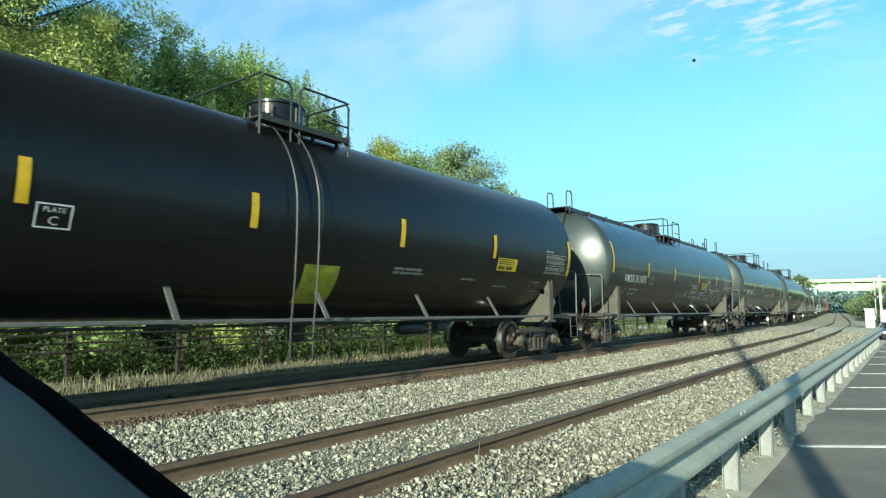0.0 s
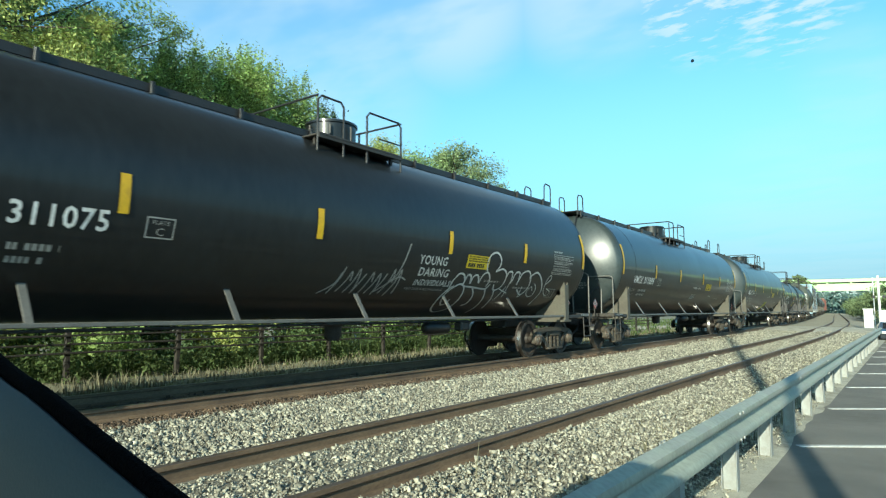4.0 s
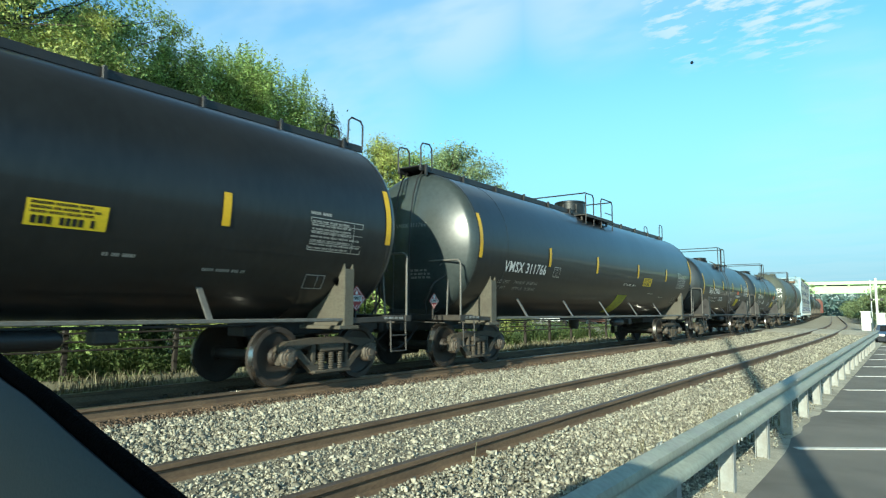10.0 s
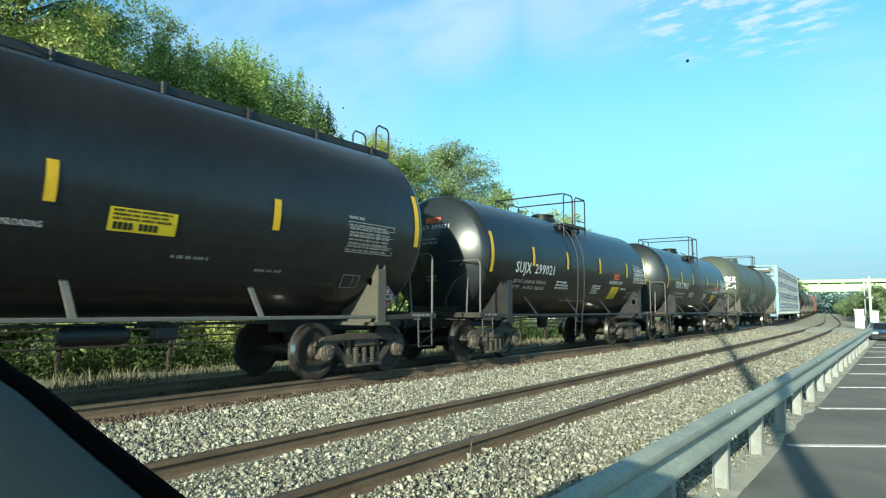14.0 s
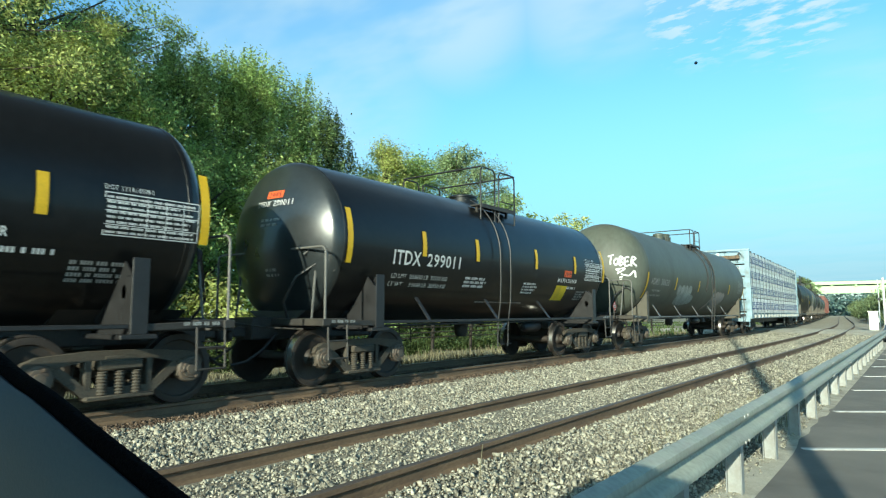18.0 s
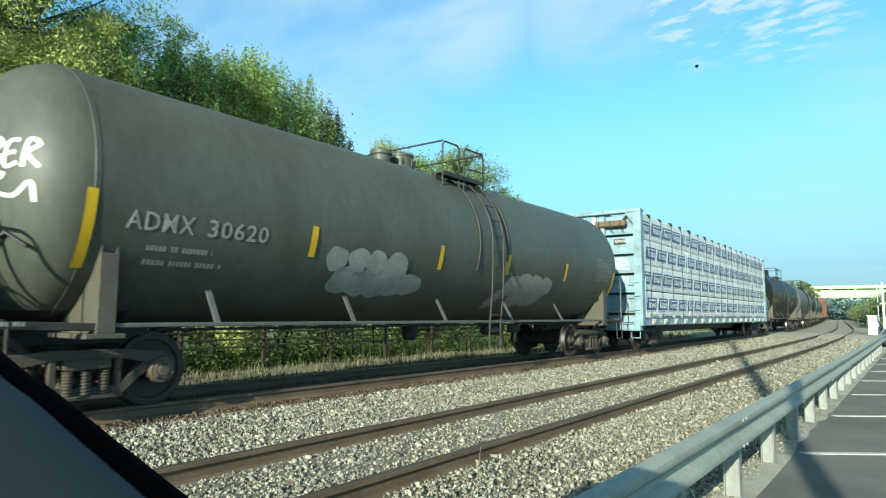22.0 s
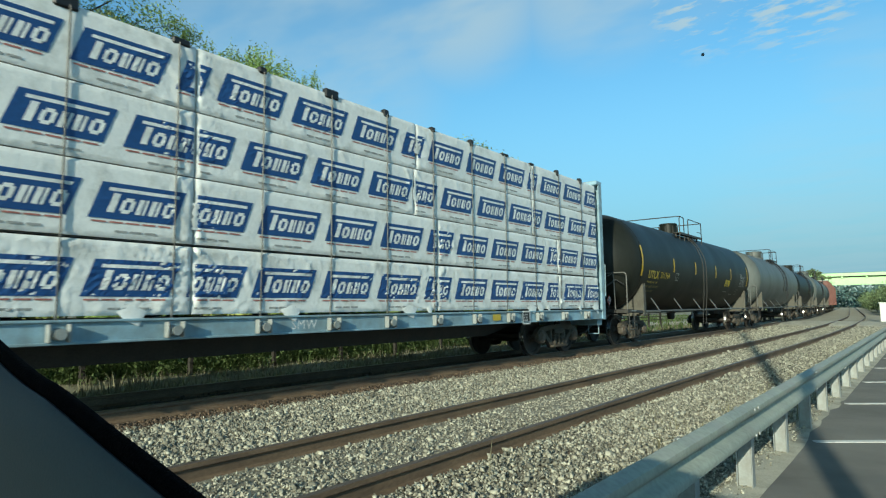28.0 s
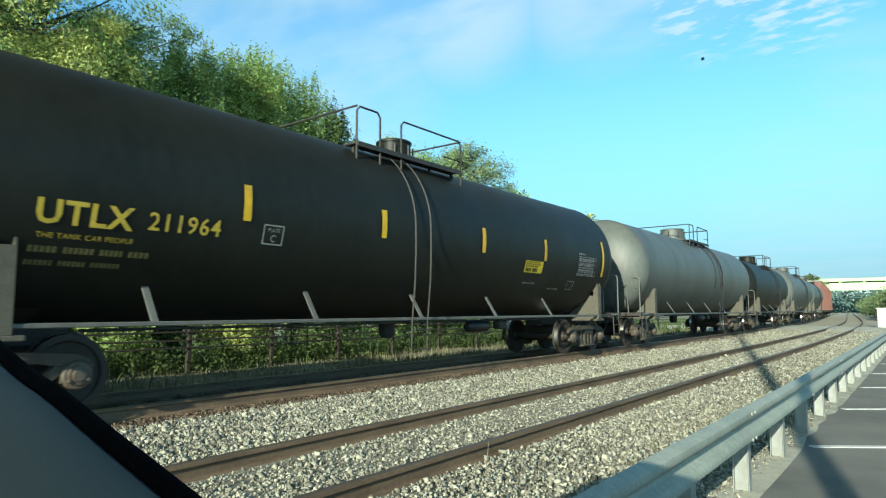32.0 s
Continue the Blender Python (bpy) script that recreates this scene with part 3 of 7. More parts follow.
post.box((-0.11, 0, -0.12), (0.115, 0.007, 0.79), 0.002)
post = post.mesh("post")
post.materials.append(M["galv_post"])
block = Shape().box((-0.022, 0, -0.01), (0.044, 0.12, 0.24), 0.008).mesh("block")
block.materials.append(M["galv_post"])
for k in range(24):
    y = POST_FROM + k * POST_STEP
    p = part("post", post, None, guard, at=pose(RAIL_X, y, rand(-0.008, 0.008), rand(-1, 1), rand(-1.2, 1.2), rand(-2, 2)))
    part("block", block, None, p, at=pose(0, 0, BEAM_Z))

# ---- painted bay lines ----
for k in range(-1, 9):
    y = 8.5 + k * 3.42
    line = part("bay_line", Shape().box((2.4, 0, 0), (4.8, 0.10, 0.008)), M["road_line"], at=pose(-1.15, y - 0.10, LOT_Z + 0.004, 0, 0, 35))
    tagged(line, "white painted parking bay line on asphalt", "road marking", "parking bay lines", "structure")


# ---- lettering ----
LETTERS = {}


def letter_mesh(body, size, bold=0.0, wide=1.0):
    """Flat letters as vertices and faces, from the built-in font."""
    key = (body, size, bold, wide)
    if key not in LETTERS:
        cu = bpy.data.curves.new("letters", "FONT")
        cu.body, cu.size, cu.offset, cu.resolution_u, cu.space_character = body, size, bold, 2, 1.1
        ob = bpy.data.objects.new("letters", cu)
        scene.collection.objects.link(ob)
        bpy.context.view_layer.update()
        me = bpy.data.meshes.new_from_object(ob.evaluated_get(bpy.context.evaluated_depsgraph_get()))
        LETTERS[key] = ([(v.co.x * wide, v.co.y) for v in me.vertices], [tuple(p.vertices) for p in me.polygons])
        bpy.data.objects.remove(ob)
        bpy.data.meshes.remove(me)
        bpy.data.curves.remove(cu)
    return LETTERS[key]


def bars(width, rows, height, gap, seed=0, fill=0.85, words=(0.08, 0.3)):
    """Lines of small plain bars, as vertices and faces in the flat."""
    rnd = random.Random(seed)
    vs, fs = [], []
    for r in range(rows):
        u, w0 = 0.0, -r * (height + gap)
        end = width * rnd.uniform(fill * 0.75, 1.0)
        while u < end:
            w = min(rnd.uniform(*words) * width, end - u)
            n = max(1, round(w / (height * 0.75)))
            for k in range(n):
                a, b = u + k * w / n, u + (k + 0.72) * w / n
                i = len(vs)
                vs += [(a, w0), (b, w0), (b, w0 + height), (a, w0 + height)]
                fs.append((i, i + 1, i + 2, i + 3))
            u += w + height * 0.7
    return vs, fs


def quad(w, h, slant=0.0, cols=4, rows=6):
    vs = [(w * i / cols + slant * j / rows, h * j / rows) for j in range(rows + 1) for i in range(cols + 1)]
    k = cols + 1
    return vs, [(j * k + i, j * k + i + 1, (j + 1) * k + i + 1, (j + 1) * k + i) for j in range(rows) for i in range(cols)]


def outline(w, h, t, slant=0.0):
    vs, fs = [], []
    for a, b, c, d in ((0, 0, w, t), (0, h - t, w, h), (0, t, t, h - t), (w - t, t, w, h - t)):
        i = len(vs)
        vs += [(x + slant * y / h, y) for x, y in ((a, b), (c, b), (c, d), (a, d))]
        fs.append((i, i + 1, i + 2, i + 3))
    return vs, fs


def ribbon(pts, width):
    """A flat stroke through points of (u, w)."""
    vs, fs = [], []
    for i, p in enumerate(pts):
        a, b = pts[max(i - 1, 0)], pts[min(i + 1, len(pts) - 1)]
        dx, dy = b[0] - a[0], b[1] - a[1]
        k = math.hypot(dx, dy) or 1
        nx, ny = -dy / k * width / 2, dx / k * width / 2
        vs += [(p[0] + nx, p[1] + ny), (p[0] - nx, p[1] - ny)]
        if i:
            j = 2 * i
            fs.append((j - 2, j - 1, j + 1, j))
    return vs, fs


def wrapped(flat, R, zc, y0, z0, lift=0.006, x0=0.0):
    """Lays a flat drawing on the side of a tank of radius R and axis height zc; its origin at y0 and height z0."""
    a0 = math.asin(max(-1, min(1, (z0 - zc) / R)))
    sh = Shape()
    r = R + lift
    sh.add([(x0 + r * math.cos(a0 + w / R), y0 + u, zc + r * math.sin(a0 + w / R)) for u, w in flat[0]], flat[1])
    return sh


def upright(flat, x, y0, z0):
    """Lays a flat drawing on an upright plane that faces the parking lot."""
    sh = Shape()
    sh.add([(x, y0 + u, z0 + w) for u, w in flat[0]], flat[1])
    return sh


# ---- running gear ----
def wheelset_mesh():
    sh, treads = Shape(), []
    for s in (-1, 1):
        tr = Shape()
        treads.append(tr)
        prof = [(-0.055, 0.0), (-0.055, 0.10), (-0.02, 0.13), (-0.045, 0.36), (-0.065, 0.385), (-0.065, 0.47), (-0.055, 0.482), (-0.035, 0.478), (-0.025, 0.462)]
        out = [(0.075, 0.452), (0.078, 0.445), (0.075, 0.375), (0.045, 0.355), (0.01, 0.14), (0.075, 0.105), (0.075, 0.0)]
        p = [(s * (0.7525 - 0.01 + u), r) for u, r in prof]
        q = [(s * (0.7525 - 0.01 + u), r) for u, r in out]
        sh.lathe(p, "x", 36)
        sh.lathe(q, "x", 36)
        tr.lathe([p[-1], q[0]], "x", 36)
    sh.tube([(-1.1, 0, 0), (1.1, 0, 0)], 0.085, 16)
    return sh.mesh("wheelset", 35), [q.mesh("tread", 35) for q in treads]


def cap_mesh(s):
    sh = Shape().lathe([(s * 0.98, 0.165), (s * 1.08, 0.165), (s * 1.105, 0.15), (s * 1.11, 0.115), (s * 1.125, 0.11), (s * 1.128, 0.07), (s * 1.145, 0.065), (s * 1.148, 0.0)], "x", 20)
    for k in range(3):
        a = 2 * math.pi * k / 3
        sh.box((s * 1.125, 0.115 * math.cos(a), 0.115 * math.sin(a)), (0.03, 0.04, 0.04), 0.006)
    return sh.mesh("bearing_cap", 35)


WHEEL, TREAD = wheelset_mesh()
WHEEL.materials.append(M["wheel"])
for q in TREAD:
    q.materials.append(M["tread"])
CAPS = {s: cap_mesh(s) for s in (-1, 1)}
for s in CAPS:
    CAPS[s].materials.append(M["cap"])


def frame_mesh(s):
    """One cast side frame of a truck."""
    sh = Shape()
    x0, x1 = s * 0.945, s * 1.065
    top = [(-1.08, 0.55), (-1.03, 0.63), (-0.88, 0.69), (-0.35, 0.735), (0.35, 0.735), (0.88, 0.69), (1.03, 0.63), (1.08, 0.55), (1.03, 0.49), (0.80, 0.545), (0.36, 0.63), (-0.36, 0.63), (-0.80, 0.545), (-1.03, 0.49)]
    sh.slab(top, "x", x0, x1)
    low = [(-0.78, 0.53), (-0.42, 0.22), (-0.36, 0.16), (0.36, 0.16), (0.42, 0.22), (0.78, 0.53), (0.66, 0.57), (0.36, 0.31), (-0.36, 0.31), (-0.66, 0.57)]
    sh.slab(low, "x", x0 + s * 0.004, x1 - s * 0.004)
    for k in (-1, 1):
        sh.box((s * 1.005, k * 0.36, 0.50), (0.12, 0.085, 0.44), 0.015)
        sh.box((s * 1.02, k * 0.889, 0.545), (0.17, 0.30, 0.10), 0.03)
        sh.box((s * 1.02, k * 1.03, 0.45), (0.12, 0.05, 0.22), 0.015)
        sh.box((s * 1.02, k * 0.745, 0.47), (0.12, 0.05, 0.20), 0.015)
    sh.box((s * 1.03, 0, 0.20), (0.20, 0.80, 0.05), 0.012)
    return sh.mesh("side_frame", 40)


def spring_mesh():
    prof, z = [], 0.225
    while z < 0.50:
        prof += [(z, 0.055), (z + 0.012, 0.068), (z + 0.024, 0.055)]
        z += 0.036
    return Shape().lathe(prof, "z", 14).mesh("spring", 60)


SPRING = spring_mesh()
SPRING.materials.append(M["truck"])
FRAMES = {s: frame_mesh(s) for s in (-1, 1)}
TRUCK_BOLSTER = Shape().box((0, 0, 0.60), (2.14, 0.40, 0.20), 0.03)
for s in (-1, 1):
    TRUCK_BOLSTER.box((s * 1.04, 0, 0.57), (0.14, 0.52, 0.12), 0.02)
    FRAMES[s].materials.append(M["truck"])
TRUCK_BOLSTER.box((0, 0, 0.76), (0.42, 0.42, 0.12), 0.03)
for k in (-1, 1):
    TRUCK_BOLSTER.beam((-0.72, k * 0.36, 0.36), (0.72, k * 0.36, 0.36), 0.10, 0.12, 0.02)
    for s in (-1, 1):
        TRUCK_BOLSTER.box((s * 0.75, k * 0.415, 0.42), (0.1, 0.05, 0.30), 0.012)
TRUCK_BOLSTER = TRUCK_BOLSTER.mesh("truck", 40)
TRUCK_BOLSTER.materials.append(M["truck"])
WHEELS = []


def truck(car, y):
    """A two-axle truck under a car, its wheelsets ready to turn."""
    t = part("truck", TRUCK_BOLSTER, None, car, "dusty cast steel two-axle truck", at=pose(0, y, 0))
    for s in (-1, 1):
        part("side_frame", FRAMES[s], None, t)
        for q in (-0.2, 0.0, 0.2):
            part("spring", SPRING, None, t, at=pose(s * 1.045, q, 0))
    for k in (-1, 1):
        w = part("wheelset", WHEEL, None, car, "rusty steel wheels on an axle", at=pose(0, y + k * 0.889, 0.457))
        for q in TREAD:
            part("tread", q, None, w, "bright worn wheel tread")
        for s in (-1, 1):
            part("bearing_cap", CAPS[s], None, w)
        WHEELS.append((w, y + k * 0.889, car))
    return t


def coupler_shape(L, e):
    y = e * L / 2
    sh = Shape()
    sh.beam((0, y - e * 0.95, 0.876), (0, y - e * 0.12, 0.876), 0.13, 0.16, 0.02)
    sh.box((0.03, y - e * 0.03, 0.876), (0.26, 0.22, 0.30), 0.05)
    sh.box((-0.12, y + e * 0.02, 0.876), (0.10, 0.18, 0.24), 0.04)
    sh.box((0, y - e * 0.85, 0.90), (0.42, 0.34, 0.34), 0.03)
    sh.tube([(-0.30, y - e * 0.75, 0.85), (-0.28, y - e * 0.4, 0.62), (-0.22, y - e * 0.05, 0.45), (-0.18, y + e * 0.02, 0.40)], 0.022, 8)
    sh.tube([(0.1, y - e * 0.1, 1.03), (0.5, y - e * 0.45, 0.95), (1.2, y - e * 0.62, 0.93)], 0.014, 6)
    return sh


CARS = []


def rolling(car, a, b):
    """Notes a car between two places along the train, for the motion."""
    CARS.append((car, (a + b) / 2))
    return b - a

# ---- tank cars ----
def hoop(R, zc, a, b, x_lift=0.03):
    """Points across the top of a tank from angle a to b (degrees from the near side)."""
    return [((R + x_lift) * math.cos(radians(q)), zc + (R + x_lift) * math.sin(radians(q))) for q in np.linspace(a, b, 14)]


def dished(R, head, knuckle):
    """A tank end's profile, from rim to crown: (distance out of the seam, radius), a shallow dish with a rounded knuckle, or half an ellipse."""
    if knuckle <= 0:
        return [(head * math.cos(radians(q)), max(0.001, R * math.sin(radians(q)))) for q in (90, 84, 78, 70, 62, 54, 46, 38, 30, 22, 14, 7, 0)]
    a = R - knuckle
    crown = (head * head - knuckle * knuckle + a * a) / (2 * (head - knuckle))
    edge = math.asin(a / (crown - knuckle))
    out = [(knuckle * math.cos(q), a + knuckle * math.sin(q)) for q in np.linspace(math.pi / 2, edge, 9)]
    return out + [(head - crown + crown * math.cos(q), max(0.001, crown * math.sin(q))) for q in np.linspace(edge, 0, 8)[1:]]


def tank_car(a, b, label, paint, R=1.60, zc=2.62, head=0.72, tip=0.58, stripes=(), walkway=True, manway=0.0, saddle="bolster", pipes="black_pipe",
             brackets=5, ladder=None, bands=(), cage=(-1.4, 1.4), near=True, bol=2.25, dome=0.40, head_paint=None, rungs=True, lid_r=1.0, knuckle=0.0, cut=0.0, bol_rear=None, gear="pipe", rail_up=0.84):
    """A tank car between the coupling points a and b along the train. Its own space: x towards the parking lot, y along the train, rail top at 0."""
    car = thing("tank_car", label, "tank car", "freight train cars")
    L = rolling(car, a, b)
    ye = L / 2 - tip
    ys = ye - head
    tank = part("tank", Shape().lathe([(-ys, R), (ys - cut, R)], "y", 64, (0, 0, zc)), M[paint], car, smooth=50)
    for e in (-1, 1):
        cap = [(e * (ys + u) - (cut if e > 0 else 0.0), r) for u, r in dished(R, head, knuckle)]
        part("tank_head", Shape().lathe(cap, "y", 64, (0, 0, zc)), M[head_paint or paint], tank, "dished tank end with sunlight put into its paler paint" if head_paint else "", smooth=50)
    for y in [-ys, ys - cut, *bands]:
        part("seam_band", Shape().lathe([(y - 0.035, R), (y - 0.03, R + 0.006), (y + 0.03, R + 0.006), (y + 0.035, R)], "y", 48, (0, 0, zc)), M[paint], tank, smooth=50)
    for y, z, h, w in stripes:
        part("reflective_stripe", wrapped(quad(w, h, 0, 1, 6), R, zc, y - w / 2, z, 0.013), M["stripe"], car, "yellow reflective strip", smooth=60, fix=False)
    # underframe
    for e in (-1, 1):
        ybol = L / 2 - (bol_rear if bol_rear and e > 0 else bol)
        sill = Shape().box((0, e * (L / 2 - 1.9), 0.93), (0.46, 3.0, 0.36), 0.02)
        sill.slab([(-0.42, 1.02), (0.42, 1.02), (0.75, zc - math.sqrt(R * R - 0.56)), (-0.75, zc - math.sqrt(R * R - 0.56))], "y", e * (ybol - 0.6), e * (ybol + 1.0))
        part("stub_sill", sill, M["frame"], car, smooth=30)
        part("coupler", coupler_shape(L, e), M["frame"], car, "grimy knuckle coupler with air hose", smooth=40)
        for s in (-1, 1):
            arc = [(s * R * math.cos(radians(q)), zc + R * math.sin(radians(q))) for q in np.linspace(-26, -66, 9)]
            sad = Shape()
            for k in (-1, 1):
                web = [(s * 1.45, 0.93), (s * 1.45, zc - 0.80)] + arc + [(s * 0.5, 0.93), (s * 1.27, 0.93)]
                web += [(s * 1.27, zc - 0.98 - 0.085)] + [(s * (1.27 - q), z) for q, z in [(0.055 * math.sin(a) * -1, zc - 0.98 - 0.085 * math.cos(a)) for a in np.linspace(0, 2 * math.pi, 13)][1:]] + [(s * 1.272, 0.93)]
                sad.slab(web, "y", e * ybol + k * 0.09 - 0.0125, e * ybol + k * 0.09 + 0.0125)
            sad.box((s * 1.452, e * ybol, 1.375), (0.02, 0.205, 0.89), 0.006)
            sad.box((s * 1.385, e * ybol, zc - 0.795), (0.15, 0.205, 0.02), 0.004)
            sad.box((s * 1.0, e * ybol, 0.90), (0.95, 0.44, 0.06), 0.01)
            part("saddle", sad, M[saddle], car, "dusty body bolster plate", smooth=30)
        # end platform, steps and grab rails
        yp = e * (L / 2 - 0.85)
        plat = Shape().box((0, yp, 1.03), (2.94, 0.16, 0.11), 0.01)
        plat.box((0, yp - e * 0.26, 1.075), (2.86, 0.34, 0.03), 0.006)
        for s in (-1, 1):
            plat.beam((s * 1.40, yp, 1.04), (s * 1.40, e * ybol, 1.0), 0.08, 0.09, 0.01)
        part("end_platform", plat, M["frame"], car, smooth=30)
        tagged(part("small_print", upright(bars(0.62, 1, 0.045, 0.02, 7, 1.0, (0.12, 0.25)), 1.473, yp - 0.75 * (e > 0) + 0.1, 1.02), M["dim_white"], car, fix=False), kind="stuff")
        hose = Shape().tube([(0.35, e * (L / 2 - 0.8), 0.85), (0.38, e * (L / 2 - 0.5), 0.60), (0.30, e * (L / 2 - 0.25), 0.42), (0.2, e * (L / 2 - 0.05), 0.38)], 0.024, 8)
        part("air_hose", hose, M["black_pipe"], car, "black rubber air hose", smooth=50)
        pipes_end = Shape().tube([(0.55, yp, 1.06), (0.62, e * (ye + 0.06), 1.35), (0.75, e * (ye - 0.08), 1.75), (1.05, e * (ye - 0.30), 2.0), (1.25, e * (ye - 0.45), 1.85)], 0.022, 6)
        part("end_pipe", pipes_end, M["black_pipe"], car, smooth=50)
        if e > 0:
            wheel = part("brake_wheel", Shape().tube([(-0.9 + 0.26 * math.cos(a), yp + 0.10, 1.75 + 0.26 * math.sin(a)) for a in np.linspace(0, 2 * math.pi, 21)], 0.016, 6), M["frame"], car, "hand brake wheel", smooth=50)
            for a in (0.3, 1.35, 2.4):
                part("spoke", Shape().beam((-0.9 - 0.25 * math.cos(a), yp + 0.10, 1.75 - 0.25 * math.sin(a)), (-0.9 + 0.25 * math.cos(a), yp + 0.10, 1.75 + 0.25 * math.sin(a)), 0.02, 0.02, up=(0, 1, 0)), M["frame"], wheel)
        zt = 2.21
        bend = [(1.42, yp, 1.05), (1.42, yp, zt - 0.10), (1.40, yp, zt - 0.04), (1.33, yp, zt)]
        rails = Shape().tube(bend + [(-x, y, z) for x, y, z in bend[::-1]], 0.02, 8)
        part("end_handrail", rails, M["pipe"], car, "pale worn pipe handrail across the car end", smooth=50)
        for s in (-1, 1):
            part("handrail_stay", Shape().tube([(s * 0.95, yp, zt), (s * 0.92, yp - e * 0.10, zt - 0.02), (s * 0.88, e * (ye - 0.12), zt - 0.10)], 0.016, 6), M["pipe"], car, smooth=50)
            part("end_brace", Shape().tube([(s * 1.0, yp - e * 0.1, 1.07), (s * 0.98, e * (ye - 0.30), zc - 0.35)], 0.020, 6), M["pipe"], car, "diagonal grey pipe brace against the tank end", smooth=50)
            part("cross_brace", Shape().beam((s * 1.35, e * (L / 2 - 0.9), 0.98), (s * 0.25, e * (L / 2 - 1.9), 0.98), 0.09, 0.07, 0.01), M["frame"], car)
        for s in (-1, 1):
            st = Shape()
            for yy in (-0.05, -0.45):
                st.tube([(s * 1.44, yp + e * yy, 1.0), (s * 1.46, yp + e * yy, 0.46)], 0.016, 6)
            for zz in (0.47, 0.74):
                st.tube([(s * 1.46, yp - e * 0.05, zz), (s * 1.46, yp - e * 0.45, zz)], 0.016, 6)
            part("step", st, M["frame"], car, "steel stirrup step", smooth=50)
    ybol = L / 2 - bol
    for s in (-1, 1):
        bar = Shape().beam((s * 1.40, -ybol, 1.02), (s * 1.40, ybol, 1.02), 0.07, 0.055, 0.01)
        part("side_bar", bar, M[gear], car, "thin longitudinal side bar")
    for k in range(brackets):
        y = -0.55 + (k - (brackets - 1) / 2) * (2.5 if brackets > 3 else 2.4)
        for s in (-1, 1):
            xt = math.sqrt(R * R - (zc - 1.45) ** 2)
            part("bracket", Shape().beam((s * 1.41, y, 1.0), (s * (xt + 0.01), y, 1.47), 0.02, 0.09, 0.004, up=(0, 1, 0)), M[gear], car, "steel strut between side bar and tank")
    # outlet, brake gear
    under = Shape().lathe([(0.62, 0.0), (0.62, 0.11), (0.70, 0.16), (0.86, 0.16), (1.02, 0.24), (1.06, 0.24)], "z", 16)
    under.box((0, 0, 0.98), (0.5, 1.0, 0.16), 0.03)
    part("bottom_outlet", under, M["frame"], car, smooth=40)
    brake = Shape().tube([(0.3, -ybol + 1.2, 0.93), (0.3, ybol - 1.2, 0.93)], 0.022, 8)
    part("brake_rod", brake, M["frame"], car, smooth=40)
    part("air_reservoir", Shape().lathe([(2.2, 0.0), (2.22, 0.08), (2.30, 0.125), (3.0, 0.125), (3.08, 0.08), (3.1, 0.0)], "y", 16, (0.4, 0, 0.80)), M["black_pipe"], car, "black air brake reservoir", smooth=40)
    valve = Shape().box((0.45, 3.55, 0.82), (0.22, 0.34, 0.2), 0.03)
    part("brake_valve", valve, M["frame"], car)
    for e in (-1, 1):
        truck(car, e * (L / 2 - (bol_rear if bol_rear and e > 0 else bol)))
    # top fittings
    top = zc + R
    if walkway:
        wk = Shape()
        for x in (-0.30, 0.30):
            wk.beam((x, -ye + 0.15, top + 0.055), (x, ye - 0.15, top + 0.055), 0.05, 0.13, 0.006)
        wk.beam((0, -ye + 0.15, top + 0.10), (0, ye - 0.15, top + 0.10), 0.56, 0.025, 0.004)
        k = -ye + 0.3
        while k < ye - 0.2:
            for x in (-0.36, 0.36):
                wk.box((x, k, top + 0.02), (0.05, 0.06, 0.24), 0.006)
            k += 1.45
        part("walkway", wk, M["black_pipe"], car, "dark grating running board along the tank top")
        for e in (-1, 1):
            for x in (-0.32, 0.32):
                part("end_grab_hoop", Shape().tube([(x, e * (ye - 0.16), top + 0.05), (x, e * (ye - 0.16), top + 0.52), (x, e * (ye - 0.22), top + 0.60), (x, e * (ye - 0.46), top + 0.62), (x, e * (ye - 0.54), top + 0.54), (x, e * (ye - 0.56), top + 0.05)], 0.018, 8), M["black_pipe"], car, "black grab hoop", smooth=50)
            st = Shape()
            for x in (-0.22, 0.22):
                pts = [(x, e * (ys + head * math.cos(radians(q)) + 0.09), zc + (R + 0.05) * math.sin(radians(q))) for q in (80, 60, 40, 20, 0)]
                st.tube(pts + [(x, e * (ye + 0.09), 1.1)], 0.016, 6)
            part("end_ladder", st, M["black_pipe"], car, smooth=50)
    rings = [(-0.06, 0.56), (0.05, 0.56), (0.05, 0.47), (dome, 0.47), (dome + 0.01, 0.50), (dome + 0.05, 0.50), (dome + 0.07, 0.46), (dome + 0.10, 0.10), (dome + 0.10, 0.0)]
    lid = Shape().lathe([(top + u, r * lid_r) for u, r in rings], "z", 28, (0, manway, 0))
    housing = part("manway_housing", lid, M[paint], car, "round valve housing on the tank top", smooth=40)
    for k in range(8):
        q = 2 * math.pi * k / 8
        part("eyebolt", Shape().tube([(0.53 * lid_r * math.cos(q), manway + 0.53 * lid_r * math.sin(q), top + 0.05), (0.53 * lid_r * math.cos(q), manway + 0.53 * lid_r * math.sin(q), top + dome - 0.06)], 0.02, 6), M["frame"], housing)
    for x in (-0.95, 0.95):
        plat = Shape()
        zz = zc + math.sqrt(R * R - x * x)
        plat.beam((x, manway + cage[0], zz + 0.13), (x, manway + cage[1], zz + 0.13), 0.42 if walkway else 0.26, 0.03, 0.005)
        plat.beam((x * 1.2, manway + cage[0], zz + 0.11), (x * 1.2, manway + cage[1], zz + 0.11), 0.03, 0.09, 0.004)
        for q in (cage[0] + 0.1, 0.0, cage[1] - 0.1):
            plat.beam((x, manway + q, zz + 0.12), (x, manway + q, zz - 0.12), 0.05, 0.05)
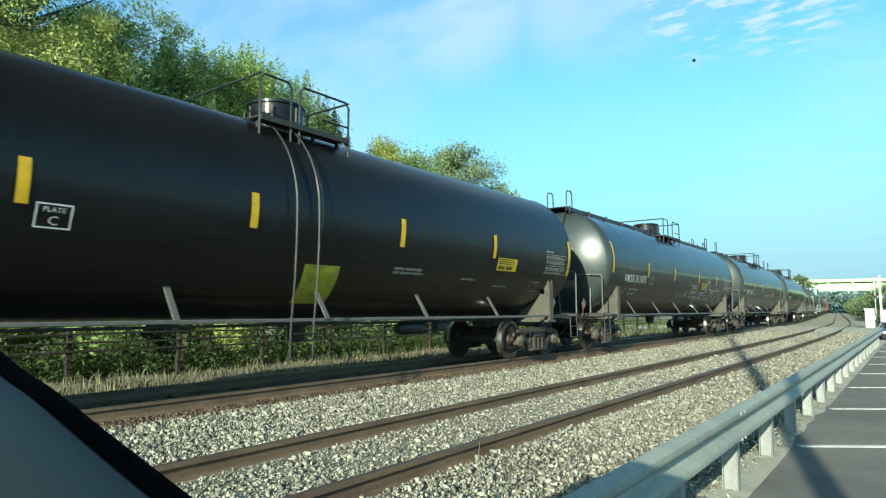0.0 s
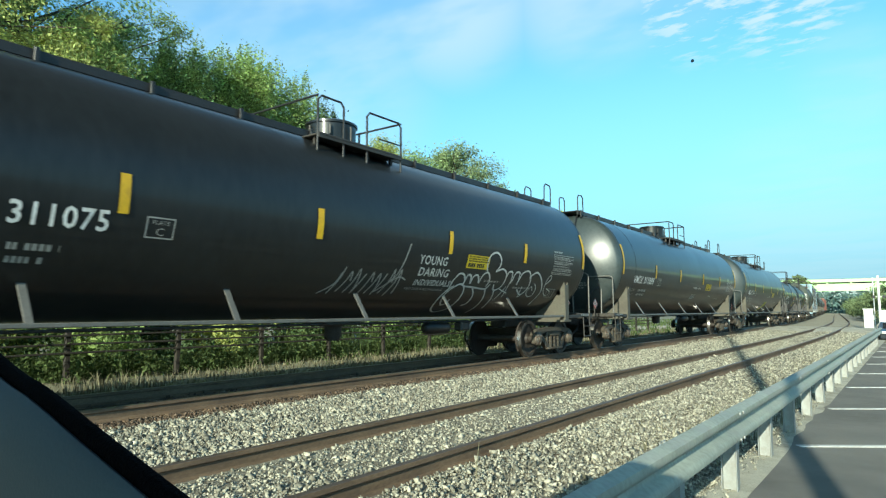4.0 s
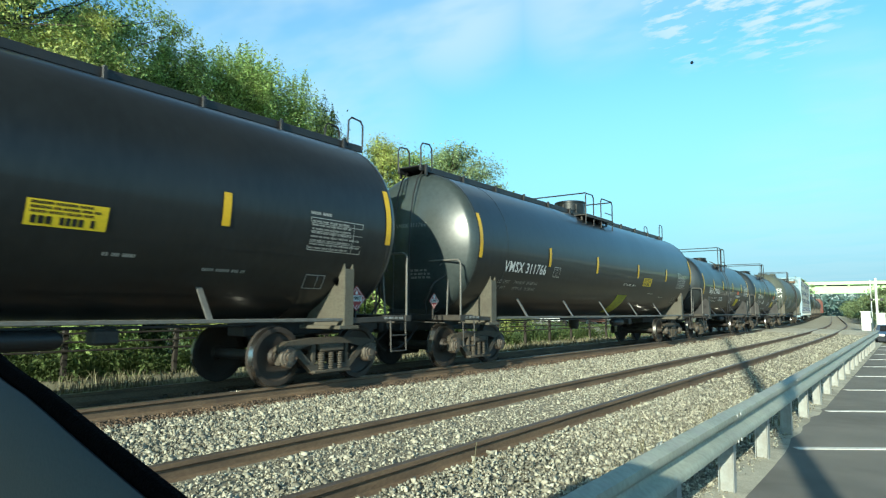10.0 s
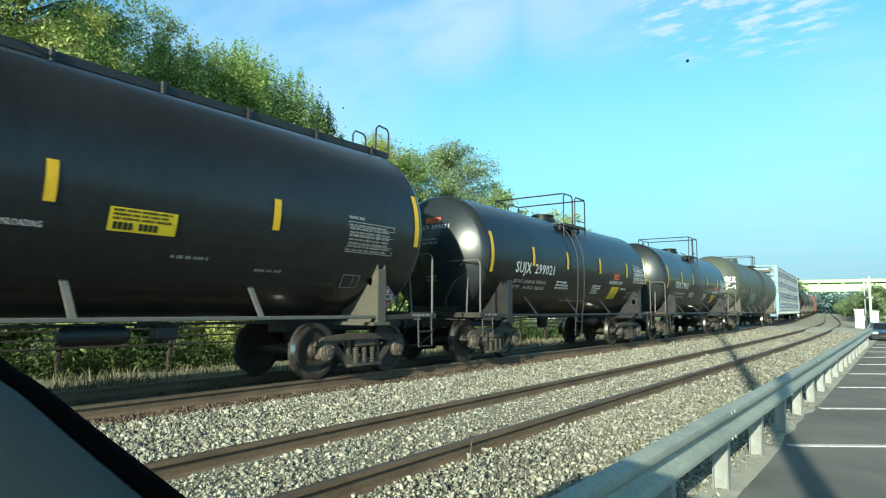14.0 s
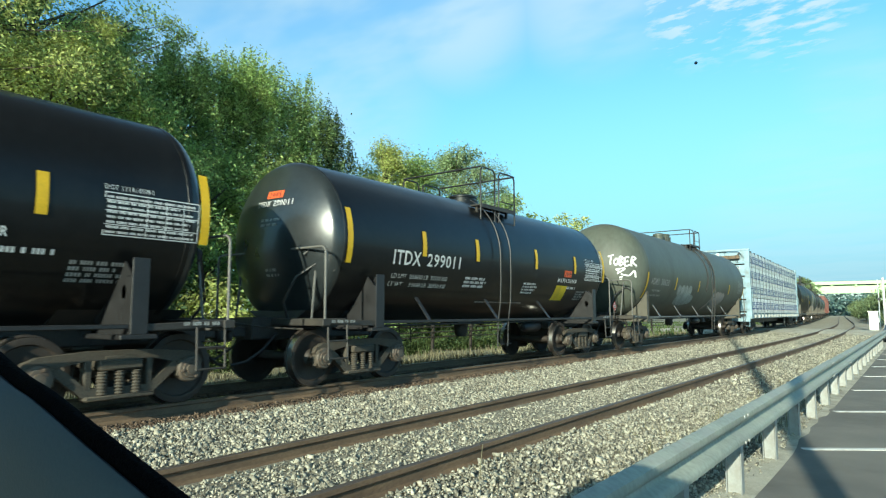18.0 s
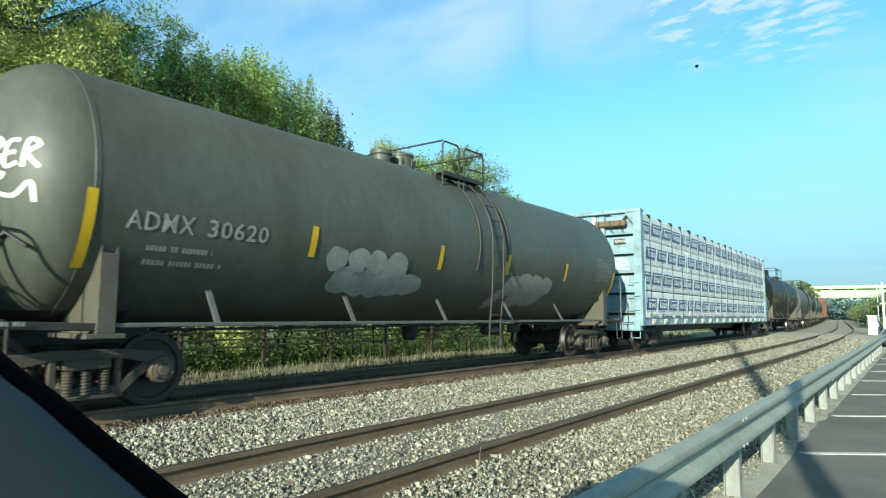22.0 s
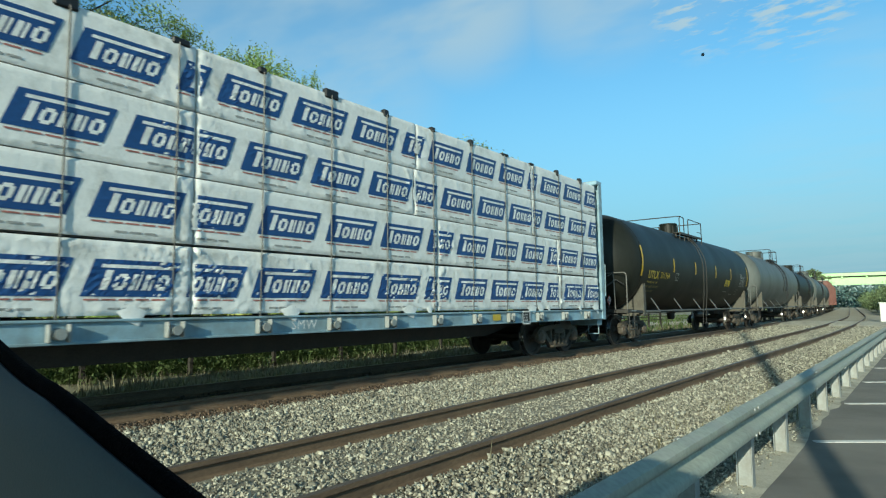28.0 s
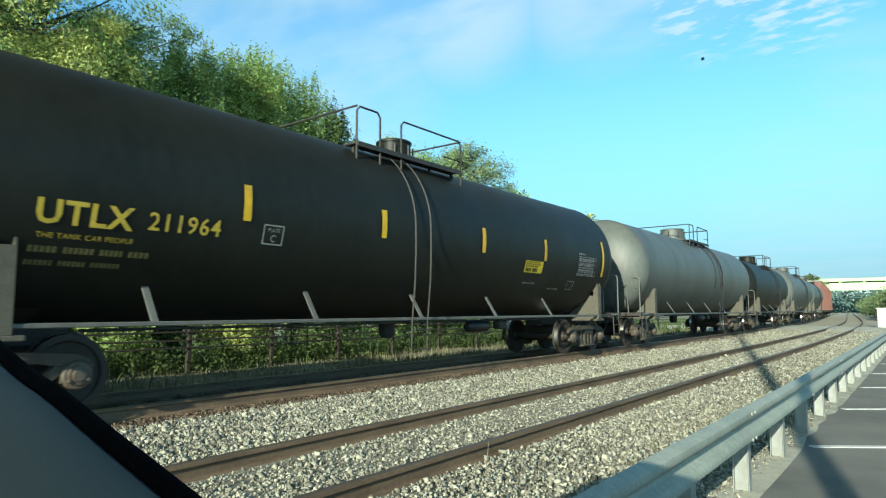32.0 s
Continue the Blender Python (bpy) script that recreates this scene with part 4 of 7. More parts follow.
        part("top_platform", plat, M["frame"], car, "dark steel platform beside the valve housing")
    for s in (-1, 1):
        zz = zc + math.sqrt(R * R - 1.14 * 1.14) + 0.1
        c0, c1 = manway + cage[0], manway + cage[1]
        for h0, h1 in ((c0, c0 + 0.58), (c0 + 1.15 if c1 - c0 > 1.9 else c0 + 0.75, c1)):
            r = Shape().tube([(s * 1.12, h0, zz - 0.1), (s * 1.12, h0, zz + rail_up - 0.08), (s * 1.12, h0 + 0.07, zz + rail_up), (s * 1.12, h1 - 0.07, zz + rail_up), (s * 1.12, h1, zz + rail_up - 0.08), (s * 1.12, h1, zz - 0.1)], 0.019, 8)
            part("platform_handrail", r, M[pipes], car, "bent pipe handrail beside the top platform", smooth=50)
        part("mid_rail", Shape().tube([(s * 1.12, c1 - 0.6, zz + 0.42), (s * 1.12, c1, zz + 0.42)], 0.015, 8), M[pipes], car, smooth=50)
    for c in (manway + cage[0], manway + cage[1]):
        zz = zc + math.sqrt(R * R - 1.14 * 1.14) + rail_up + 0.10
        part("cross_handrail", Shape().tube([(-1.12, c, zz), (1.12, c, zz)], 0.02, 8), M[pipes], car, smooth=50)
    # side ladder
    if ladder is not None:
        for s in (-1, 1):
            pts = [(s * (R + 0.10) * math.cos(radians(q)), zc + (R + 0.10) * math.sin(radians(q))) for q in np.linspace(62, 0, 10)]
            pts += [(s * (R + 0.10), zc - 0.5), (s * (R + 0.08), zc - 1.0), (s * (R + 0.02), 1.0), (s * (R + 0.0), 0.45)]
            stile = Shape()
            for k in (-0.21, 0.21):
                stile.tube([(x, ladder + k, z) for x, z in pts], 0.02 if rungs else 0.015, 6)
            lad = part("side_ladder", stile, M[pipes], car, "steel side ladder", smooth=50)
            rung = Shape().tube([(0, -0.21, 0), (0, 0.21, 0)], 0.012, 6).mesh("rung", 50)
            rung.materials.append(M[pipes])
            z = 0.5
            while z < (zc + 1.2 if rungs else 0.9):
                x = math.sqrt(max(0.1, (R + 0.10) ** 2 - max(0, z - zc) ** 2)) if z > zc else R + 0.08
                part("rung", rung, None, lad, at=pose(s * x, ladder, z))
                z += 0.33
            for k in ((-0.55, 0.55) if rungs else ()):
                part("fitting_pipe", Shape().tube([(s * x, ladder + k, z) for x, z in hoop(R, zc, 70, -20, 0.02)], 0.02, 6), M[pipes], car, smooth=50)
    return car, L, R, zc


def letters(car, body, cap, y0, y1, z, R, zc, mat="white", bold=0.0, name="lettering"):
    """A line of letters of the cap height given, drawn from y0 to y1 along the tank."""
    vs, fs = letter_mesh(body, cap / 0.70, bold)
    u0, u1 = min(v[0] for v in vs), max(v[0] for v in vs)
    flat = [((u - u0) / (u1 - u0) * (y1 - y0), w) for u, w in vs]
    return tagged(part(name, wrapped((flat, fs), R, zc, y0, z, 0.008), M[mat], car, fix=False), kind="stuff")


def small_print(car, y, z, w, rows, h, R, zc, seed, mat="dim_white", fill=0.8):
    return tagged(part("small_print", wrapped(bars(w, rows, h, h * 0.55, seed, fill), R, zc, y, z, 0.007), M[mat], car, fix=False), kind="stuff")


def data_block(car, y, z, w, h, R, zc, seed, mat="dim_white", title=""):
    """The ruled test-data panel near the end of a tank."""
    b = part("data_panel", wrapped(outline(w, h, 0.012), R, zc, y, z, 0.007), M[mat], car, "white ruled data panel", fix=False)
    for k in (0.42, 0.62, 0.81):
        part("rule", wrapped(quad(0.010, h * 0.92, 0, 1, 3), R, zc, y + w * k, z + h * 0.02, 0.007), M[mat], b, fix=False)
    for k in (0.24, 0.56, 0.80):
        part("rule", wrapped(quad(w * 0.98, 0.009, 0, 6, 1), R, zc, y + w * 0.01, z + h * k, 0.007), M[mat], b, fix=False)
    if title:
        letters(car, title, h * 0.12, y, y + w * 0.48, z + h * 1.05, R, zc, mat)
    else:
        tagged(part("small_print", wrapped(bars(w * 0.42, 1, h * 0.09, 0.02, seed + 2, 1.0, (0.3, 0.5)), R, zc, y, z + h * 1.06, 0.007), M[mat], b, fix=False), kind="stuff")
    vs, fs = bars(w - 0.06, 8, h * 0.055, h * 0.06, seed, 0.98, (0.06, 0.14))
    tagged(part("small_print", wrapped(([(u + 0.03, q + h * 0.86) for u, q in vs], fs), R, zc, y, z, 0.008), M[mat], b, fix=False), kind="stuff")





def placard(car, L, e, back=1.97):
    """A diamond hazard sign with a numbered panel, on the end platform's corner."""
    y = e * (L / 2 - (0.56 if e < 0 else back))
    x, z, d = (0.97 if e < 0 else 1.27), 1.37, (0.16 if e < 0 else 0.215)
    sh = Shape()
    sh.slab([(y - d, z), (y, z - d), (y + d, z), (y, z + d)], "x", x - 0.006, x)
    sign = part("hazard_sign", sh, M["red"], car, "red and white diamond hazard sign")
    rim, q = Shape(), d * 0.86
    for a, b in (((-q, 0), (0, q)), ((0, q), (q, 0)), ((q, 0), (0, -q)), ((0, -q), (-q, 0))):
        v, f = ribbon([a, b], 0.009)
        rim.add([(x + 0.003, y + u, z + w) for u, w in v], f)
    part("sign_rim", rim, M["white"], sign, "thin white border", fix=False)
    w, h = d * 1.12, d * 0.46
    part("sign_panel", upright(quad(w, h), x + 0.004, y - w / 2, z - h / 2), M["white"], sign, fix=False)
    vs, fs = letter_mesh("1987", h * 0.98, 0.004)
    u0, u1 = min(v[0] for v in vs), max(v[0] for v in vs)
    part("sign_number", upright(([((u - u0) / (u1 - u0) * w * 0.86 - w * 0.43, v) for u, v in vs], fs), x + 0.008, y, z - h * 0.34), M["black"], sign, fix=False)
    part("sign_flame", upright(([(-0.022, 0.0), (0.022, 0.0), (0.03, 0.03), (0.0, 0.085), (-0.03, 0.03)], [(0, 1, 2, 3, 4)]), x + 0.004, y, z + h * 0.62), M["white"], sign, fix=False)
    part("sign_class", upright(quad(0.02, 0.035), x + 0.004, y - 0.01, z - d * 0.66), M["white"], sign, fix=False)
    part("sign_bracket", Shape().beam((x - 0.03, y, 1.0), (x - 0.03, y, z), 0.03, 0.03), M["frame"], sign)


def on_end(car, flat, x0, z0, ye, ys, R, zc, mat, name="end_lettering", knuckle=0.0, lift=0.010):
    """Lays a drawing on the dished end that faces the parking lot's near side."""
    prof = dished(R, ye - ys, knuckle)
    outs, radii = [u for u, r in prof], [r for u, r in prof]
    sh = Shape()
    vs = []
    for u, w in flat[0]:
        x, z = x0 + u, z0 + w
        vs.append((x, -ys - float(np.interp(math.hypot(x, z - zc), radii[::-1], outs[::-1])) - lift, z))
    sh.add(vs, flat[1])
    return part(name, sh, M[mat], car, fix=False)


def end_words(car, body, cap, x0, z0, L, tip, head, R, zc, mat="white", knuckle=0.0, lift=0.010, width=None):
    vs, fs = letter_mesh(body, cap / 0.70)
    if width:
        u1 = max(v[0] for v in vs)
        vs = [(u / u1 * width, w) for u, w in vs]
    on_end(car, (vs, fs), x0, z0, L / 2 - tip, L / 2 - tip - head, R, zc, mat, "end_lettering", knuckle, lift)


STD = [(-7.88, 2.28, 0.95, 0.12), (-4.74, 2.27, 0.46, 0.12), (-1.79, 2.25, 0.46, 0.12), (1.57, 2.26, 0.44, 0.12), (4.50, 2.26, 0.44, 0.12), (7.66, 2.28, 0.95, 0.12)]


def plate_box(car, y, z, w, h, R, zc, mat="dim_white", word=True):
    part("plate_frame", wrapped(outline(w, h, 0.018), R, zc, y, z, 0.007), M[mat], car, fix=False)
    if word:
        letters(car, "PLATE", h * 0.2, y + w * 0.2, y + w * 0.8, z + h * 0.62, R, zc, mat)
    letters(car, "C", h * 0.36, y + w * 0.37, y + w * 0.63, z + h * 0.14, R, zc, mat)


def phone_decal(car, y, z, w, h, R, zc, seed):
    d = part("contact_decal", wrapped(quad(w, h), R, zc, y, z, 0.007), M["decal"], car, "yellow printed decal", fix=False)
    vs, fs = bars(w * 0.9, 3, h * 0.10, h * 0.07, seed, 1.0, (0.1, 0.3))
    part("decal_print", wrapped(([(u + w * 0.05, q + h * 0.84) for u, q in vs], fs), R, zc, y, z, 0.010), M["black"], d, fix=False)["kind"] = "stuff"
    vs, fs = bars(w * 0.86, 1, h * 0.30, h * 0.07, seed + 1, 1.0, (0.3, 0.4))
    part("decal_print", wrapped(([(u + w * 0.07, q + h * 0.10) for u, q in vs], fs), R, zc, y, z, 0.010), M["black"], d, fix=False)["kind"] = "stuff"


def common_marks(car, L, R, zc, seed, decal=2.2, data=(5.93, 2.07, 1.12, 0.50), flag=(6.15, 1.51, 0.40, 0.27)):
    data_block(car, *data, R, zc, seed)
    part("small_frame", wrapped(outline(flag[2], flag[3], 0.016, -0.05), R, zc, flag[0], flag[1], 0.007), M["dim_white"], car, fix=False)
    part("small_frame", wrapped(quad(0.014, flag[3], -0.05), R, zc, flag[0] + flag[2] * 0.6, flag[1], 0.007), M["dim_white"], car, fix=False)
    phone_decal(car, decal, 2.03, 0.82, 0.28, R, zc, seed + 5)
    small_print(car, 3.05, 1.78, 0.62, 1, 0.045, R, zc, seed + 1)
    small_print(car, 4.35, 1.68, 0.80, 1, 0.045, R, zc, seed + 2)
    for e in (-1, 1):
        placard(car, L, e)


def smooth_line(pts, k=5):
    out = []
    for i in range(len(pts) - 1):
        p0, p1, p2, p3 = pts[max(i - 1, 0)], pts[i], pts[i + 1], pts[min(i + 2, len(pts) - 1)]
        for j in range(k):
            t = j / k
            out.append(tuple(0.5 * (2 * b + (c - a) * t + (2 * a - 5 * b + 4 * c - d) * t * t + (3 * b - a - 3 * c + d) * t ** 3) for a, b, c, d in zip(p0, p1, p2, p3)))
    return out + [pts[-1]]


def graffiti(car, strokes, R, zc, y, z, mat, width):
    vs, fs = [], []
    for s in strokes:
        v, f = ribbon(smooth_line(s), width)
        n = len(vs)
        vs += v
        fs += [tuple(i + n for i in q) for q in f]
    return tagged(part("graffiti", wrapped((vs, fs), R, zc, y, z, 0.009), M[mat], car, "sprayed graffiti outline", fix=False), kind="stuff")


# the train, from the car that is leaving to the last one in sight
A_ST = [(-7.8, 2.05, 0.9, 0.12), (-4.88, 2.24, 0.47, 0.12), (-2.11, 2.28, 0.48, 0.12), (0.99, 2.27, 0.49, 0.12), (4.01, 2.27, 0.49, 0.12), (7.60, 2.05, 0.9, 0.12)]
car_a, L, R, zc = tank_car(-1.9, 16.55, "black tank car with yellow stripes and a lime-yellow panel", "tank_gloss", tip=0.85, bol_rear=2.38, stripes=A_ST, walkway=False, manway=-0.55, ladder=-1.25, cage=(-1.17, 0.64), bands=(-0.85,), rungs=False)
common_marks(car_a, L, R, zc, 11, decal=4.2, data=(6.36, 2.06, 1.12, 0.48), flag=(5.96, 1.62, 0.40, 0.27))
part("lime_panel", wrapped(quad(0.72, 0.80, -0.14), R, zc, -0.91, 1.28, 0.007), M["panel"], car_a, "faded lime-yellow painted panel", fix=False)
plate_box(car_a, -4.74, 2.02, 0.36, 0.27, R, zc, "white")
letters(car_a, "4", 0.24, -5.35, -5.17, 2.06, R, zc, "white")
small_print(car_a, 0.95, 1.88, 1.2, 2, 0.05, R, zc, 14)

VMSX = []
for a, b, num, seed in ((16.55, 35.0, "311075", 21), (35.0, 53.45, "311888", 31), (53.45, 71.9, "311766", 41)):
    c, L, R, zc = tank_car(a, b, "black general-purpose tank car, VMSX lettering, grey dust on its end", "tank_black", head_paint="head_dust_sheen", head=0.55, tip=0.75, knuckle=0.25, cut=0.20, bol=2.05, bol_rear=2.33, bands=(-6.75,), stripes=STD, manway=-0.12, cage=(-1.34, 0.73))
    letters(c, "VMSX " + num, 0.235, -6.84, -4.87, 2.06, R, zc, "white", 0.006)
    letters(c, "LD LMT", 0.085, -6.91, -6.40, 1.80, R, zc, "dim_white")
    letters(c, "LT WT", 0.085, -6.91, -6.48, 1.67, R, zc, "dim_white")
    if num == "311766":
        letters(c, "198100 LB   89 850 KG", 0.08, -6.18, -5.10, 1.80, R, zc, "dim_white")
        letters(c, " 87900 LB   39 350 KG", 0.08, -6.15, -5.10, 1.67, R, zc, "dim_white")
    else:
        small_print(c, -6.1, 1.80, 0.9, 1, 0.08, R, zc, seed + 3)
        small_print(c, -6.1, 1.67, 0.9, 1, 0.08, R, zc, seed + 4)
    end_words(c, "VMSX " + num, 0.09, -0.25, 2.95, L, 0.75, 0.55, R, zc, "dim_white", 0.25)
    on_end(c, bars(0.5, 3, 0.045, 0.03, seed + 9), 0.15, 2.0, L / 2 - 0.75, L / 2 - 1.30, R, zc, "dim_white", knuckle=0.25)["kind"] = "stuff"
    plate_box(c, -4.45, 2.03, 0.36, 0.26, R, zc)
    common_marks(c, L, R, zc, seed)
    VMSX.append(c)
part("lime_panel", wrapped(quad(0.80, 0.88, -0.15), R, zc, 0.57, 1.15, 0.007), M["panel"], VMSX[2], "faded lime-yellow painted panel", fix=False)
letters(VMSX[1], "VENT TANK WHEN UNLOADING", 0.07, 0.29, 1.40, 2.05, R, zc, "white")
letters(VMSX[2], "VENT TANK WHEN UNLOADING", 0.07, 0.48, 1.55, 1.99, R, zc, "white")
small_print(VMSX[1], 0.32, 1.80, 0.72, 4, 0.04, R, zc, 37)

BUBBLES = [
    [(-0.94, 0.53), (-0.96, 0.78), (-0.84, 0.96), (-0.68, 0.96), (-0.57, 0.84), (-0.56, 0.70)],
    [(-0.55, 0.76), (-0.53, 0.95), (-0.40, 0.93), (-0.33, 0.76)], [(-0.32, 0.76), (-0.30, 0.93), (-0.16, 0.96), (-0.04, 0.80)],
    [(-0.02, 0.78), (0.02, 0.98), (0.19, 1.04), (0.34, 0.88), (0.32, 0.70)],
    [(-0.83, 0.69), (-0.98, 0.57), (-1.05, 0.32), (-0.93, 0.0), (-0.66, -0.16), (-0.39, -0.02), (-0.34, 0.35), (-0.44, 0.64), (-0.65, 0.74), (-0.86, 0.61), (-0.95, 0.41), (-0.78, 0.15), (-0.64, 0.19), (-0.65, 0.33)],
    [(-0.49, 0.69), (-0.18, 0.68), (0.33, 0.65), (0.44, 0.78)], [(-0.14, 0.66), (0.06, 0.45), (0.10, 0.20), (-0.04, 0.13)], [(0.36, 0.64), (0.52, 0.42), (0.60, 0.08), (0.57, -0.21)]]
LOOPS = [
    [(0.12, 1.07), (0.06, 1.26), (0.15, 1.43), (0.37, 1.49), (0.55, 1.39), (0.58, 1.22), (0.47, 1.08)],
    [(0.47, 1.08), (0.73, 1.15), (0.93, 1.05), (0.97, 0.82), (0.85, 0.66), (0.69, 0.64), (0.59, 0.78)], [(0.72, 0.64), (0.87, 0.39), (0.93, 0.02)],
    [(0.97, 0.96), (1.02, 1.10), (1.18, 1.08), (1.26, 0.83), (1.32, 1.08), (1.51, 1.09), (1.55, 0.80)], [(1.55, 0.80), (1.63, 1.09), (1.95, 1.14), (2.15, 0.80), (2.01, 0.53), (1.68, 0.68)],
    [(2.01, 1.01), (2.30, 1.15), (2.62, 0.99), (2.88, 0.68), (2.88, 0.39), (2.84, 0.17)]]
CURLS = [
    [(2.38, 0.86), (2.54, 0.74), (2.58, 0.53), (2.40, 0.48), (2.21, 0.62), (2.29, 0.78), (2.43, 0.66)], [(2.94, 0.86), (3.12, 1.02), (3.03, 1.11), (2.92, 0.94), (2.99, 0.69), (3.26, 0.53), (3.37, 0.65), (3.08, 0.75)],
    [(1.01, 0.32), (1.14, 0.75)], [(0.87, 0.68), (1.34, 0.56)], [(1.21, 0.87), (1.25, 0.45)], [(1.84, 0.77), (1.95, 0.46), (2.12, 0.68)]]
for strokes, wide in ((BUBBLES, 0.042), (LOOPS, 0.042), (CURLS, 0.028)):
    graffiti(VMSX[0], strokes, R, zc, 2.9, 1.22, "chalk", wide)
for word, cap, y0_, y1_, zb in (("YOUNG", 0.17, 0.69, 1.55, 2.03), ("DARiNG", 0.17, 0.78, 1.70, 1.82), ("iNDiViDUALS", 0.13, 0.77, 1.90, 1.65)):
    letters(VMSX[0], word, cap, y0_, y1_, zb, R, zc, "chalk", 0.004, "graffiti")
# a row of leaning sprayed strokes with a long tail
rs = random.Random(17)
lean = []
for k in range(9):
    u = -0.02 + k * 0.17
    lean.append([(u, 0.02 + rs.uniform(-0.06, 0.06)), (u + 0.10, 0.30), (u + 0.16, 0.52 + rs.uniform(-0.08, 0.06)), (u + 0.20, 0.30), (u + 0.19, 0.06)][:3 + k % 3])
lean += [[(-0.22, 0.02), (0.02, 0.22), (0.10, 0.46)], [(1.30, 0.35), (1.42, 0.50), (1.55, 0.98), (1.58, 1.06)], [(1.05, 0.10), (1.45, 0.42), (1.70, 0.38)]]
graffiti(VMSX[0], lean, R, zc, -1.20, 1.44, "dim_white", 0.030)
letters(VMSX[0], "VENT TANK WHEN UNLOADING", 0.06, 0.60, 1.75, 1.56, R, zc, "dim_white")

SUL = [(-5.06, 1.99, 0.92, 0.12), (-3.13, 2.22, 0.47, 0.12), (-1.35, 2.24, 0.46, 0.12), (1.19, 2.22, 0.47, 0.12), (3.33, 2.21, 0.46, 0.12), (5.23, 2.05, 0.93, 0.12)]
for a, b, mark, num, seed in ((71.9, 84.8, "SUJX", "299021", 51), (84.8, 97.7, "ITDX", "299011", 61)):
    c, L, R, zc = tank_car(a, b, "short glossy black molten sulphur tank car with white lettering", "tank_gloss", R=1.40, zc=2.40, head=0.55, tip=0.75, knuckle=0.24, gear="black_pipe", cut=0.12, stripes=SUL if num == "299011" else SUL[:2] + [(-1.18, 2.24, 0.46, 0.12), (1.08, 2.22, 0.47, 0.12)] + SUL[4:], walkway=False, manway=0.1, ladder=-0.4 if num == "299011" else -0.55, brackets=3, saddle="black_pipe", cage=(-0.90, 0.55), rail_up=1.10, lid_r=0.7, bol=2.05, dome=0.12, rungs=False, head_paint="head_sunlit")
    end_words(c, mark + " " + num, 0.10, -0.26, 2.96, L, 0.75, 0.55, R, zc, "white", 0.24, width=0.83)
    on_end(c, quad(0.38, 0.13), -0.05, 3.10, L / 2 - 0.75, L / 2 - 1.30, R, zc, "orange", "hot_panel", 0.24, 0.008)
    end_words(c, "2448", 0.10, -0.01, 3.115, L, 0.75, 0.55, R, zc, "black", 0.24, 0.012, 0.30)
    for k, (x0_, z0_, rows) in enumerate(((-0.09, 2.70, 2), (0.02, 1.86, 2))):
        on_end(c, bars(0.50 - 0.18 * k, rows, 0.045, 0.04, seed + 9 + k, 1.0), x0_, z0_, L / 2 - 0.75, L / 2 - 1.30, R, zc, "dim_white", knuckle=0.24)["kind"] = "stuff"
    letters(c, mark, 0.255, -3.97, -3.21, 2.04, R, zc, "white", 0.006)
    letters(c, num, 0.235, -3.02, -1.95, 2.05, R, zc, "white", 0.005)
    letters(c, "LD LMT  203600 LB  92350 KG", 0.085, -3.93, -2.29, 1.80, R, zc, "white")
    letters(c, "LT WT     59400 LB  26950 KG", 0.085, -3.94, -2.27, 1.66, R, zc, "white")
    small_print(c, -1.68, 1.86, 0.92, 3, 0.055, R, zc, seed, "white")
    back = -0.46 if num == "299021" else 0.0
    letters(c, "MOLTEN SULPHUR", 0.10, 2.42 + back, 3.52 + back, 1.96, R, zc, "white", 0.003)
    part("hot_panel", wrapped(quad(0.42, 0.17), R, zc, 2.72 + back, 2.10, 0.007), M["orange"], c, "orange-red warning panel", fix=False)
    letters(c, "2448", 0.12, 2.76 + back, 3.10 + back, 2.125, R, zc, "black")
    part("sulphur_panel", wrapped(quad(0.62, 0.44), R, zc, 2.42 + back * 0.4, 1.50, 0.007), M["decal"], c, "yellow painted panel", fix=False)
    data_block(c, 3.97, 2.06, 1.18, 0.50, R, zc, seed + 1, "white", "DOT 111A100W1")
    small_print(c, 3.02, 1.80, 0.68, 1, 0.065, R, zc, seed + 6, "white", 1.0)
    small_print(c, 0.74, 1.84, 0.75, 4, 0.05, R, zc, seed + 2, "white")
    small_print(c, 3.70, 1.72, 0.70, 4, 0.05, R, zc, seed + 3)
    small_print(c, -0.9, 1.40, 2.6, 1, 0.04, R, zc, seed + 4)

OLV = [(-7.30, 1.66, 0.92, 0.12), (-4.12, 2.01, 0.46, 0.12), (-0.98, 2.01, 0.46, 0.12), (1.47, 2.04, 0.44, 0.12), (4.30, 2.03, 0.45, 0.12), (7.40, 1.73, 0.73, 0.12)]
car_g, L, R, zc = tank_car(97.7, 116.2, "faded olive-grey tank car with graffiti patches and a side ladder", "tank_olive", R=1.62, zc=2.62, head=0.95, tip=1.05, cut=-0.15, bol_rear=2.20, stripes=OLV, walkway=False, manway=-0.35, ladder=0.82, pipes="frame", brackets=5, cage=(0.0, 1.5), dome=0.26, lid_r=0.56)
end_words(car_g, "ADMX 30620", 0.10, -0.55, 2.98, L, 1.05, 0.95, R, zc, "dim_white")
letters(car_g, "ADMX", 0.22, -6.9, -6.05, 2.13, R, zc, "dim_white", 0.004)
letters(car_g, "30620", 0.22, -5.86, -4.94, 2.13, R, zc, "dim_white", 0.004)
small_print(car_g, -6.6, 1.90, 1.2, 1, 0.07, R, zc, 71)
small_print(car_g, -6.6, 1.74, 1.5, 1, 0.07, R, zc, 73)
data_block(car_g, 6.18, 2.13, 1.10, 0.52, R, zc, 72, "old_white")
part("small_frame", wrapped(outline(0.50, 0.25, 0.014, 0.04), R, zc, 6.20, 1.54, 0.007), M["old_white"], car_g, fix=False)
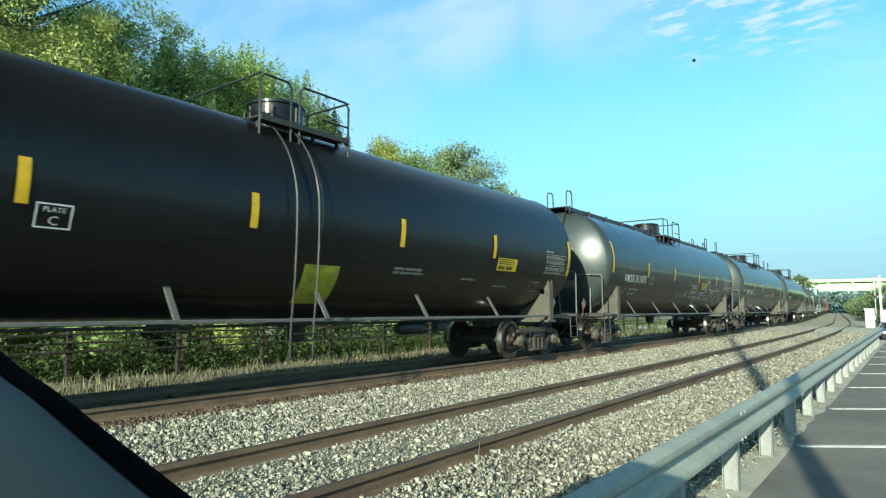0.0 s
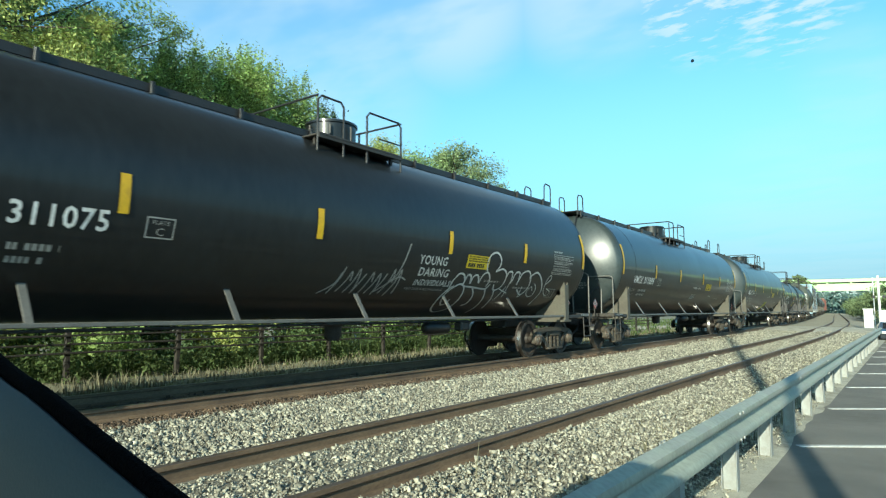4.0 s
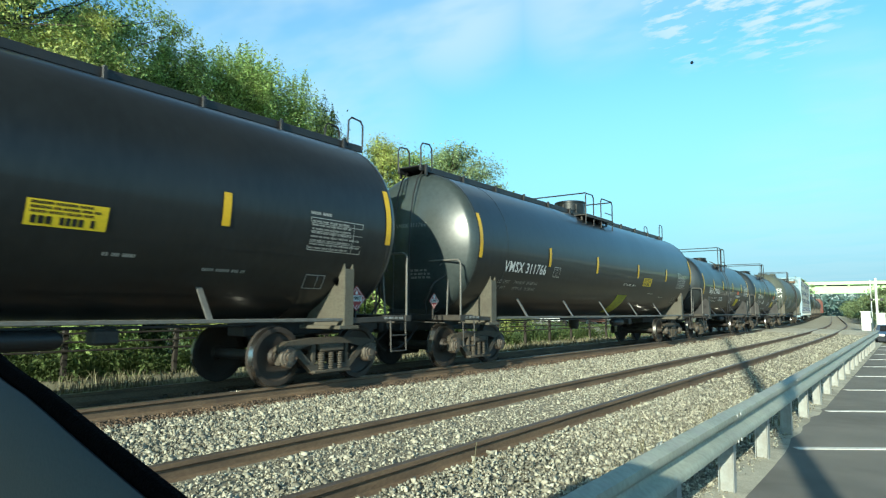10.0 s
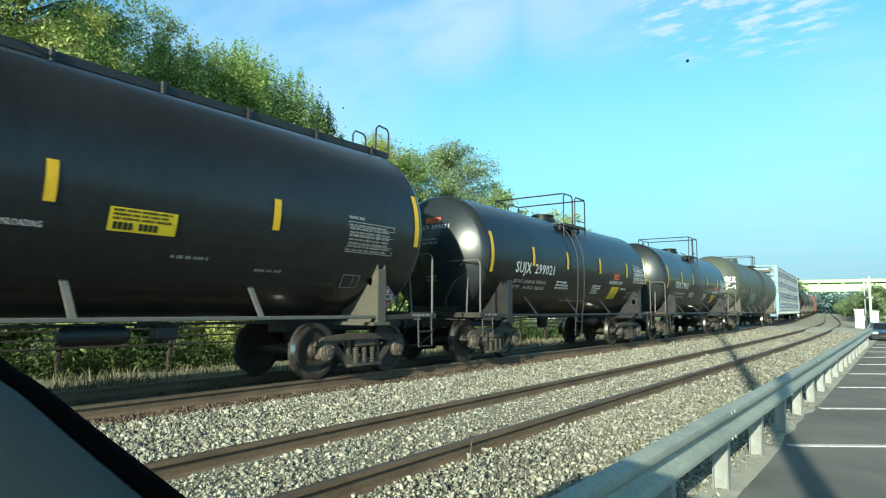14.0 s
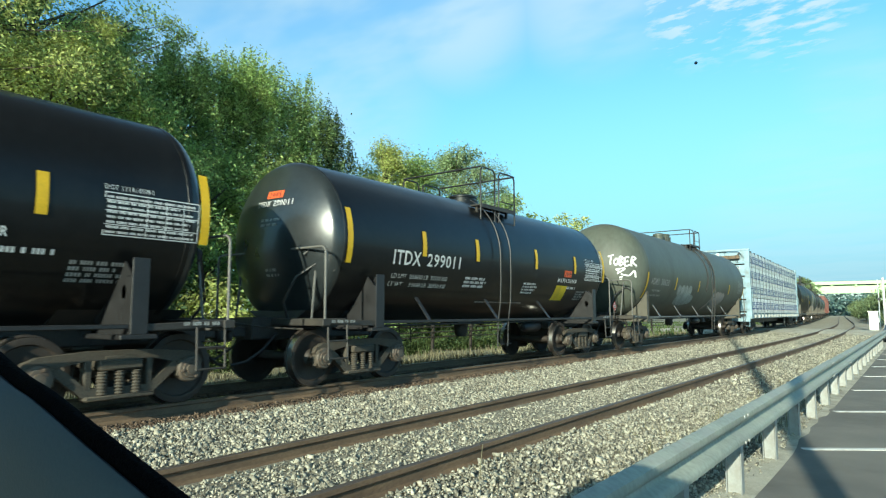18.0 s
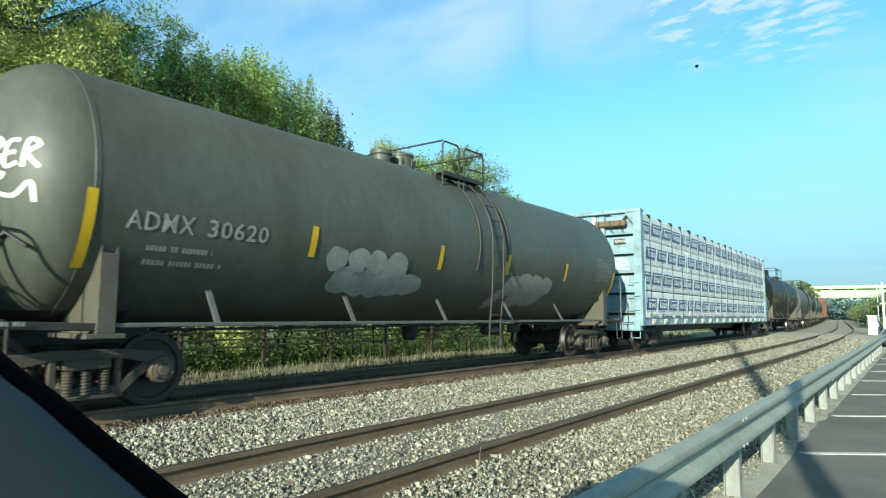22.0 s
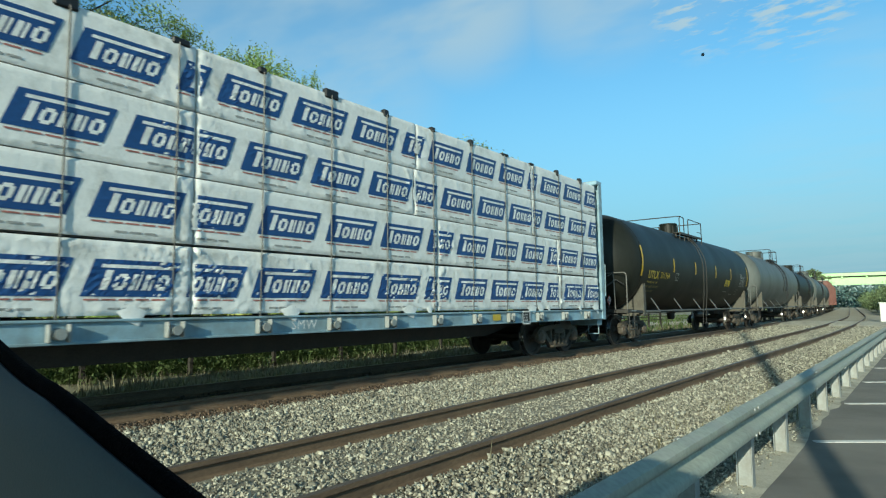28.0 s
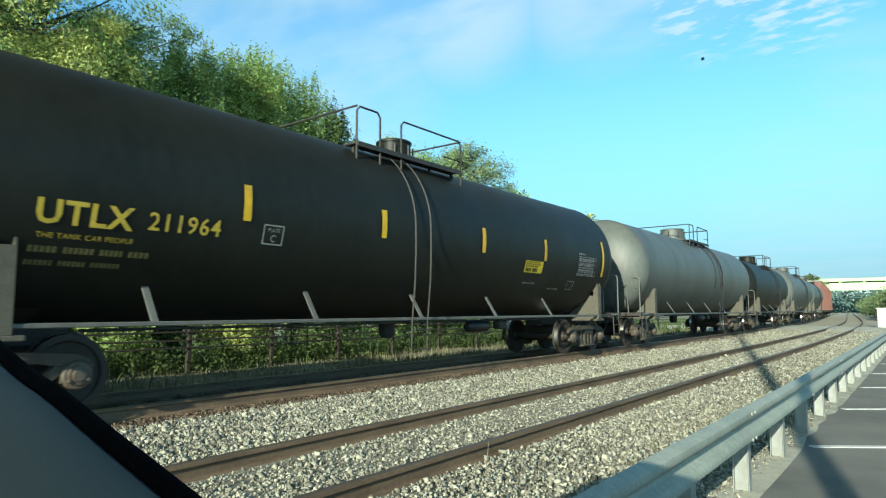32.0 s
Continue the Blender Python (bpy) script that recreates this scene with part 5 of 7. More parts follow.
cell = outline(0.19, 0.19, 0.010, 0.03)
for u in (0.04, 0.27):
    part("small_frame", wrapped(([(p + u, q + 0.03) for p, q in cell[0]], cell[1]), R, zc, 6.20, 1.54, 0.007), M["old_white"], car_g, fix=False)
placard(car_g, L, -1)
placard(car_g, L, 1, back=1.80)
part("vent_housing", Shape().lathe([(4.18, 0.20), (4.42, 0.20), (4.44, 0.23), (4.52, 0.23), (4.55, 0.18), (4.56, 0.0)], "z", 20, (0, -0.98, 0)), M["tank_olive"], car_g, smooth=40)


def blotch(car, discs, R, zc, mat):
    """Sprayed-over bubbles: soft round patches that overlap, each (place along the car, height, half width, half height)."""
    for k, (y, z, rx, rz) in enumerate(discs):
        rnd = random.Random(k + len(discs))
        n, rings = 28, 4
        a0, a1 = rnd.uniform(0, 6.28), rnd.uniform(0, 6.28)
        vs, fs = [(0.0, 0.0)], []
        for j in range(1, rings + 1):
            for i in range(n):
                q = 2 * math.pi * i / n
                wob = 1 + 0.06 * math.sin(3 * q + a0) + 0.04 * math.sin(5 * q + a1)
                vs.append((rx * wob * j / rings * math.cos(q), rz * wob * j / rings * math.sin(q)))
        fs += [(0, 1 + i, 1 + (i + 1) % n) for i in range(n)]
        for j in range(rings - 1):
            for i in range(n):
                fs.append((1 + j * n + i, 1 + (j + 1) * n + i, 1 + (j + 1) * n + (i + 1) % n, 1 + j * n + (i + 1) % n))
        part("graffiti_patch", wrapped((vs, fs), R, zc, y, z, 0.006 + 0.0012 * k), M[mat], car, "painted-over graffiti bubble", fix=False)


TAG = [[(0.0, 0.62), (0.22, 0.68)], [(0.12, 0.65), (0.10, 0.30)], [(0.30, 0.52), (0.24, 0.40), (0.30, 0.28), (0.40, 0.36), (0.38, 0.52), (0.30, 0.52)], [(0.46, 0.24), (0.46, 0.60), (0.58, 0.54), (0.48, 0.42), (0.62, 0.34), (0.46, 0.24)],
       [(0.80, 0.58), (0.66, 0.54), (0.66, 0.24), (0.82, 0.28)], [(0.66, 0.40), (0.78, 0.42)], [(0.88, 0.22), (0.90, 0.58), (1.02, 0.52), (0.92, 0.40), (1.06, 0.22)],
       [(0.30, 0.10), (0.66, 0.14), (0.36, -0.06), (0.44, 0.0), (0.34, 0.08)], [(0.50, -0.08), (0.78, -0.14), (0.98, 0.04), (1.0, -0.22)], [(0.42, -0.22), (0.56, -0.18)], [(0.44, -0.30), (0.54, -0.28)]]
vs, fs = [], []
for q in TAG:
    v, f = ribbon(smooth_line([(u * 0.78, w * 0.84) for u, w in q]), 0.048)
    fs += [tuple(i + len(vs) for i in z) for z in f]
    vs += v
on_end(car_g, (vs, fs), 0.56, 2.50, L / 2 - 1.05, L / 2 - 2.0, R, zc, "white", "graffiti")
blotch(car_g, [(-3.31, 1.69, 0.29, 0.26), (-2.89, 1.66, 0.29, 0.27), (-2.45, 1.66, 0.32, 0.29), (-2.04, 1.69, 0.34, 0.27), (-1.63, 1.69, 0.31, 0.22), (-3.58, 2.02, 0.23, 0.20), (-3.10, 2.03, 0.24, 0.21), (-2.67, 2.02, 0.24, 0.21), (-2.18, 2.00, 0.31, 0.23)], R, zc, "ghost")
blotch(car_g, [(1.33, 1.41, 0.16, 0.18), (1.48, 1.56, 0.15, 0.21), (1.90, 1.80, 0.36, 0.26), (2.40, 1.84, 0.43, 0.29), (2.88, 1.82, 0.42, 0.30), (3.43, 1.83, 0.32, 0.27), (2.33, 1.53, 0.38, 0.25), (2.94, 1.56, 0.53, 0.24)], R, zc, "ghost_pink")

UTL = [(-7.60, 2.14, 0.97, 0.12), (-4.46, 2.36, 0.48, 0.12), (-1.80, 2.37, 0.47, 0.12), (1.18, 2.34, 0.50, 0.12), (3.80, 2.33, 0.50, 0.12), (7.13, 2.09, 0.98, 0.12)]
car_i, L, R, zc = tank_car(140.5, 159.3, "sooty olive-black tank car with yellow lettering", "tank_dark_olive", R=1.60, zc=2.62, head=1.25, tip=0.62, stripes=UTL, walkway=False, manway=0.2, ladder=-0.89, rungs=False, lid_r=0.75, pipes="frame", cage=(-2.19, 0.84))
letters(car_i, "UTLX", 0.25, -6.93, -5.93, 2.09, R, zc, "yellow_letter", 0.010)
letters(car_i, "211964", 0.21, -5.76, -4.82, 2.12, R, zc, "yellow_letter", 0.004)
letters(car_i, "THE TANK CAR PEOPLE", 0.06, -6.9, -5.9, 1.94, R, zc, "yellow_letter")
small_print(car_i, -6.94, 1.79, 1.6, 1, 0.075, R, zc, 81, "old_yellow")
small_print(car_i, -6.94, 1.66, 1.5, 1, 0.065, R, zc, 82, "old_yellow")
plate_box(car_i, -4.17, 2.08, 0.34, 0.28, R, zc)
common_marks(car_i, L, R, zc, 83, decal=2.92, data=(5.6, 2.07, 1.1, 0.50), flag=(5.3, 1.70, 0.36, 0.25))

more = [("tank_grey", "weathered grey tank car", 1.60, 2.62, 17.6), ("tank_dark_olive", "sooty black tank car with a pale end band", 1.52, 2.55, 14.2), ("tank_grey", "weathered grey tank car", 1.60, 2.62, 17.6), ("tank_grey", "weathered grey tank car", 1.60, 2.62, 17.6)]
s = 159.3
for paint, label, r, z, n in more:
    c, L, R, zc = tank_car(s, s + n, label, paint, R=r, zc=z, walkway=False, manway=0.3, ladder=1.4, brackets=4, near=False)
    s += n
TAIL = s


# ---- centre-beam lumber car ----
def lumber_car(a, b):
    car = thing("lumber_car", "pale blue centre-beam flat car stacked with white-wrapped lumber", "flat car", "freight train cars")
    L = rolling(car, a, b)
    y0, y1 = -L / 2 + 0.90, L / 2 - 0.93
    deck = Shape().box((0, 0, 0.97), (2.84, y1 - y0, 0.26), 0.02)
    part("deck", deck, M["pale_blue"], car, "pale blue deck sill")
    sill = Shape()
    sill.slab([(y0 + 2.2, 0.86), (y1 - 2.2, 0.86), (y1 - 4.2, 0.52), (y0 + 4.2, 0.52)], "x", -0.3, 0.3)
    part("centre_sill", sill, M["frame"], car)
    beam = Shape().box((0, 0, 4.55), (0.42, y1 - y0, 0.22), 0.03)
    for k in range(12):
        y = y0 + 1.2 + (y1 - y0 - 2.4) * k / 11
        beam.box((0, y, 2.8), (0.2, 0.2, 3.4), 0.02)
    part("centre_beam", beam, M["pale_blue"], car)
    for e, yb in ((-1, y0), (1, y1)):
        bk = Shape()
        bk.box((0, yb, 4.67), (2.92, 0.36, 0.12), 0.015)
        bulk = part("bulkhead", bk, M["pale_blue"], car, "pale blue steel end bulkhead", smooth=30)
        for s in (-1, 1):
            col = Shape()
            f = yb + e * 0.16
            col.slab([(s * 1.20, f), (s * 1.46, f), (s * 1.46, f - e * 0.20), (s * 1.435, f - e * 0.20), (s * 1.435, f - e * 0.025), (s * 1.225, f - e * 0.025), (s * 1.225, f - e * 0.24), (s * 1.20, f - e * 0.24)], "z", 0.83, 4.61)
            part("corner_column", col, M["pale_blue"], bulk, "tall L-section corner column")
            part("corner_brace", Shape().beam((s * 1.05, yb + e * 0.13, 4.60), (s * 0.70, yb + e * 0.10, 4.20), 0.05, 0.05), M["frame"], bulk)
            part("grab_iron", Shape().tube([(s * 1.43, yb + e * 0.05, 1.45), (s * 1.52, yb + e * 0.06, 1.47), (s * 1.53, yb + e * 0.06, 2.35), (s * 1.43, yb + e * 0.05, 2.38)], 0.014, 6), M["pale_blue"], bulk, smooth=50)
        # dark sheet added so the slots under the ledges read as shadow
        part("backing", Shape().box((0, yb - e * 0.125, 2.62), (2.60, 0.02, 3.55)), M["frame"], bulk, "dark sheet put in for the shade between end sheets")
        zp = [0.70, 1.25, 1.93, 2.58, 3.23, 3.90, 4.62]
        for z0_, z1_ in zip(zp, zp[1:]):
            pan = Shape()
            pan.slab([(yb - e * 0.12, z0_), (yb + e * 0.05, z0_), (yb + e * 0.05, z0_ + 0.04), (yb - e * 0.02, z0_ + 0.08), (yb - e * 0.02, z1_ - 0.085), (yb - e * 0.12, z1_ - 0.085)], "x", -1.20, 1.20)
            part("end_panel", pan, M["pale_blue"], bulk, "flanged end sheet")
        part("centre_post", Shape().box((0.10, yb + e * 0.07, 2.62), (0.20, 0.16, 3.85), 0.012), M["pale_blue"], bulk)
        part("ladder_stile", Shape().box((-0.73, yb + e * 0.15, 2.62), (0.07, 0.06, 3.9), 0.01), M["pale_blue"], bulk)
        for s in (-1, 1):
            part("gusset", Shape().slab([(s * 1.20, 4.60), (s * 0.92, 4.60), (s * 1.20, 4.22)], "y", yb + e * 0.13, yb + e * 0.16), M["pale_blue"], bulk)
        part("stowed_timber", Shape().box((0.43, yb + e * 0.16, 4.26), (1.08, 0.20, 0.20), 0.03), M["wood"], bulk, "brown timber stowed under the top rail")
        part("bracket_plate", Shape().box((-0.16, yb + e * 0.15, 4.32), (0.14, 0.06, 0.42), 0.01), M["white_metal"], bulk, "white bracket plate")
        for x in (0.05, 0.43, 0.80):
            part("hook", Shape().tube([(x, yb + e * 0.27, 4.36), (x, yb + e * 0.28, 4.12), (x + 0.05, yb + e * 0.22, 4.05), (x + 0.09, yb + e * 0.16, 3.96)], 0.015, 6), M["frame"], bulk)
        part("mark_panel", Shape().box((0.68, yb + e * 0.028, 3.66), (0.40, 0.012, 0.17)), M["black"], bulk, "black marking panel")
        if e < 0:
            vs, fs = letter_mesh("SMW", 0.17)
            w0 = Shape()
            w0.add([(0.51 + u, yb - 0.038, 3.60 + w) for u, w in vs], fs)
            part("lettering", w0, M["white"], bulk, fix=False)
            for x, z, w, rows, h in ((0.93, 3.62, 0.12, 1, 0.12), (0.40, 3.05, 0.62, 6, 0.04), (0.62, 2.40, 0.36, 3, 0.04)):
                q = bars(w, rows, h, h * 0.7, int(z * 100), 0.95)
                t0 = Shape()
                t0.add([(x + u, yb + 0.014, z + v) for u, v in q[0]], q[1])
                tagged(part("small_print", t0, M["white"], bulk, fix=False), kind="stuff")
        for k in range(6):
            for x0_, x1_ in ((0.98, 1.38), (-1.32, -0.74)) if k < 3 else ((-1.32, -0.74),):
                part("rung", Shape().tube([(x0_, yb + e * 0.22, 1.35 + k * 0.45), (x1_, yb + e * 0.22, 1.35 + k * 0.45)], 0.013, 6), M["pale_blue"], bulk)
        part("coupler", coupler_shape(L, e), M["frame"], car, smooth=40)
        st = Shape()
        for x in (1.30, 1.0):
            st.tube([(x, yb, 0.9), (x, yb, 0.42)], 0.016, 6)
        st.tube([(1.30, yb, 0.43), (1.0, yb, 0.43)], 0.016, 6)
        part("step", st, M["pale_blue"], car)
        part("end_sill", Shape().box((0, yb, 0.78), (2.7, 0.3, 0.24), 0.02), M["pale_blue"], car)
        truck(car, e * (L / 2 - 2.9))
    # bundles of wrapped lumber, four high, both sides
    ya, yb = y0 + 0.30, y1 - 0.10
    # ends of the packages, layer by layer from the deck up, and where each one's row of prints starts
    cuts = [[ya, -5.60, -1.13, 3.85, 8.75, yb], [ya, -5.90, -1.12, 3.87, 8.72, yb], [ya, -5.69, -1.12, 3.20, 7.50, yb], [ya, -5.85, -1.13, 3.26, 7.50, yb]]
    starts = [(-10.87, -6.15, -1.51, 3.13, 8.93), (-11.47, -6.10, -1.43, 3.20, 8.72), (-10.83, -5.745, -1.72, 2.70, 6.82), (-11.42, -6.355, -2.10, 2.33, 6.63)]
    zz = [1.13, 2.01, 2.87, 3.73]
    HH = 0.855
    XF = 1.385
    for side in (1, -1):
        for r, z in enumerate(zz):
            y = ya
            for k, w in enumerate(q - p for p, q in zip(cuts[r], cuts[r][1:])):
                rnd = random.Random(100 * r + k + (50 if side < 0 else 0))
                w2 = w - 0.03
                nx, nz = (150, 22) if side > 0 else (12, 3)

                def surface(u, q, y=y, w2=w2, r=r, k=k, z=z):
                    """How far out the wrap stands at a share u along and q up the package."""
                    yy, qq = y + u * w2, q * HH
                    end = min(u, 1 - u) * w2
                    edge = max(0.0, min(end, 0.05) / 0.05 * min(q, 1 - q, 0.045) / 0.045)
                    slack = (0.55 if r == 0 else 0.14) + 0.75 * math.exp(-end / 0.35) + 0.5 * max(0.0, noise.noise((yy * 0.55, z, 4.0 + side)))
                    crease = abs(noise.noise((yy * 2.0 + qq * 3.4, qq * 1.6 - yy * 0.6, r * 3.0 + k)))
                    fine = abs(noise.noise((yy * 5.5 + qq * 7.5, qq * 3.0 - yy * 1.4, r * 5.0 + k)))
                    wob = noise.noise((yy * 0.8, z + q, side * 7.0)) * 0.010
                    wob += slack * ((0.14 - min(crease, 0.14)) * 0.16 + (0.12 - min(fine, 0.12)) * 0.11)
                    return XF - 0.016 + 0.016 * edge ** 0.5 + wob * edge

                sh = Shape()
                vs = [(side * surface(i / nx, j / nz), y + 0.015 + i / nx * w2, z + 0.008 + j / nz * (HH - 0.012)) for j in range(nz + 1) for i in range(nx + 1)]
                m = nx + 1
                fs = [(j * m + i, j * m + i + 1, (j + 1) * m + i + 1, (j + 1) * m + i) for j in range(nz) for i in range(nx)]
                nb = len(vs)
                vs += [(side * 0.24, y + 0.015, z + 0.008), (side * 0.24, y + 0.015 + w2, z + 0.008), (side * 0.24, y + 0.015 + w2, z + HH), (side * 0.24, y + 0.015, z + HH)]
                row_b, row_t = list(range(0, m)), list(range(nz * m, nz * m + m))
                fs += [tuple(row_b + [nb + 1, nb]), tuple(row_t + [nb + 2, nb + 3]), tuple([j * m for j in range(nz + 1)] + [nb + 3, nb]), tuple([j * m + nx for j in range(nz + 1)] + [nb + 2, nb + 1])]
                sh.add(vs, fs)
                bundle = part("wrapped_package", sh, M["wrap"], car, "lumber bundle in white printed wrap", smooth=50)
                if side > 0 and k > 0 and rnd.random() < 0.6:
                    flap = Shape()
                    f0, f1 = rnd.uniform(0.0, 0.35), rnd.uniform(0.55, 1.0)
                    n, vs = 9, []
                    for j in range(n):
                        q = f0 + (f1 - f0) * j / (n - 1)
                        a, b = 0.06 * rnd.random(), 0.015 + 0.09 * rnd.random()
                        x = XF + 0.006 + 0.012 * rnd.random()
                        vs += [(x - 0.004, y - a, z + 0.01 + q * (HH - 0.03)), (x + 0.004, y + 0.01, z + 0.01 + q * (HH - 0.03)), (x - 0.006, y + b, z + 0.01 + q * (HH - 0.03))]
                    flap.add(vs, [(3 * j + i, 3 * j + i + 1, 3 * j + i + 4, 3 * j + i + 3) for j in range(n - 1) for i in range(2)])
                    part("wrap_flap", flap, M["wrap"], bundle, "loose torn edge of white wrap", smooth=60, fix=False)
                if side > 0 and r == 0:
                    for _ in range(5 if k == 0 else 3):
                        v = y + rnd.uniform(0.0, w2)
                        if k == 0 and _ < 2:
                            v = y + 0.12 + 0.2 * _
                        a, b = rnd.uniform(0.08, 0.25), rnd.uniform(0.05, 0.16)
                        x = XF + 0.02
                        torn = Shape()
                        torn.add([(x, v - a, z + 0.05), (x + 0.02, v, z + 0.12), (x, v + a, z + 0.05), (x + 0.03, v + a * 0.4, z - b), (x + 0.025, v - a * 0.5, z - b * 0.5)], [(0, 1, 4), (1, 3, 4), (1, 2, 3)])
                        part("wrap_flap", torn, M["wrap"], bundle, "loose torn edge of white wrap", smooth=60, fix=False)
                if side > 0:
                    u = starts[r][k] - y
                    while u < w2:
                        logo(bundle, side, y + 0.015, w2, u, z, HH, surface)
                        u += 1.228
                y += w
    for r, z in enumerate(zz[1:]):
        part("spacer", Shape().box((0, (ya + yb) / 2, z - 0.002), (2.70, yb - ya - 0.1, 0.016)), M["wrap_seam"], car)
    k = ya + 0.6
    while k < yb:
        sh = Shape()
        sh.tube([(1.39, k, 1.02), (1.408, k, 2.0), (1.408, k, 4.56), (1.36, k, 4.62), (0.2, k, 4.62)], 0.010, 6)
        part("tie_down_cable", sh, M["strap"], car, "dark tie-down cable")
        part("corner_guard", Shape().box((1.36, k + rand(-0.05, 0.05), 4.58), (0.10, rand(0.12, 0.3), rand(0.05, 0.16)), 0.02), M["black"], car, "black corner protector")
        w = Shape().lathe([(1.43, 0.0), (1.43, 0.062), (1.47, 0.062), (1.475, 0.045), (1.53, 0.045), (1.535, 0.06), (1.55, 0.06), (1.55, 0.0)], "x", 12, (0, k, 0.95))
        for q in (-0.10, 0.10):
            w.box((1.48, k + q, 0.96), (0.09, 0.025, 0.19), 0.008)
        part("winch", w, M["galv_post"], car, "worn steel deck-edge cable winch", smooth=40)
        k += 1.28
    for z in (1.085, 0.85):
        part("sill_flange", Shape().box((1.43, 0, z), (0.05, y1 - y0 - 0.1, 0.03), 0.006), M["pale_blue"], car)
    board = part("data_board", upright(quad(0.34, 0.30), 1.452, y1 - 4.4, 0.80), M["black"], car, "black data square with a white rim", fix=False)
    part("rim", upright(outline(0.34, 0.30, 0.03), 1.456, y1 - 4.4, 0.80), M["white"], board, fix=False)
    tagged(part("small_print", upright(bars(0.2, 3, 0.035, 0.03, 5), 1.456, y1 - 4.35, 1.0), M["white"], board, fix=False), kind="stuff")
    part("notice_plate", upright(quad(0.30, 0.13), 1.452, y1 - 5.6, 0.91), M["yellow_letter"], car, "faded yellow notice plate", fix=False)
    for y in (y0 + 1.6, 0.4):
        vs, fs = letter_mesh("SMW", 0.20)
        part("lettering", upright((vs, fs), 1.4215, y, 0.90), M["white"], car, fix=False)
    return car


def logo(bundle, side, y0, w2, u, z, HH, surface):
    """A blue printed panel with plain white bars, cut at the bundle's ends."""
    W, sl, h = 1.16, 0.15, 0.42
    zb = z + 0.22

    def quad_at(sh, lift, a0, a1, b0, b1, slope=sl):
        """A slanted block between a0 and a1 along the logo, from b0 to b1 up it, cut at the package's ends."""
        n, m = max(1, round((a1 - a0) / 0.035)), max(1, round((b1 - b0) / 0.04))
        q = []
        for jj in range(m + 1):
            for ii in range(n + 1):
                t = b0 + (b1 - b0) * jj / m
                v = min(max(u + a0 + (a1 - a0) * ii / n + slope * t / h, 0.02), w2 - 0.02)
                q.append((side * (surface(v / w2, (zb + t - z) / HH) + 0.006 + lift), y0 + v, zb + t))
        if q[n][1] - q[0][1] > 0.01 or q[-1][1] - q[-1 - n][1] > 0.01:
            sh.add(q, [(jj * (n + 1) + ii, jj * (n + 1) + ii + 1, (jj + 1) * (n + 1) + ii + 1, (jj + 1) * (n + 1) + ii) for jj in range(m) for ii in range(n)])
    sh = Shape()
    quad_at(sh, 0.0, 0.0, W - sl, 0.0, h)
    if not sh.f:
        return
    p = part("blue_print", sh, M["wrap_blue"], bundle, "blue slanted print", fix=False)
    white = Shape()
    quad_at(white, 0.004, 0.10, W - sl - 0.07, 0.325, 0.365)
    quad_at(white, 0.004, 0.17, 0.25, 0.075, 0.30)
    for a0, a1 in ((0.30, 0.45), (0.80, 0.95)):
        for c0, c1, d0, d1 in ((a0 + 0.03, a1 - 0.03, 0.075, 0.12), (a0 + 0.03, a1 - 0.03, 0.215, 0.26), (a0, a0 + 0.05, 0.105, 0.23), (a1 - 0.05, a1, 0.105, 0.23)):
            quad_at(white, 0.004, c0, c1, d0, d1)
    for a0, a1 in ((0.49, 0.55), (0.57, 0.60), (0.64, 0.70), (0.72, 0.755)):
        quad_at(white, 0.004, a0, a1, 0.075, 0.26)
    if white.f:
        part("white_print", white, M["wrap"], p, "plain white shapes", fix=False)["kind"] = "stuff"
    tint = Shape()
    for k in range(5):
        quad_at(tint, 0.0, 0.04 + k * 0.19, 0.20 + k * 0.19, -0.045, -0.025, 0.0)
    if tint.f:
        part("small_print", tint, M["wrap_red"], bundle, "faint red printed line", fix=False)["kind"] = "stuff"
    grey = Shape()
    for k in range(3):
        quad_at(grey, 0.0, 0.30 + k * 0.17, 0.44 + k * 0.17, -0.15, -0.125, 0.0)
    if grey.f:
        part("small_print", grey, M["dim_white"], bundle, fix=False)["kind"] = "stuff"


lumber_car(116.2, 140.5)


def box_car(a, b, paint, label):
    car = thing("box_car", label, "freight car", "freight train cars")
    L = rolling(car, a, b)
    body = part("body", Shape().box((0, 0, 2.75), (3.0, L - 1.4, 3.5), 0.05), M[paint], car)
    for k in range(14):
        y = -L / 2 + 1.0 + (L - 2.0) * k / 13
        for s in (-1, 1):
            part("side_rib", Shape().box((s * 1.52, y, 2.75), (0.08, 0.10, 3.4), 0.01), M[paint], body)
    part("roof", Shape().box((0, 0, 4.55), (3.05, L - 1.3, 0.14), 0.05), M["galv"], car, "dull metal roof")
    part("sill", Shape().box((0, 0, 0.9), (2.6, L - 1.6, 0.3), 0.02), M["frame"], car)
    for e in (-1, 1):
        truck(car, e * (L / 2 - 2.7))
        part("coupler", coupler_shape(L, e), M["frame"], car)
    return car


for k in range(3):
    box_car(TAIL, TAIL + 18.0, "boxcar", "oxide-red ribbed box car far down the train")
    TAIL += 18.0


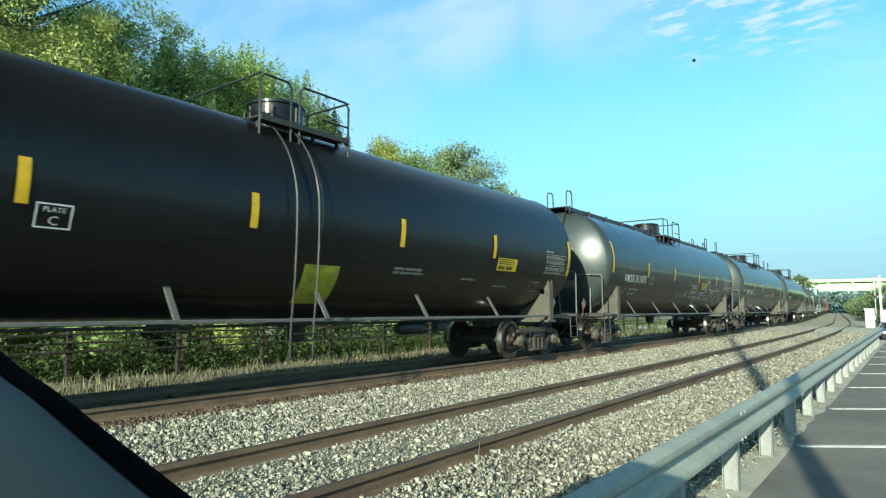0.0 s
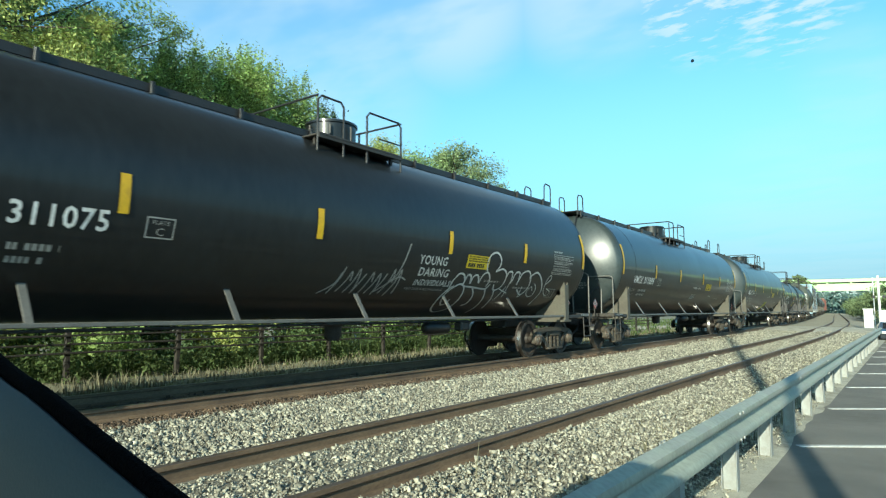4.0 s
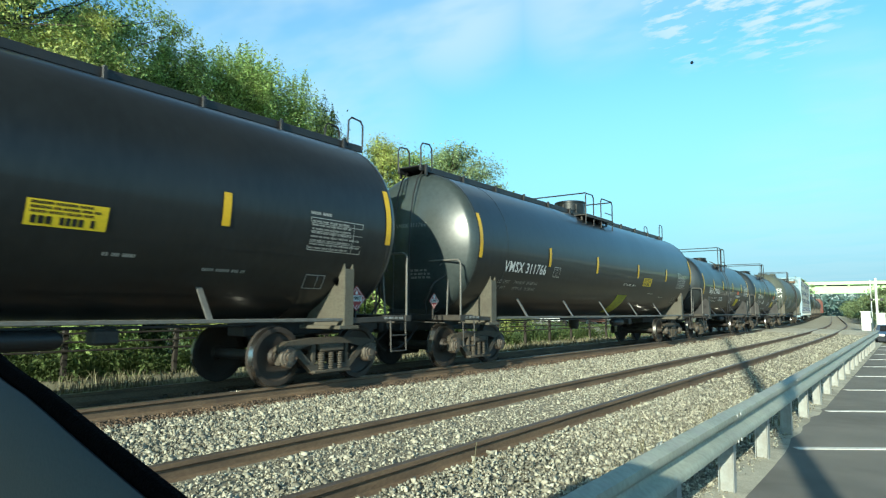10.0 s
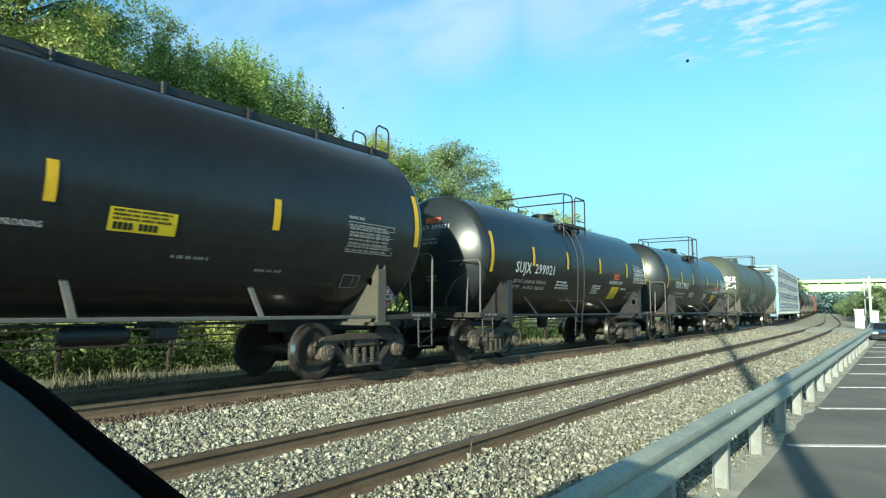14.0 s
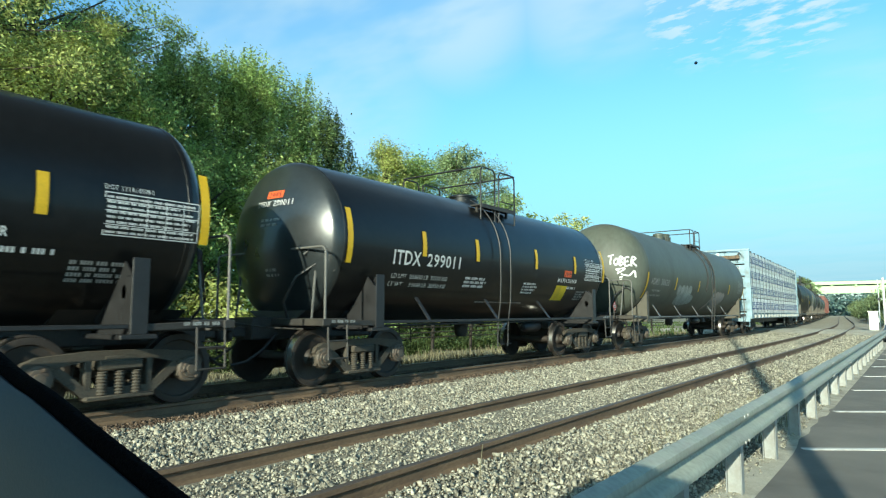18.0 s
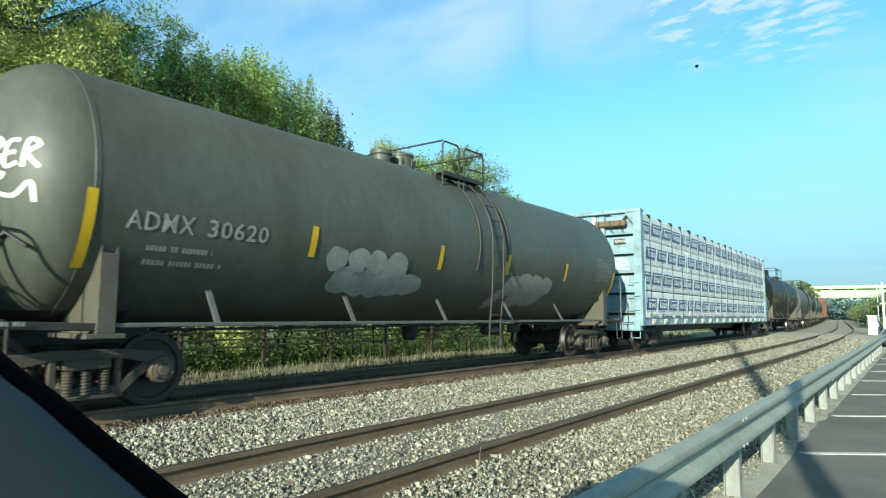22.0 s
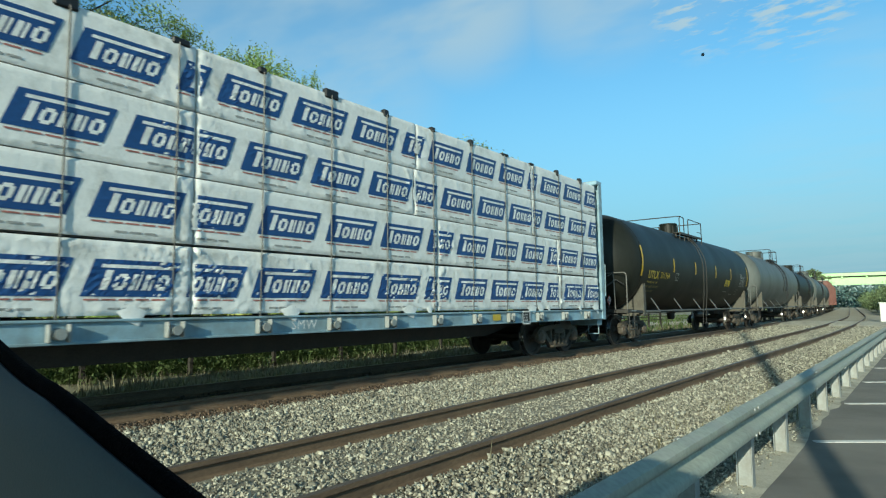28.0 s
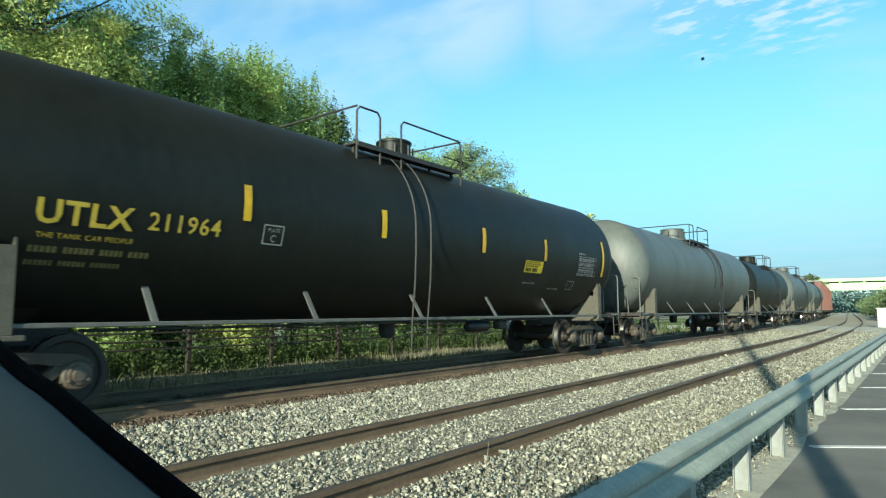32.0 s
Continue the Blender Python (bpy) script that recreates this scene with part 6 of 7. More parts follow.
# ---- loose ballast stones ----
def stones(name, boxes, label, seed, mat="stone"):
    """Many small broken stones lying on the ballast, as one mesh."""
    rng = np.random.default_rng(seed)
    V, F, count = [], [], 0
    corner = np.array([(1, 0, 0), (-1, 0, 0), (0, 1, 0), (0, -1, 0), (0, 0, 1), (0, 0, -1)], float)
    faces = np.array([(0, 2, 4), (2, 1, 4), (1, 3, 4), (3, 0, 4), (2, 0, 5), (1, 2, 5), (3, 1, 5), (0, 3, 5)])
    for x0, x1, y0, y1, per, size in boxes:
        n = int((x1 - x0) * (y1 - y0) * per)
        xs, ys = rng.uniform(x0, x1, n), rng.uniform(y0, y1, n)
        keep = np.ones(n, bool)
        for r in (RAIL_NEAR, RAIL_NEAR - 2 * HALF, RAIL_FAR, RAIL_FAR - 2 * HALF):
            keep &= np.abs(xs - r) > 0.085
        xs, ys = xs[keep], ys[keep]
        n = len(xs)
        zs = np.interp(xs, bx, bz) + rng.uniform(-0.005, 0.03, n)
        inside = ((xs < RAIL_NEAR) & (xs > RAIL_NEAR - 2 * HALF)) | ((xs < RAIL_FAR) & (xs > RAIL_FAR - 2 * HALF))
        zs = np.where(inside, zs - 0.012, zs)
        sz = size * np.clip(rng.lognormal(-0.35, 0.42, n), 0.3, 2.0)
        base = (corner[None] * rng.uniform(0.55, 1.1, (n, 6, 1)) + rng.uniform(-0.42, 0.42, (n, 6, 3))) * sz[:, None, None] * rng.uniform(0.55, 1.0, (n, 1, 3)) * 0.78
        a, b, c = rng.uniform(0, 6.28, n), rng.uniform(-0.9, 0.9, n), rng.uniform(-0.9, 0.9, n)
        for ang, (i, j) in ((a, (0, 1)), (b, (1, 2)), (c, (0, 2))):
            co, si = np.cos(ang)[:, None], np.sin(ang)[:, None]
            p, q = base[:, :, i].copy(), base[:, :, j].copy()
            base[:, :, i], base[:, :, j] = p * co - q * si, p * si + q * co
        base += np.stack([xs + np.array([drift(y) for y in ys]), ys, zs], -1)[:, None, :]
        V.append(base.reshape(-1, 3))
        F.append((faces[None] + (np.arange(n) * 6 + count)[:, None, None]).reshape(-1, 3))
        count += n * 6
    v, f = np.concatenate(V), np.concatenate(F)
    me = bpy.data.meshes.new(name)
    me.vertices.add(len(v))
    me.vertices.foreach_set("co", v.ravel())
    me.loops.add(len(f) * 3)
    me.loops.foreach_set("vertex_index", f.ravel().astype(np.int32))
    me.polygons.add(len(f))
    me.polygons.foreach_set("loop_start", np.arange(len(f), dtype=np.int32) * 3)
    me.update(calc_edges=True)
    me.validate()
    return tagged(part(name, me, M[mat]), label, "gravel", kind="stuff")


stones("ballast_stones", [
    (-7.45, -4.98, 2.0, 12.0, 1750, 0.039), (-7.45, -4.98, 12.0, 26.0, 720, 0.047), (-7.85, -4.98, 26.0, 47.0, 190, 0.058),
    (-4.82, -3.48, 1.8, 12.0, 1250, 0.035), (-4.82, -3.48, 12.0, 20.0, 800, 0.038), (-4.82, -3.48, 20.0, 32.0, 380, 0.046), (-3.32, -1.50, 1.5, 12.0, 1400, 0.037), (-3.32, -1.50, 12.0, 30.0, 330, 0.048),
    (-4.82, -1.5, 30.0, 47.0, 110, 0.058), (-1.9, -1.32, 2.0, 16.0, 420, 0.026)], "loose pale grey broken ballast stones between the rails", 4)


# last box lies under the train; its dark stones add to the coloured-in shade
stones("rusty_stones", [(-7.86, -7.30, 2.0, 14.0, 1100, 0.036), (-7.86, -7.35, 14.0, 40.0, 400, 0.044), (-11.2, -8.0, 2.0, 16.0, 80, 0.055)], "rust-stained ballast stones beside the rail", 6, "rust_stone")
rnd_b = random.Random(31)


# ---- weeds, bushes and trees ----
def blades(name, spots, mat, label, seed, category="grass", kind="stuff", wide=0.02):
    """Upright leaf blades, three-sided and bent, in one mesh. spots: x, y, z, height, spread, number."""
    rnd = random.Random(seed)
    vs, fs = [], []
    for x, y, z, h, spread, n in spots:
        for _ in range(n):
            px, py = x + rnd.gauss(0, spread), y + rnd.gauss(0, spread)
            hh, a = h * rnd.uniform(0.4, 1.1), rnd.uniform(0, 6.28)
            lean, w = rnd.uniform(0.05, 0.5) * hh, wide * rnd.uniform(0.6, 1.6)
            dx, dy, b = math.cos(a), math.sin(a), rnd.uniform(0, 6.28)
            wx, wy = math.cos(b) * w, math.sin(b) * w
            i = len(vs)
            vs += [(px - wx, py - wy, z - 0.05), (px + wx, py + wy, z - 0.05), (px + dx * lean * 0.4 + wx, py + dy * lean * 0.4 + wy, z + hh * 0.6), (px + dx * lean * 0.4 - wx, py + dy * lean * 0.4 - wy, z + hh * 0.6), (px + dx * lean, py + dy * lean, z + hh)]
            fs += [(i, i + 1, i + 2, i + 3), (i + 3, i + 2, i + 4)]
    sh = Shape()
    sh.add(vs, fs)
    return tagged(part(name, sh, mat, fix=False), label, category, kind=kind)


def leaf_quads(centres, size, rnd, mid=None):
    vs, fs = [], []
    for c in centres:
        n = Vector((rnd.gauss(0, 0.7), rnd.gauss(0, 0.7), rnd.gauss(0.5, 0.7)))
        if mid is not None:
            n += (c - mid).normalized() * 0.9
        n.normalize()
        u = n.cross(Vector((rnd.gauss(0, 1), rnd.gauss(0, 1), rnd.gauss(0, 1)))).normalized()
        w = n.cross(u)
        s = size * rnd.uniform(0.6, 1.3)
        i = len(vs)
        vs += [c - u * s * 0.6, c + w * s * 0.28 + n * s * 0.06, c + u * s * 0.6, c - w * s * 0.28 + n * s * 0.06]
        fs.append((i, i + 1, i + 2, i + 3))
    return vs, fs


def leafy_weeds(name, count, box, mat, label, seed, size):
    """Low round clumps of broad leaves, in one mesh."""
    rw = random.Random(seed)
    cents = []
    for _ in range(count):
        y = rw.uniform(box[2], box[3])
        x = rw.uniform(box[0], box[1]) + drift(y)
        h, r = 0.2 + 0.9 * rw.random() ** 2.2, rw.uniform(0.12, 0.38)
        for _ in range(70):
            q = rw.random() ** 0.7
            cents.append(Vector((x + rw.gauss(0, r * (1.1 - 0.6 * q)), y + rw.gauss(0, r * (1.1 - 0.6 * q)), -0.34 + h * q)))
    sh = Shape()
    sh.add(*leaf_quads(cents, size, rw))
    return tagged(part(name, sh, mat, fix=False), label, "weeds", kind="stuff")


rnd = random.Random(7)
spots = []
for k in range(330):
    y = rnd.uniform(2.5, 34)
    x = rnd.uniform(-16.4, -14.0) - 0.02 * max(0, y - 20)
    spots.append((x + drift(y), y, -0.34, rnd.uniform(0.22, 0.65), 0.16, 26))
blades("tall_grass", spots, M["grass"], "tall green grass behind the railway", 1, wide=0.010)
leafy_weeds("weeds", 420, (-16.4, -14.0, 2.5, 14), M["grass"], "tall leafy green weeds behind the railway", 12, 0.09)
leafy_weeds("far_weeds", 330, (-16.6, -14.0, 14, 36), M["grass"], "leafy green weeds along the fence", 14, 0.09)
leafy_weeds("dark_weeds", 240, (-16.4, -14.3, 2.5, 34), M["leaf_dark"], "dark green weeds behind the railway", 13, 0.10)
spots = []
for k in range(900):
    y = rnd.uniform(3, 60)
    spots.append((rnd.uniform(-14.2, -11.6) + drift(y), y, -0.40, rnd.uniform(0.08, 0.22) + 0.25 * rnd.random() ** 3, 0.25, 26))
M["dry"] = material("dry_straw_grass", (0.175, 0.165, 0.105), 0.85, vary=0.2, scale=2, fine=10, bump=0, island=0.4, spec=0.2)
blades("dry_grass", spots, M["dry"], "dry straw-coloured grass at the ballast edge", 2, wide=0.008)
spots = [(rnd.uniform(-30, -13) + drift(y), y, -0.25, rnd.uniform(0.15, 0.4), 0.5, 26) for y in [rnd.uniform(30, 90) for _ in range(260)]]
blades("field_grass", spots, M["grass"], "sunlit rough grass beyond the railway", 3, wide=0.03)
spots = [(rnd.uniform(-3.1, -1.5), rnd.uniform(2, 26), -0.33, rnd.uniform(0.06, 0.20), 0.07, 9) for _ in range(150)]
blades("ballast_weeds", spots, M["dry"], "sparse dry weeds growing between ballast stones", 5, wide=0.005)


def tree(x, y, z, height, spread, mat, label, seed, clumps=60, leaves=130, size=0.22, low=0.18, columnar=False, name="tree", tips=0.55):
    """A tapered trunk, limbs that fork, and leaves in uneven clumps round the limbs' ends."""
    rnd = random.Random(seed)
    t = thing(name, label, "tree", "trees behind the railway", at=pose(x, y, z))
    wood = Shape()
    r0 = 0.018 * height
    bendx, bendy = rnd.uniform(-0.3, 0.3), rnd.uniform(-0.3, 0.3)
    top_z = height * (0.66 if not columnar else 0.86)
    trunk = [Vector((bendx * q * q, bendy * q * q, top_z * q)) for q in (0, 0.15, 0.35, 0.55, 0.75, 1.0)]
    wood.tube(trunk, [r0 * 1.3, r0, r0 * 0.8, r0 * 0.55, r0 * 0.3, 0.02], 9)
    part("trunk", wood, M["bark"], t, smooth=60)
    cents, limbs = [], Shape()
    for k in range(clumps):
        q = low + (1.0 - low) * rnd.random() ** (0.75 if columnar else 1.0)
        a = rnd.uniform(0, 2 * math.pi)
        s = (q - low) / (1 - low)
        if columnar:
            base = Vector((bendx * q * q, bendy * q * q, height * 0.78 * q))
            reach = spread * min(1.0, 0.7 + s * 0.8) * math.sqrt(max(0.05, 1 - s ** 3)) * rnd.uniform(0.35, 1.08)
            rise = rnd.uniform(0.3, 0.6) * reach + 0.04 * height
        else:
            base = Vector((bendx * q * q, bendy * q * q, height * 0.92 * q * 0.72))
            reach = spread * math.sin(math.pi * min(1, s * 0.78 + 0.16)) * rnd.uniform(0.45, 1.08)
            rise = rnd.uniform(0.1, 0.5) * reach + 0.05 * height
        tip = base + Vector((math.cos(a) * reach, math.sin(a) * reach, rise))
        mid = (base + tip) / 2 + Vector((0, 0, 0.12 * reach))
        limbs.tube([base, mid, tip], [r0 * 0.18, r0 * 0.09, 0.006], 5)
        cr = tips * rnd.uniform(0.7, 1.35)
        for _ in range(leaves):
            d = Vector((rnd.gauss(0, 1), rnd.gauss(0, 1), rnd.gauss(0, 0.75 if not columnar else 1.0)))
            p = tip + d * cr * 0.49
            if columnar:
                q2 = rnd.random()
                p = tip + Vector((d.x * cr * 0.62 * (1.02 - q2) ** 0.8, d.y * cr * 0.62 * (1.02 - q2) ** 0.8, (q2 * 2.6 - 0.7) * cr + d.z * 0.15))
            if rnd.random() < 0.25:
                p = mid + d * cr * 0.5
            if p.z > 0.15:
                cents.append(p)
    tagged(part("branchwork", limbs, M["bark"], t, smooth=60), kind="stuff")
    sh = Shape()
    sh.add(*leaf_quads(cents, size, rnd, Vector((0, 0, height * 0.35))))
    part("crown", sh, mat, t, "uneven leafy crown", fix=False)
    return t


TREES = [
    (-19.5, 3.0, 19.0, 5.2, "leaf_yellow", "broad tree with yellowing green leaves", 250, 620, 0.09, False),
    (-21.5, 7.4, 19.5, 4.4, "leaf", "broad leafy green tree", 250, 620, 0.09, False),
    (-18.0, 6.5, 12.0, 3.0, "leaf_yellow", "leafy yellowish green tree at the verge", 130, 340, 0.10, False),
    (-17.7, 2.4, 11.5, 2.8, "leaf", "leafy green tree at the verge", 120, 340, 0.10, False),
    (-17.4, 4.6, 8.5, 2.3, "leaf_yellow", "leafy yellowish green tree at the verge", 100, 320, 0.10, False),
    (-18.2, 9.2, 10.5, 2.4, "leaf", "leafy green tree at the verge", 110, 320, 0.10, False),
    (-20.6, 9.6, 11.6, 2.4, "leaf", "upright green tree with feathery shoots", 170, 260, 0.10, True),
    (-20.6, 11.6, 12.0, 2.5, "leaf", "upright green tree with feathery shoots", 170, 250, 0.10, True),
    (-20.4, 13.6, 12.5, 2.4, "leaf", "upright green tree with feathery shoots", 170, 250, 0.10, True),
    (-20.8, 15.6, 13.0, 2.4, "leaf", "upright green tree with feathery shoots", 170, 250, 0.10, True),
    (-20.6, 17.2, 12.6, 1.8, "leaf", "upright green tree with feathery shoots", 140, 250, 0.10, True),
    (-20.4, 18.7, 11.6, 1.5, "leaf_dark", "narrow dark green evergreen tree", 110, 240, 0.10, True),
    (-18.6, 11.5, 9.5, 2.6, "leaf", "leafy green tree at the verge", 90, 260, 0.105, False),
    (-18.6, 15.0, 9.5, 2.6, "leaf_yellow", "leafy green tree at the verge", 90, 260, 0.105, False),
    (-18.8, 18.6, 9.8, 2.0, "leaf_grey", "small greyish green tree", 80, 220, 0.10, False),
    (-20.5, 22.4, 13.4, 2.5, "leaf_yellow", "small yellowish green tree", 100, 240, 0.115, False),
    (-21.0, 25.2, 13.2, 2.5, "leaf", "small green verge tree", 100, 240, 0.115, False),
    (-21.5, 29.6, 15.0, 3.5, "leaf_grey", "thin silvery green tree with an open crown", 150, 240, 0.125, False),
    (-24.0, 40.0, 14.0, 2.8, "leaf", "distant rounded green tree", 50, 80, 0.26, False),
    (-26.0, 54.0, 14.5, 3.0, "leaf_yellow", "distant rounded green tree", 50, 80, 0.28, False),
    (-30.0, 68.0, 14.5, 3.4, "leaf", "distant rounded green tree", 50, 80, 0.30, False),
    (-20.6, 165.0, 12.5, 3.4, "leaf_far", "distant dark green tree", 60, 140, 0.35, False)]
for k, (x, y, h, sp, mat, label, n, lv, size, col) in enumerate(TREES):
    tree(x, y, -0.3, h, sp, M[mat], label, 200 + k, n, lv, size, 0.12 if k < 16 else 0.25, col)
for k in range(16):
    y = 2.0 + k * 1.75
    tree(rand(-17.6, -16.0) + drift(y), y, -0.3, rand(2.2, 4.2), rand(1.2, 1.9), M[("leaf", "leaf_dark", "leaf_yellow")[k % 3]], "leafy green bush behind the fence", 300 + k, 26, 110, 0.16, 0.05, name="bush", tips=0.42)
for k in range(14):
    y = 95 + k * 7
    tree(drift(y) - 1.6 + rand(0, 7.5), y, -0.5, rand(3.8, 6.0), rand(2.2, 3.2), M["leaf_far"], "green tree beyond the level crossing", 400 + k, 40, 150, 0.24, 0.08, tips=0.8)
for k in range(10):
    y = 120 + k * 9
    tree(drift(y) - 12 - rand(0, 6), y, -0.5, rand(4, 7.5), rand(2.4, 3.6), M["leaf_far"], "green scrub tree beside the distant track", 430 + k, 26, 110, 0.3, 0.08, tips=0.8)

# ---- fence behind the railway ----
fence = thing("fence", "low dark post-and-rail fence in weeds behind the railway", "fence")
pm = Shape().box((0, 0, 0.5), (0.10, 0.10, 1.15), 0.01).mesh("fence_post")
pm.materials.append(M["dark_timber"])
rm = Shape().box((0.07, 1.2, 0), (0.03, 2.44, 0.04), 0.006).mesh("fence_rail")
rm.materials.append(M["dark_timber"])
for k in range(18):
    y = 1.0 + k * 2.4
    part("post", pm, None, fence, at=pose(-13.9 + drift(y), y, -0.3, rand(-2, 2), rand(-2, 2), 0))
    for z in (0.32, 0.50, 0.68):
        part("rail", rm, None, fence, at=pose(-13.9 + drift(y), y, z + rand(-0.01, 0.01), rand(-0.5, 0.5), 0, heading(y)))

# ---- level crossing, cabinets and signal mast ----
xs_ = [-60, -30, -15, -11.2, -10.4, -9, -6, -3, -1.5, 0, 3, 10, 60]
zs_ = [-0.28, -0.22, -0.1, -0.03, -0.015, -0.015, -0.03, -0.075, -0.10, -0.16, -0.25, -0.36, -0.37]
ramp = Shape()
road_rows = [(46.5, 0.30), (48.5, 0.06), (50.0, 0.0), (53.0, 0.0), (56.0, 0.0), (57.5, 0.06), (60.0, 0.30)]
ramp.add([(x + drift(y), y, z - d - 0.05) for y, d in road_rows for x, z in zip(xs_, zs_)], [(j * 13 + i, j * 13 + i + 1, j * 13 + i + 14, j * 13 + i + 13) for j in range(6) for i in range(12)])
tagged(part("crossing_road", ramp, M["verge"], smooth=60, fix=False), "pale dusty level crossing road over the tracks", "road", kind="structure")


def cabinet(x, y, w, d, h, label):
    c = thing("signal_cabinet", label, "cabinet", "crossing signal cabinets", at=pose(x, y, -0.42))
    body = part("body", Shape().box((0, 0, h / 2), (w, d, h), 0.03), M["white_metal"], c)
    part("roof", Shape().box((0, 0, h + 0.03), (w + 0.12, d + 0.12, 0.07), 0.02), M["white_metal"], c)
    part("door", Shape().box((0, -d / 2 - 0.012, h * 0.5), (w * 0.82, 0.02, h * 0.84), 0.006), M["white_metal"], c)
    part("handle", Shape().box((w * 0.3, -d / 2 - 0.035, h * 0.5), (0.03, 0.03, 0.14), 0.006), M["frame"], c)
    return c


cabinet(-2.80, 60.0, 0.62, 0.6, 1.62, "white steel crossing signal cabinet")
cabinet(-1.85, 60.4, 0.60, 0.6, 1.50, "white steel crossing signal cabinet")
mast = thing("crossing_signal", "white crossing signal mast with lamps", "signal", at=pose(-2.02, 59.4, -0.42))
part("mast", Shape().tube([(0, 0, 0), (0, 0, 4.25)], 0.085, 12), M["white_metal"], mast, smooth=50)
part("base", Shape().box((0, 0, 0.2), (0.4, 0.4, 0.4), 0.03), M["white_metal"], mast)
for k in (-1, 1):
    lamp = part("lamp", Shape().lathe([(-0.08, 0.0), (-0.08, 0.10), (0.0, 0.12), (0.12, 0.12)], "y", 16, (k * 0.33, -0.1, 2.6)), M["black"], mast, smooth=40)
    part("arm", Shape().beam((0, 0, 2.6), (k * 0.33, 0, 2.6), 0.04, 0.04), M["white_metal"], mast)
pole2 = thing("crossing_pole", "slim white pole beside the level crossing", "pole", at=pose(-2.45, 61.5, -0.42))
part("shaft", Shape().tube([(0, 0, 0), (0, 0, 4.2)], 0.04, 10), M["white_metal"], pole2, smooth=50)
switch = thing("switch_stand", "dark low switch stand beside the distant track", "switch stand", at=pose(drift(70) - 1.6, 70, -0.3))
part("stand", Shape().box((0, 0, 0.2), (0.5, 1.8, 0.4), 0.05), M["frame"], switch)
part("target", Shape().box((0, 0, 0.75), (0.4, 0.04, 0.4), 0.02), M["white_metal"], switch)
part("shaft", Shape().tube([(0, 0, 0.3), (0, 0, 0.9)], 0.03, 8), M["frame"], switch)

# ---- far woods under and behind the overpass ----
cents = []
for _ in range(2600):
    y = rnd_b.uniform(325, 420)
    x = drift(y) + rnd_b.uniform(-90, 110)
    h = 9.5 + 4 * noise.noise((x * 0.06, y * 0.06, 1.0))
    for _ in range(4):
        cents.append(Vector((x + rnd_b.gauss(0, 1.2), y + rnd_b.gauss(0, 1.2), rnd_b.uniform(-0.5, h))))
woods = Shape()
woods.add(*leaf_quads(cents, 2.2, rnd_b))
tagged(part("far_woods", woods, M["far_wood"], fix=False), "green woodland beyond the overpass, haze mixed into its colour", "woods", kind="stuff")

# ---- overpass and hills ----
BY = 300.0
bridge = thing("overpass", "pale green steel girder road overpass on concrete piers", "bridge", at=pose(0, BY, 1.3, 0, 0, 4))
part("girder", Shape().box((10, 0, 8.95), (150, 1.2, 3.0), 0.1), M["green_steel"], bridge, "pale green plate girder")
# dark steel colour makes the gap below the parapet look shaded
part("deck", Shape().box((10, 6.0, 10.75), (152, 8.6, 0.7), 0.1), M["frame"], bridge, "deck underside, darkened in colour for its shade")
part("parapet", Shape().box((10, -1.4, 11.6), (152, 0.5, 1.25), 0.05), M["green_steel"], bridge, "pale green parapet")
for k in range(18):
    part("stiffener", Shape().box((-60 + k * 8.2, -0.9, 10.5), (0.7, 0.7, 0.75), 0.02), M["green_steel"], bridge)
for x in (-52, 62):
    part("pier", Shape().box((x, 3, 2.4), (3, 8, 8.6), 0.2), M["concrete"], bridge)


def ridge(name, dist, base, amp, mat, label, seed, a0=-75, a1=75, n=160):
    vs, fs = [], []
    for i in range(n + 1):
        a = radians(a0 + (a1 - a0) * i / n)
        x, y = dist * math.sin(a), dist * math.cos(a)
        h = base + amp * noise.noise((i * 0.05, seed, 0)) + amp * 0.25 * noise.noise((i * 0.4, seed, 5))
        vs += [(x, y, -1), (x * 1.0, y * 1.0, h * 0.6), (x * 1.12, y * 1.12, h)]
    for i in range(n):
        for j in range(2):
            fs.append((3 * i + j, 3 * i + 3 + j, 3 * i + 4 + j, 3 * i + 1 + j))
    sh = Shape()
    sh.add(vs, fs)
    return tagged(part(name, sh, mat, smooth=60, fix=False), label, "hill", kind="structure")


ridge("backdrop_hill", 1500, 73, 6, M["hill"], "wooded ridge on the horizon, coloured blue-green for haze", 2.0)

# ---- utility pole beyond the parking lot's edge, whose shadow crosses the guardrail ----
pole = thing("utility_pole", "weathered timber utility pole beside the parking lot", "pole", at=pose(2.16, -5.0, LOT_Z))
part("shaft", Shape().tube([(0, 0, 0), (0, 0, 6), (0, 0, 13.5)], [0.135, 0.125, 0.10], 14), M["wood"], pole, smooth=50)


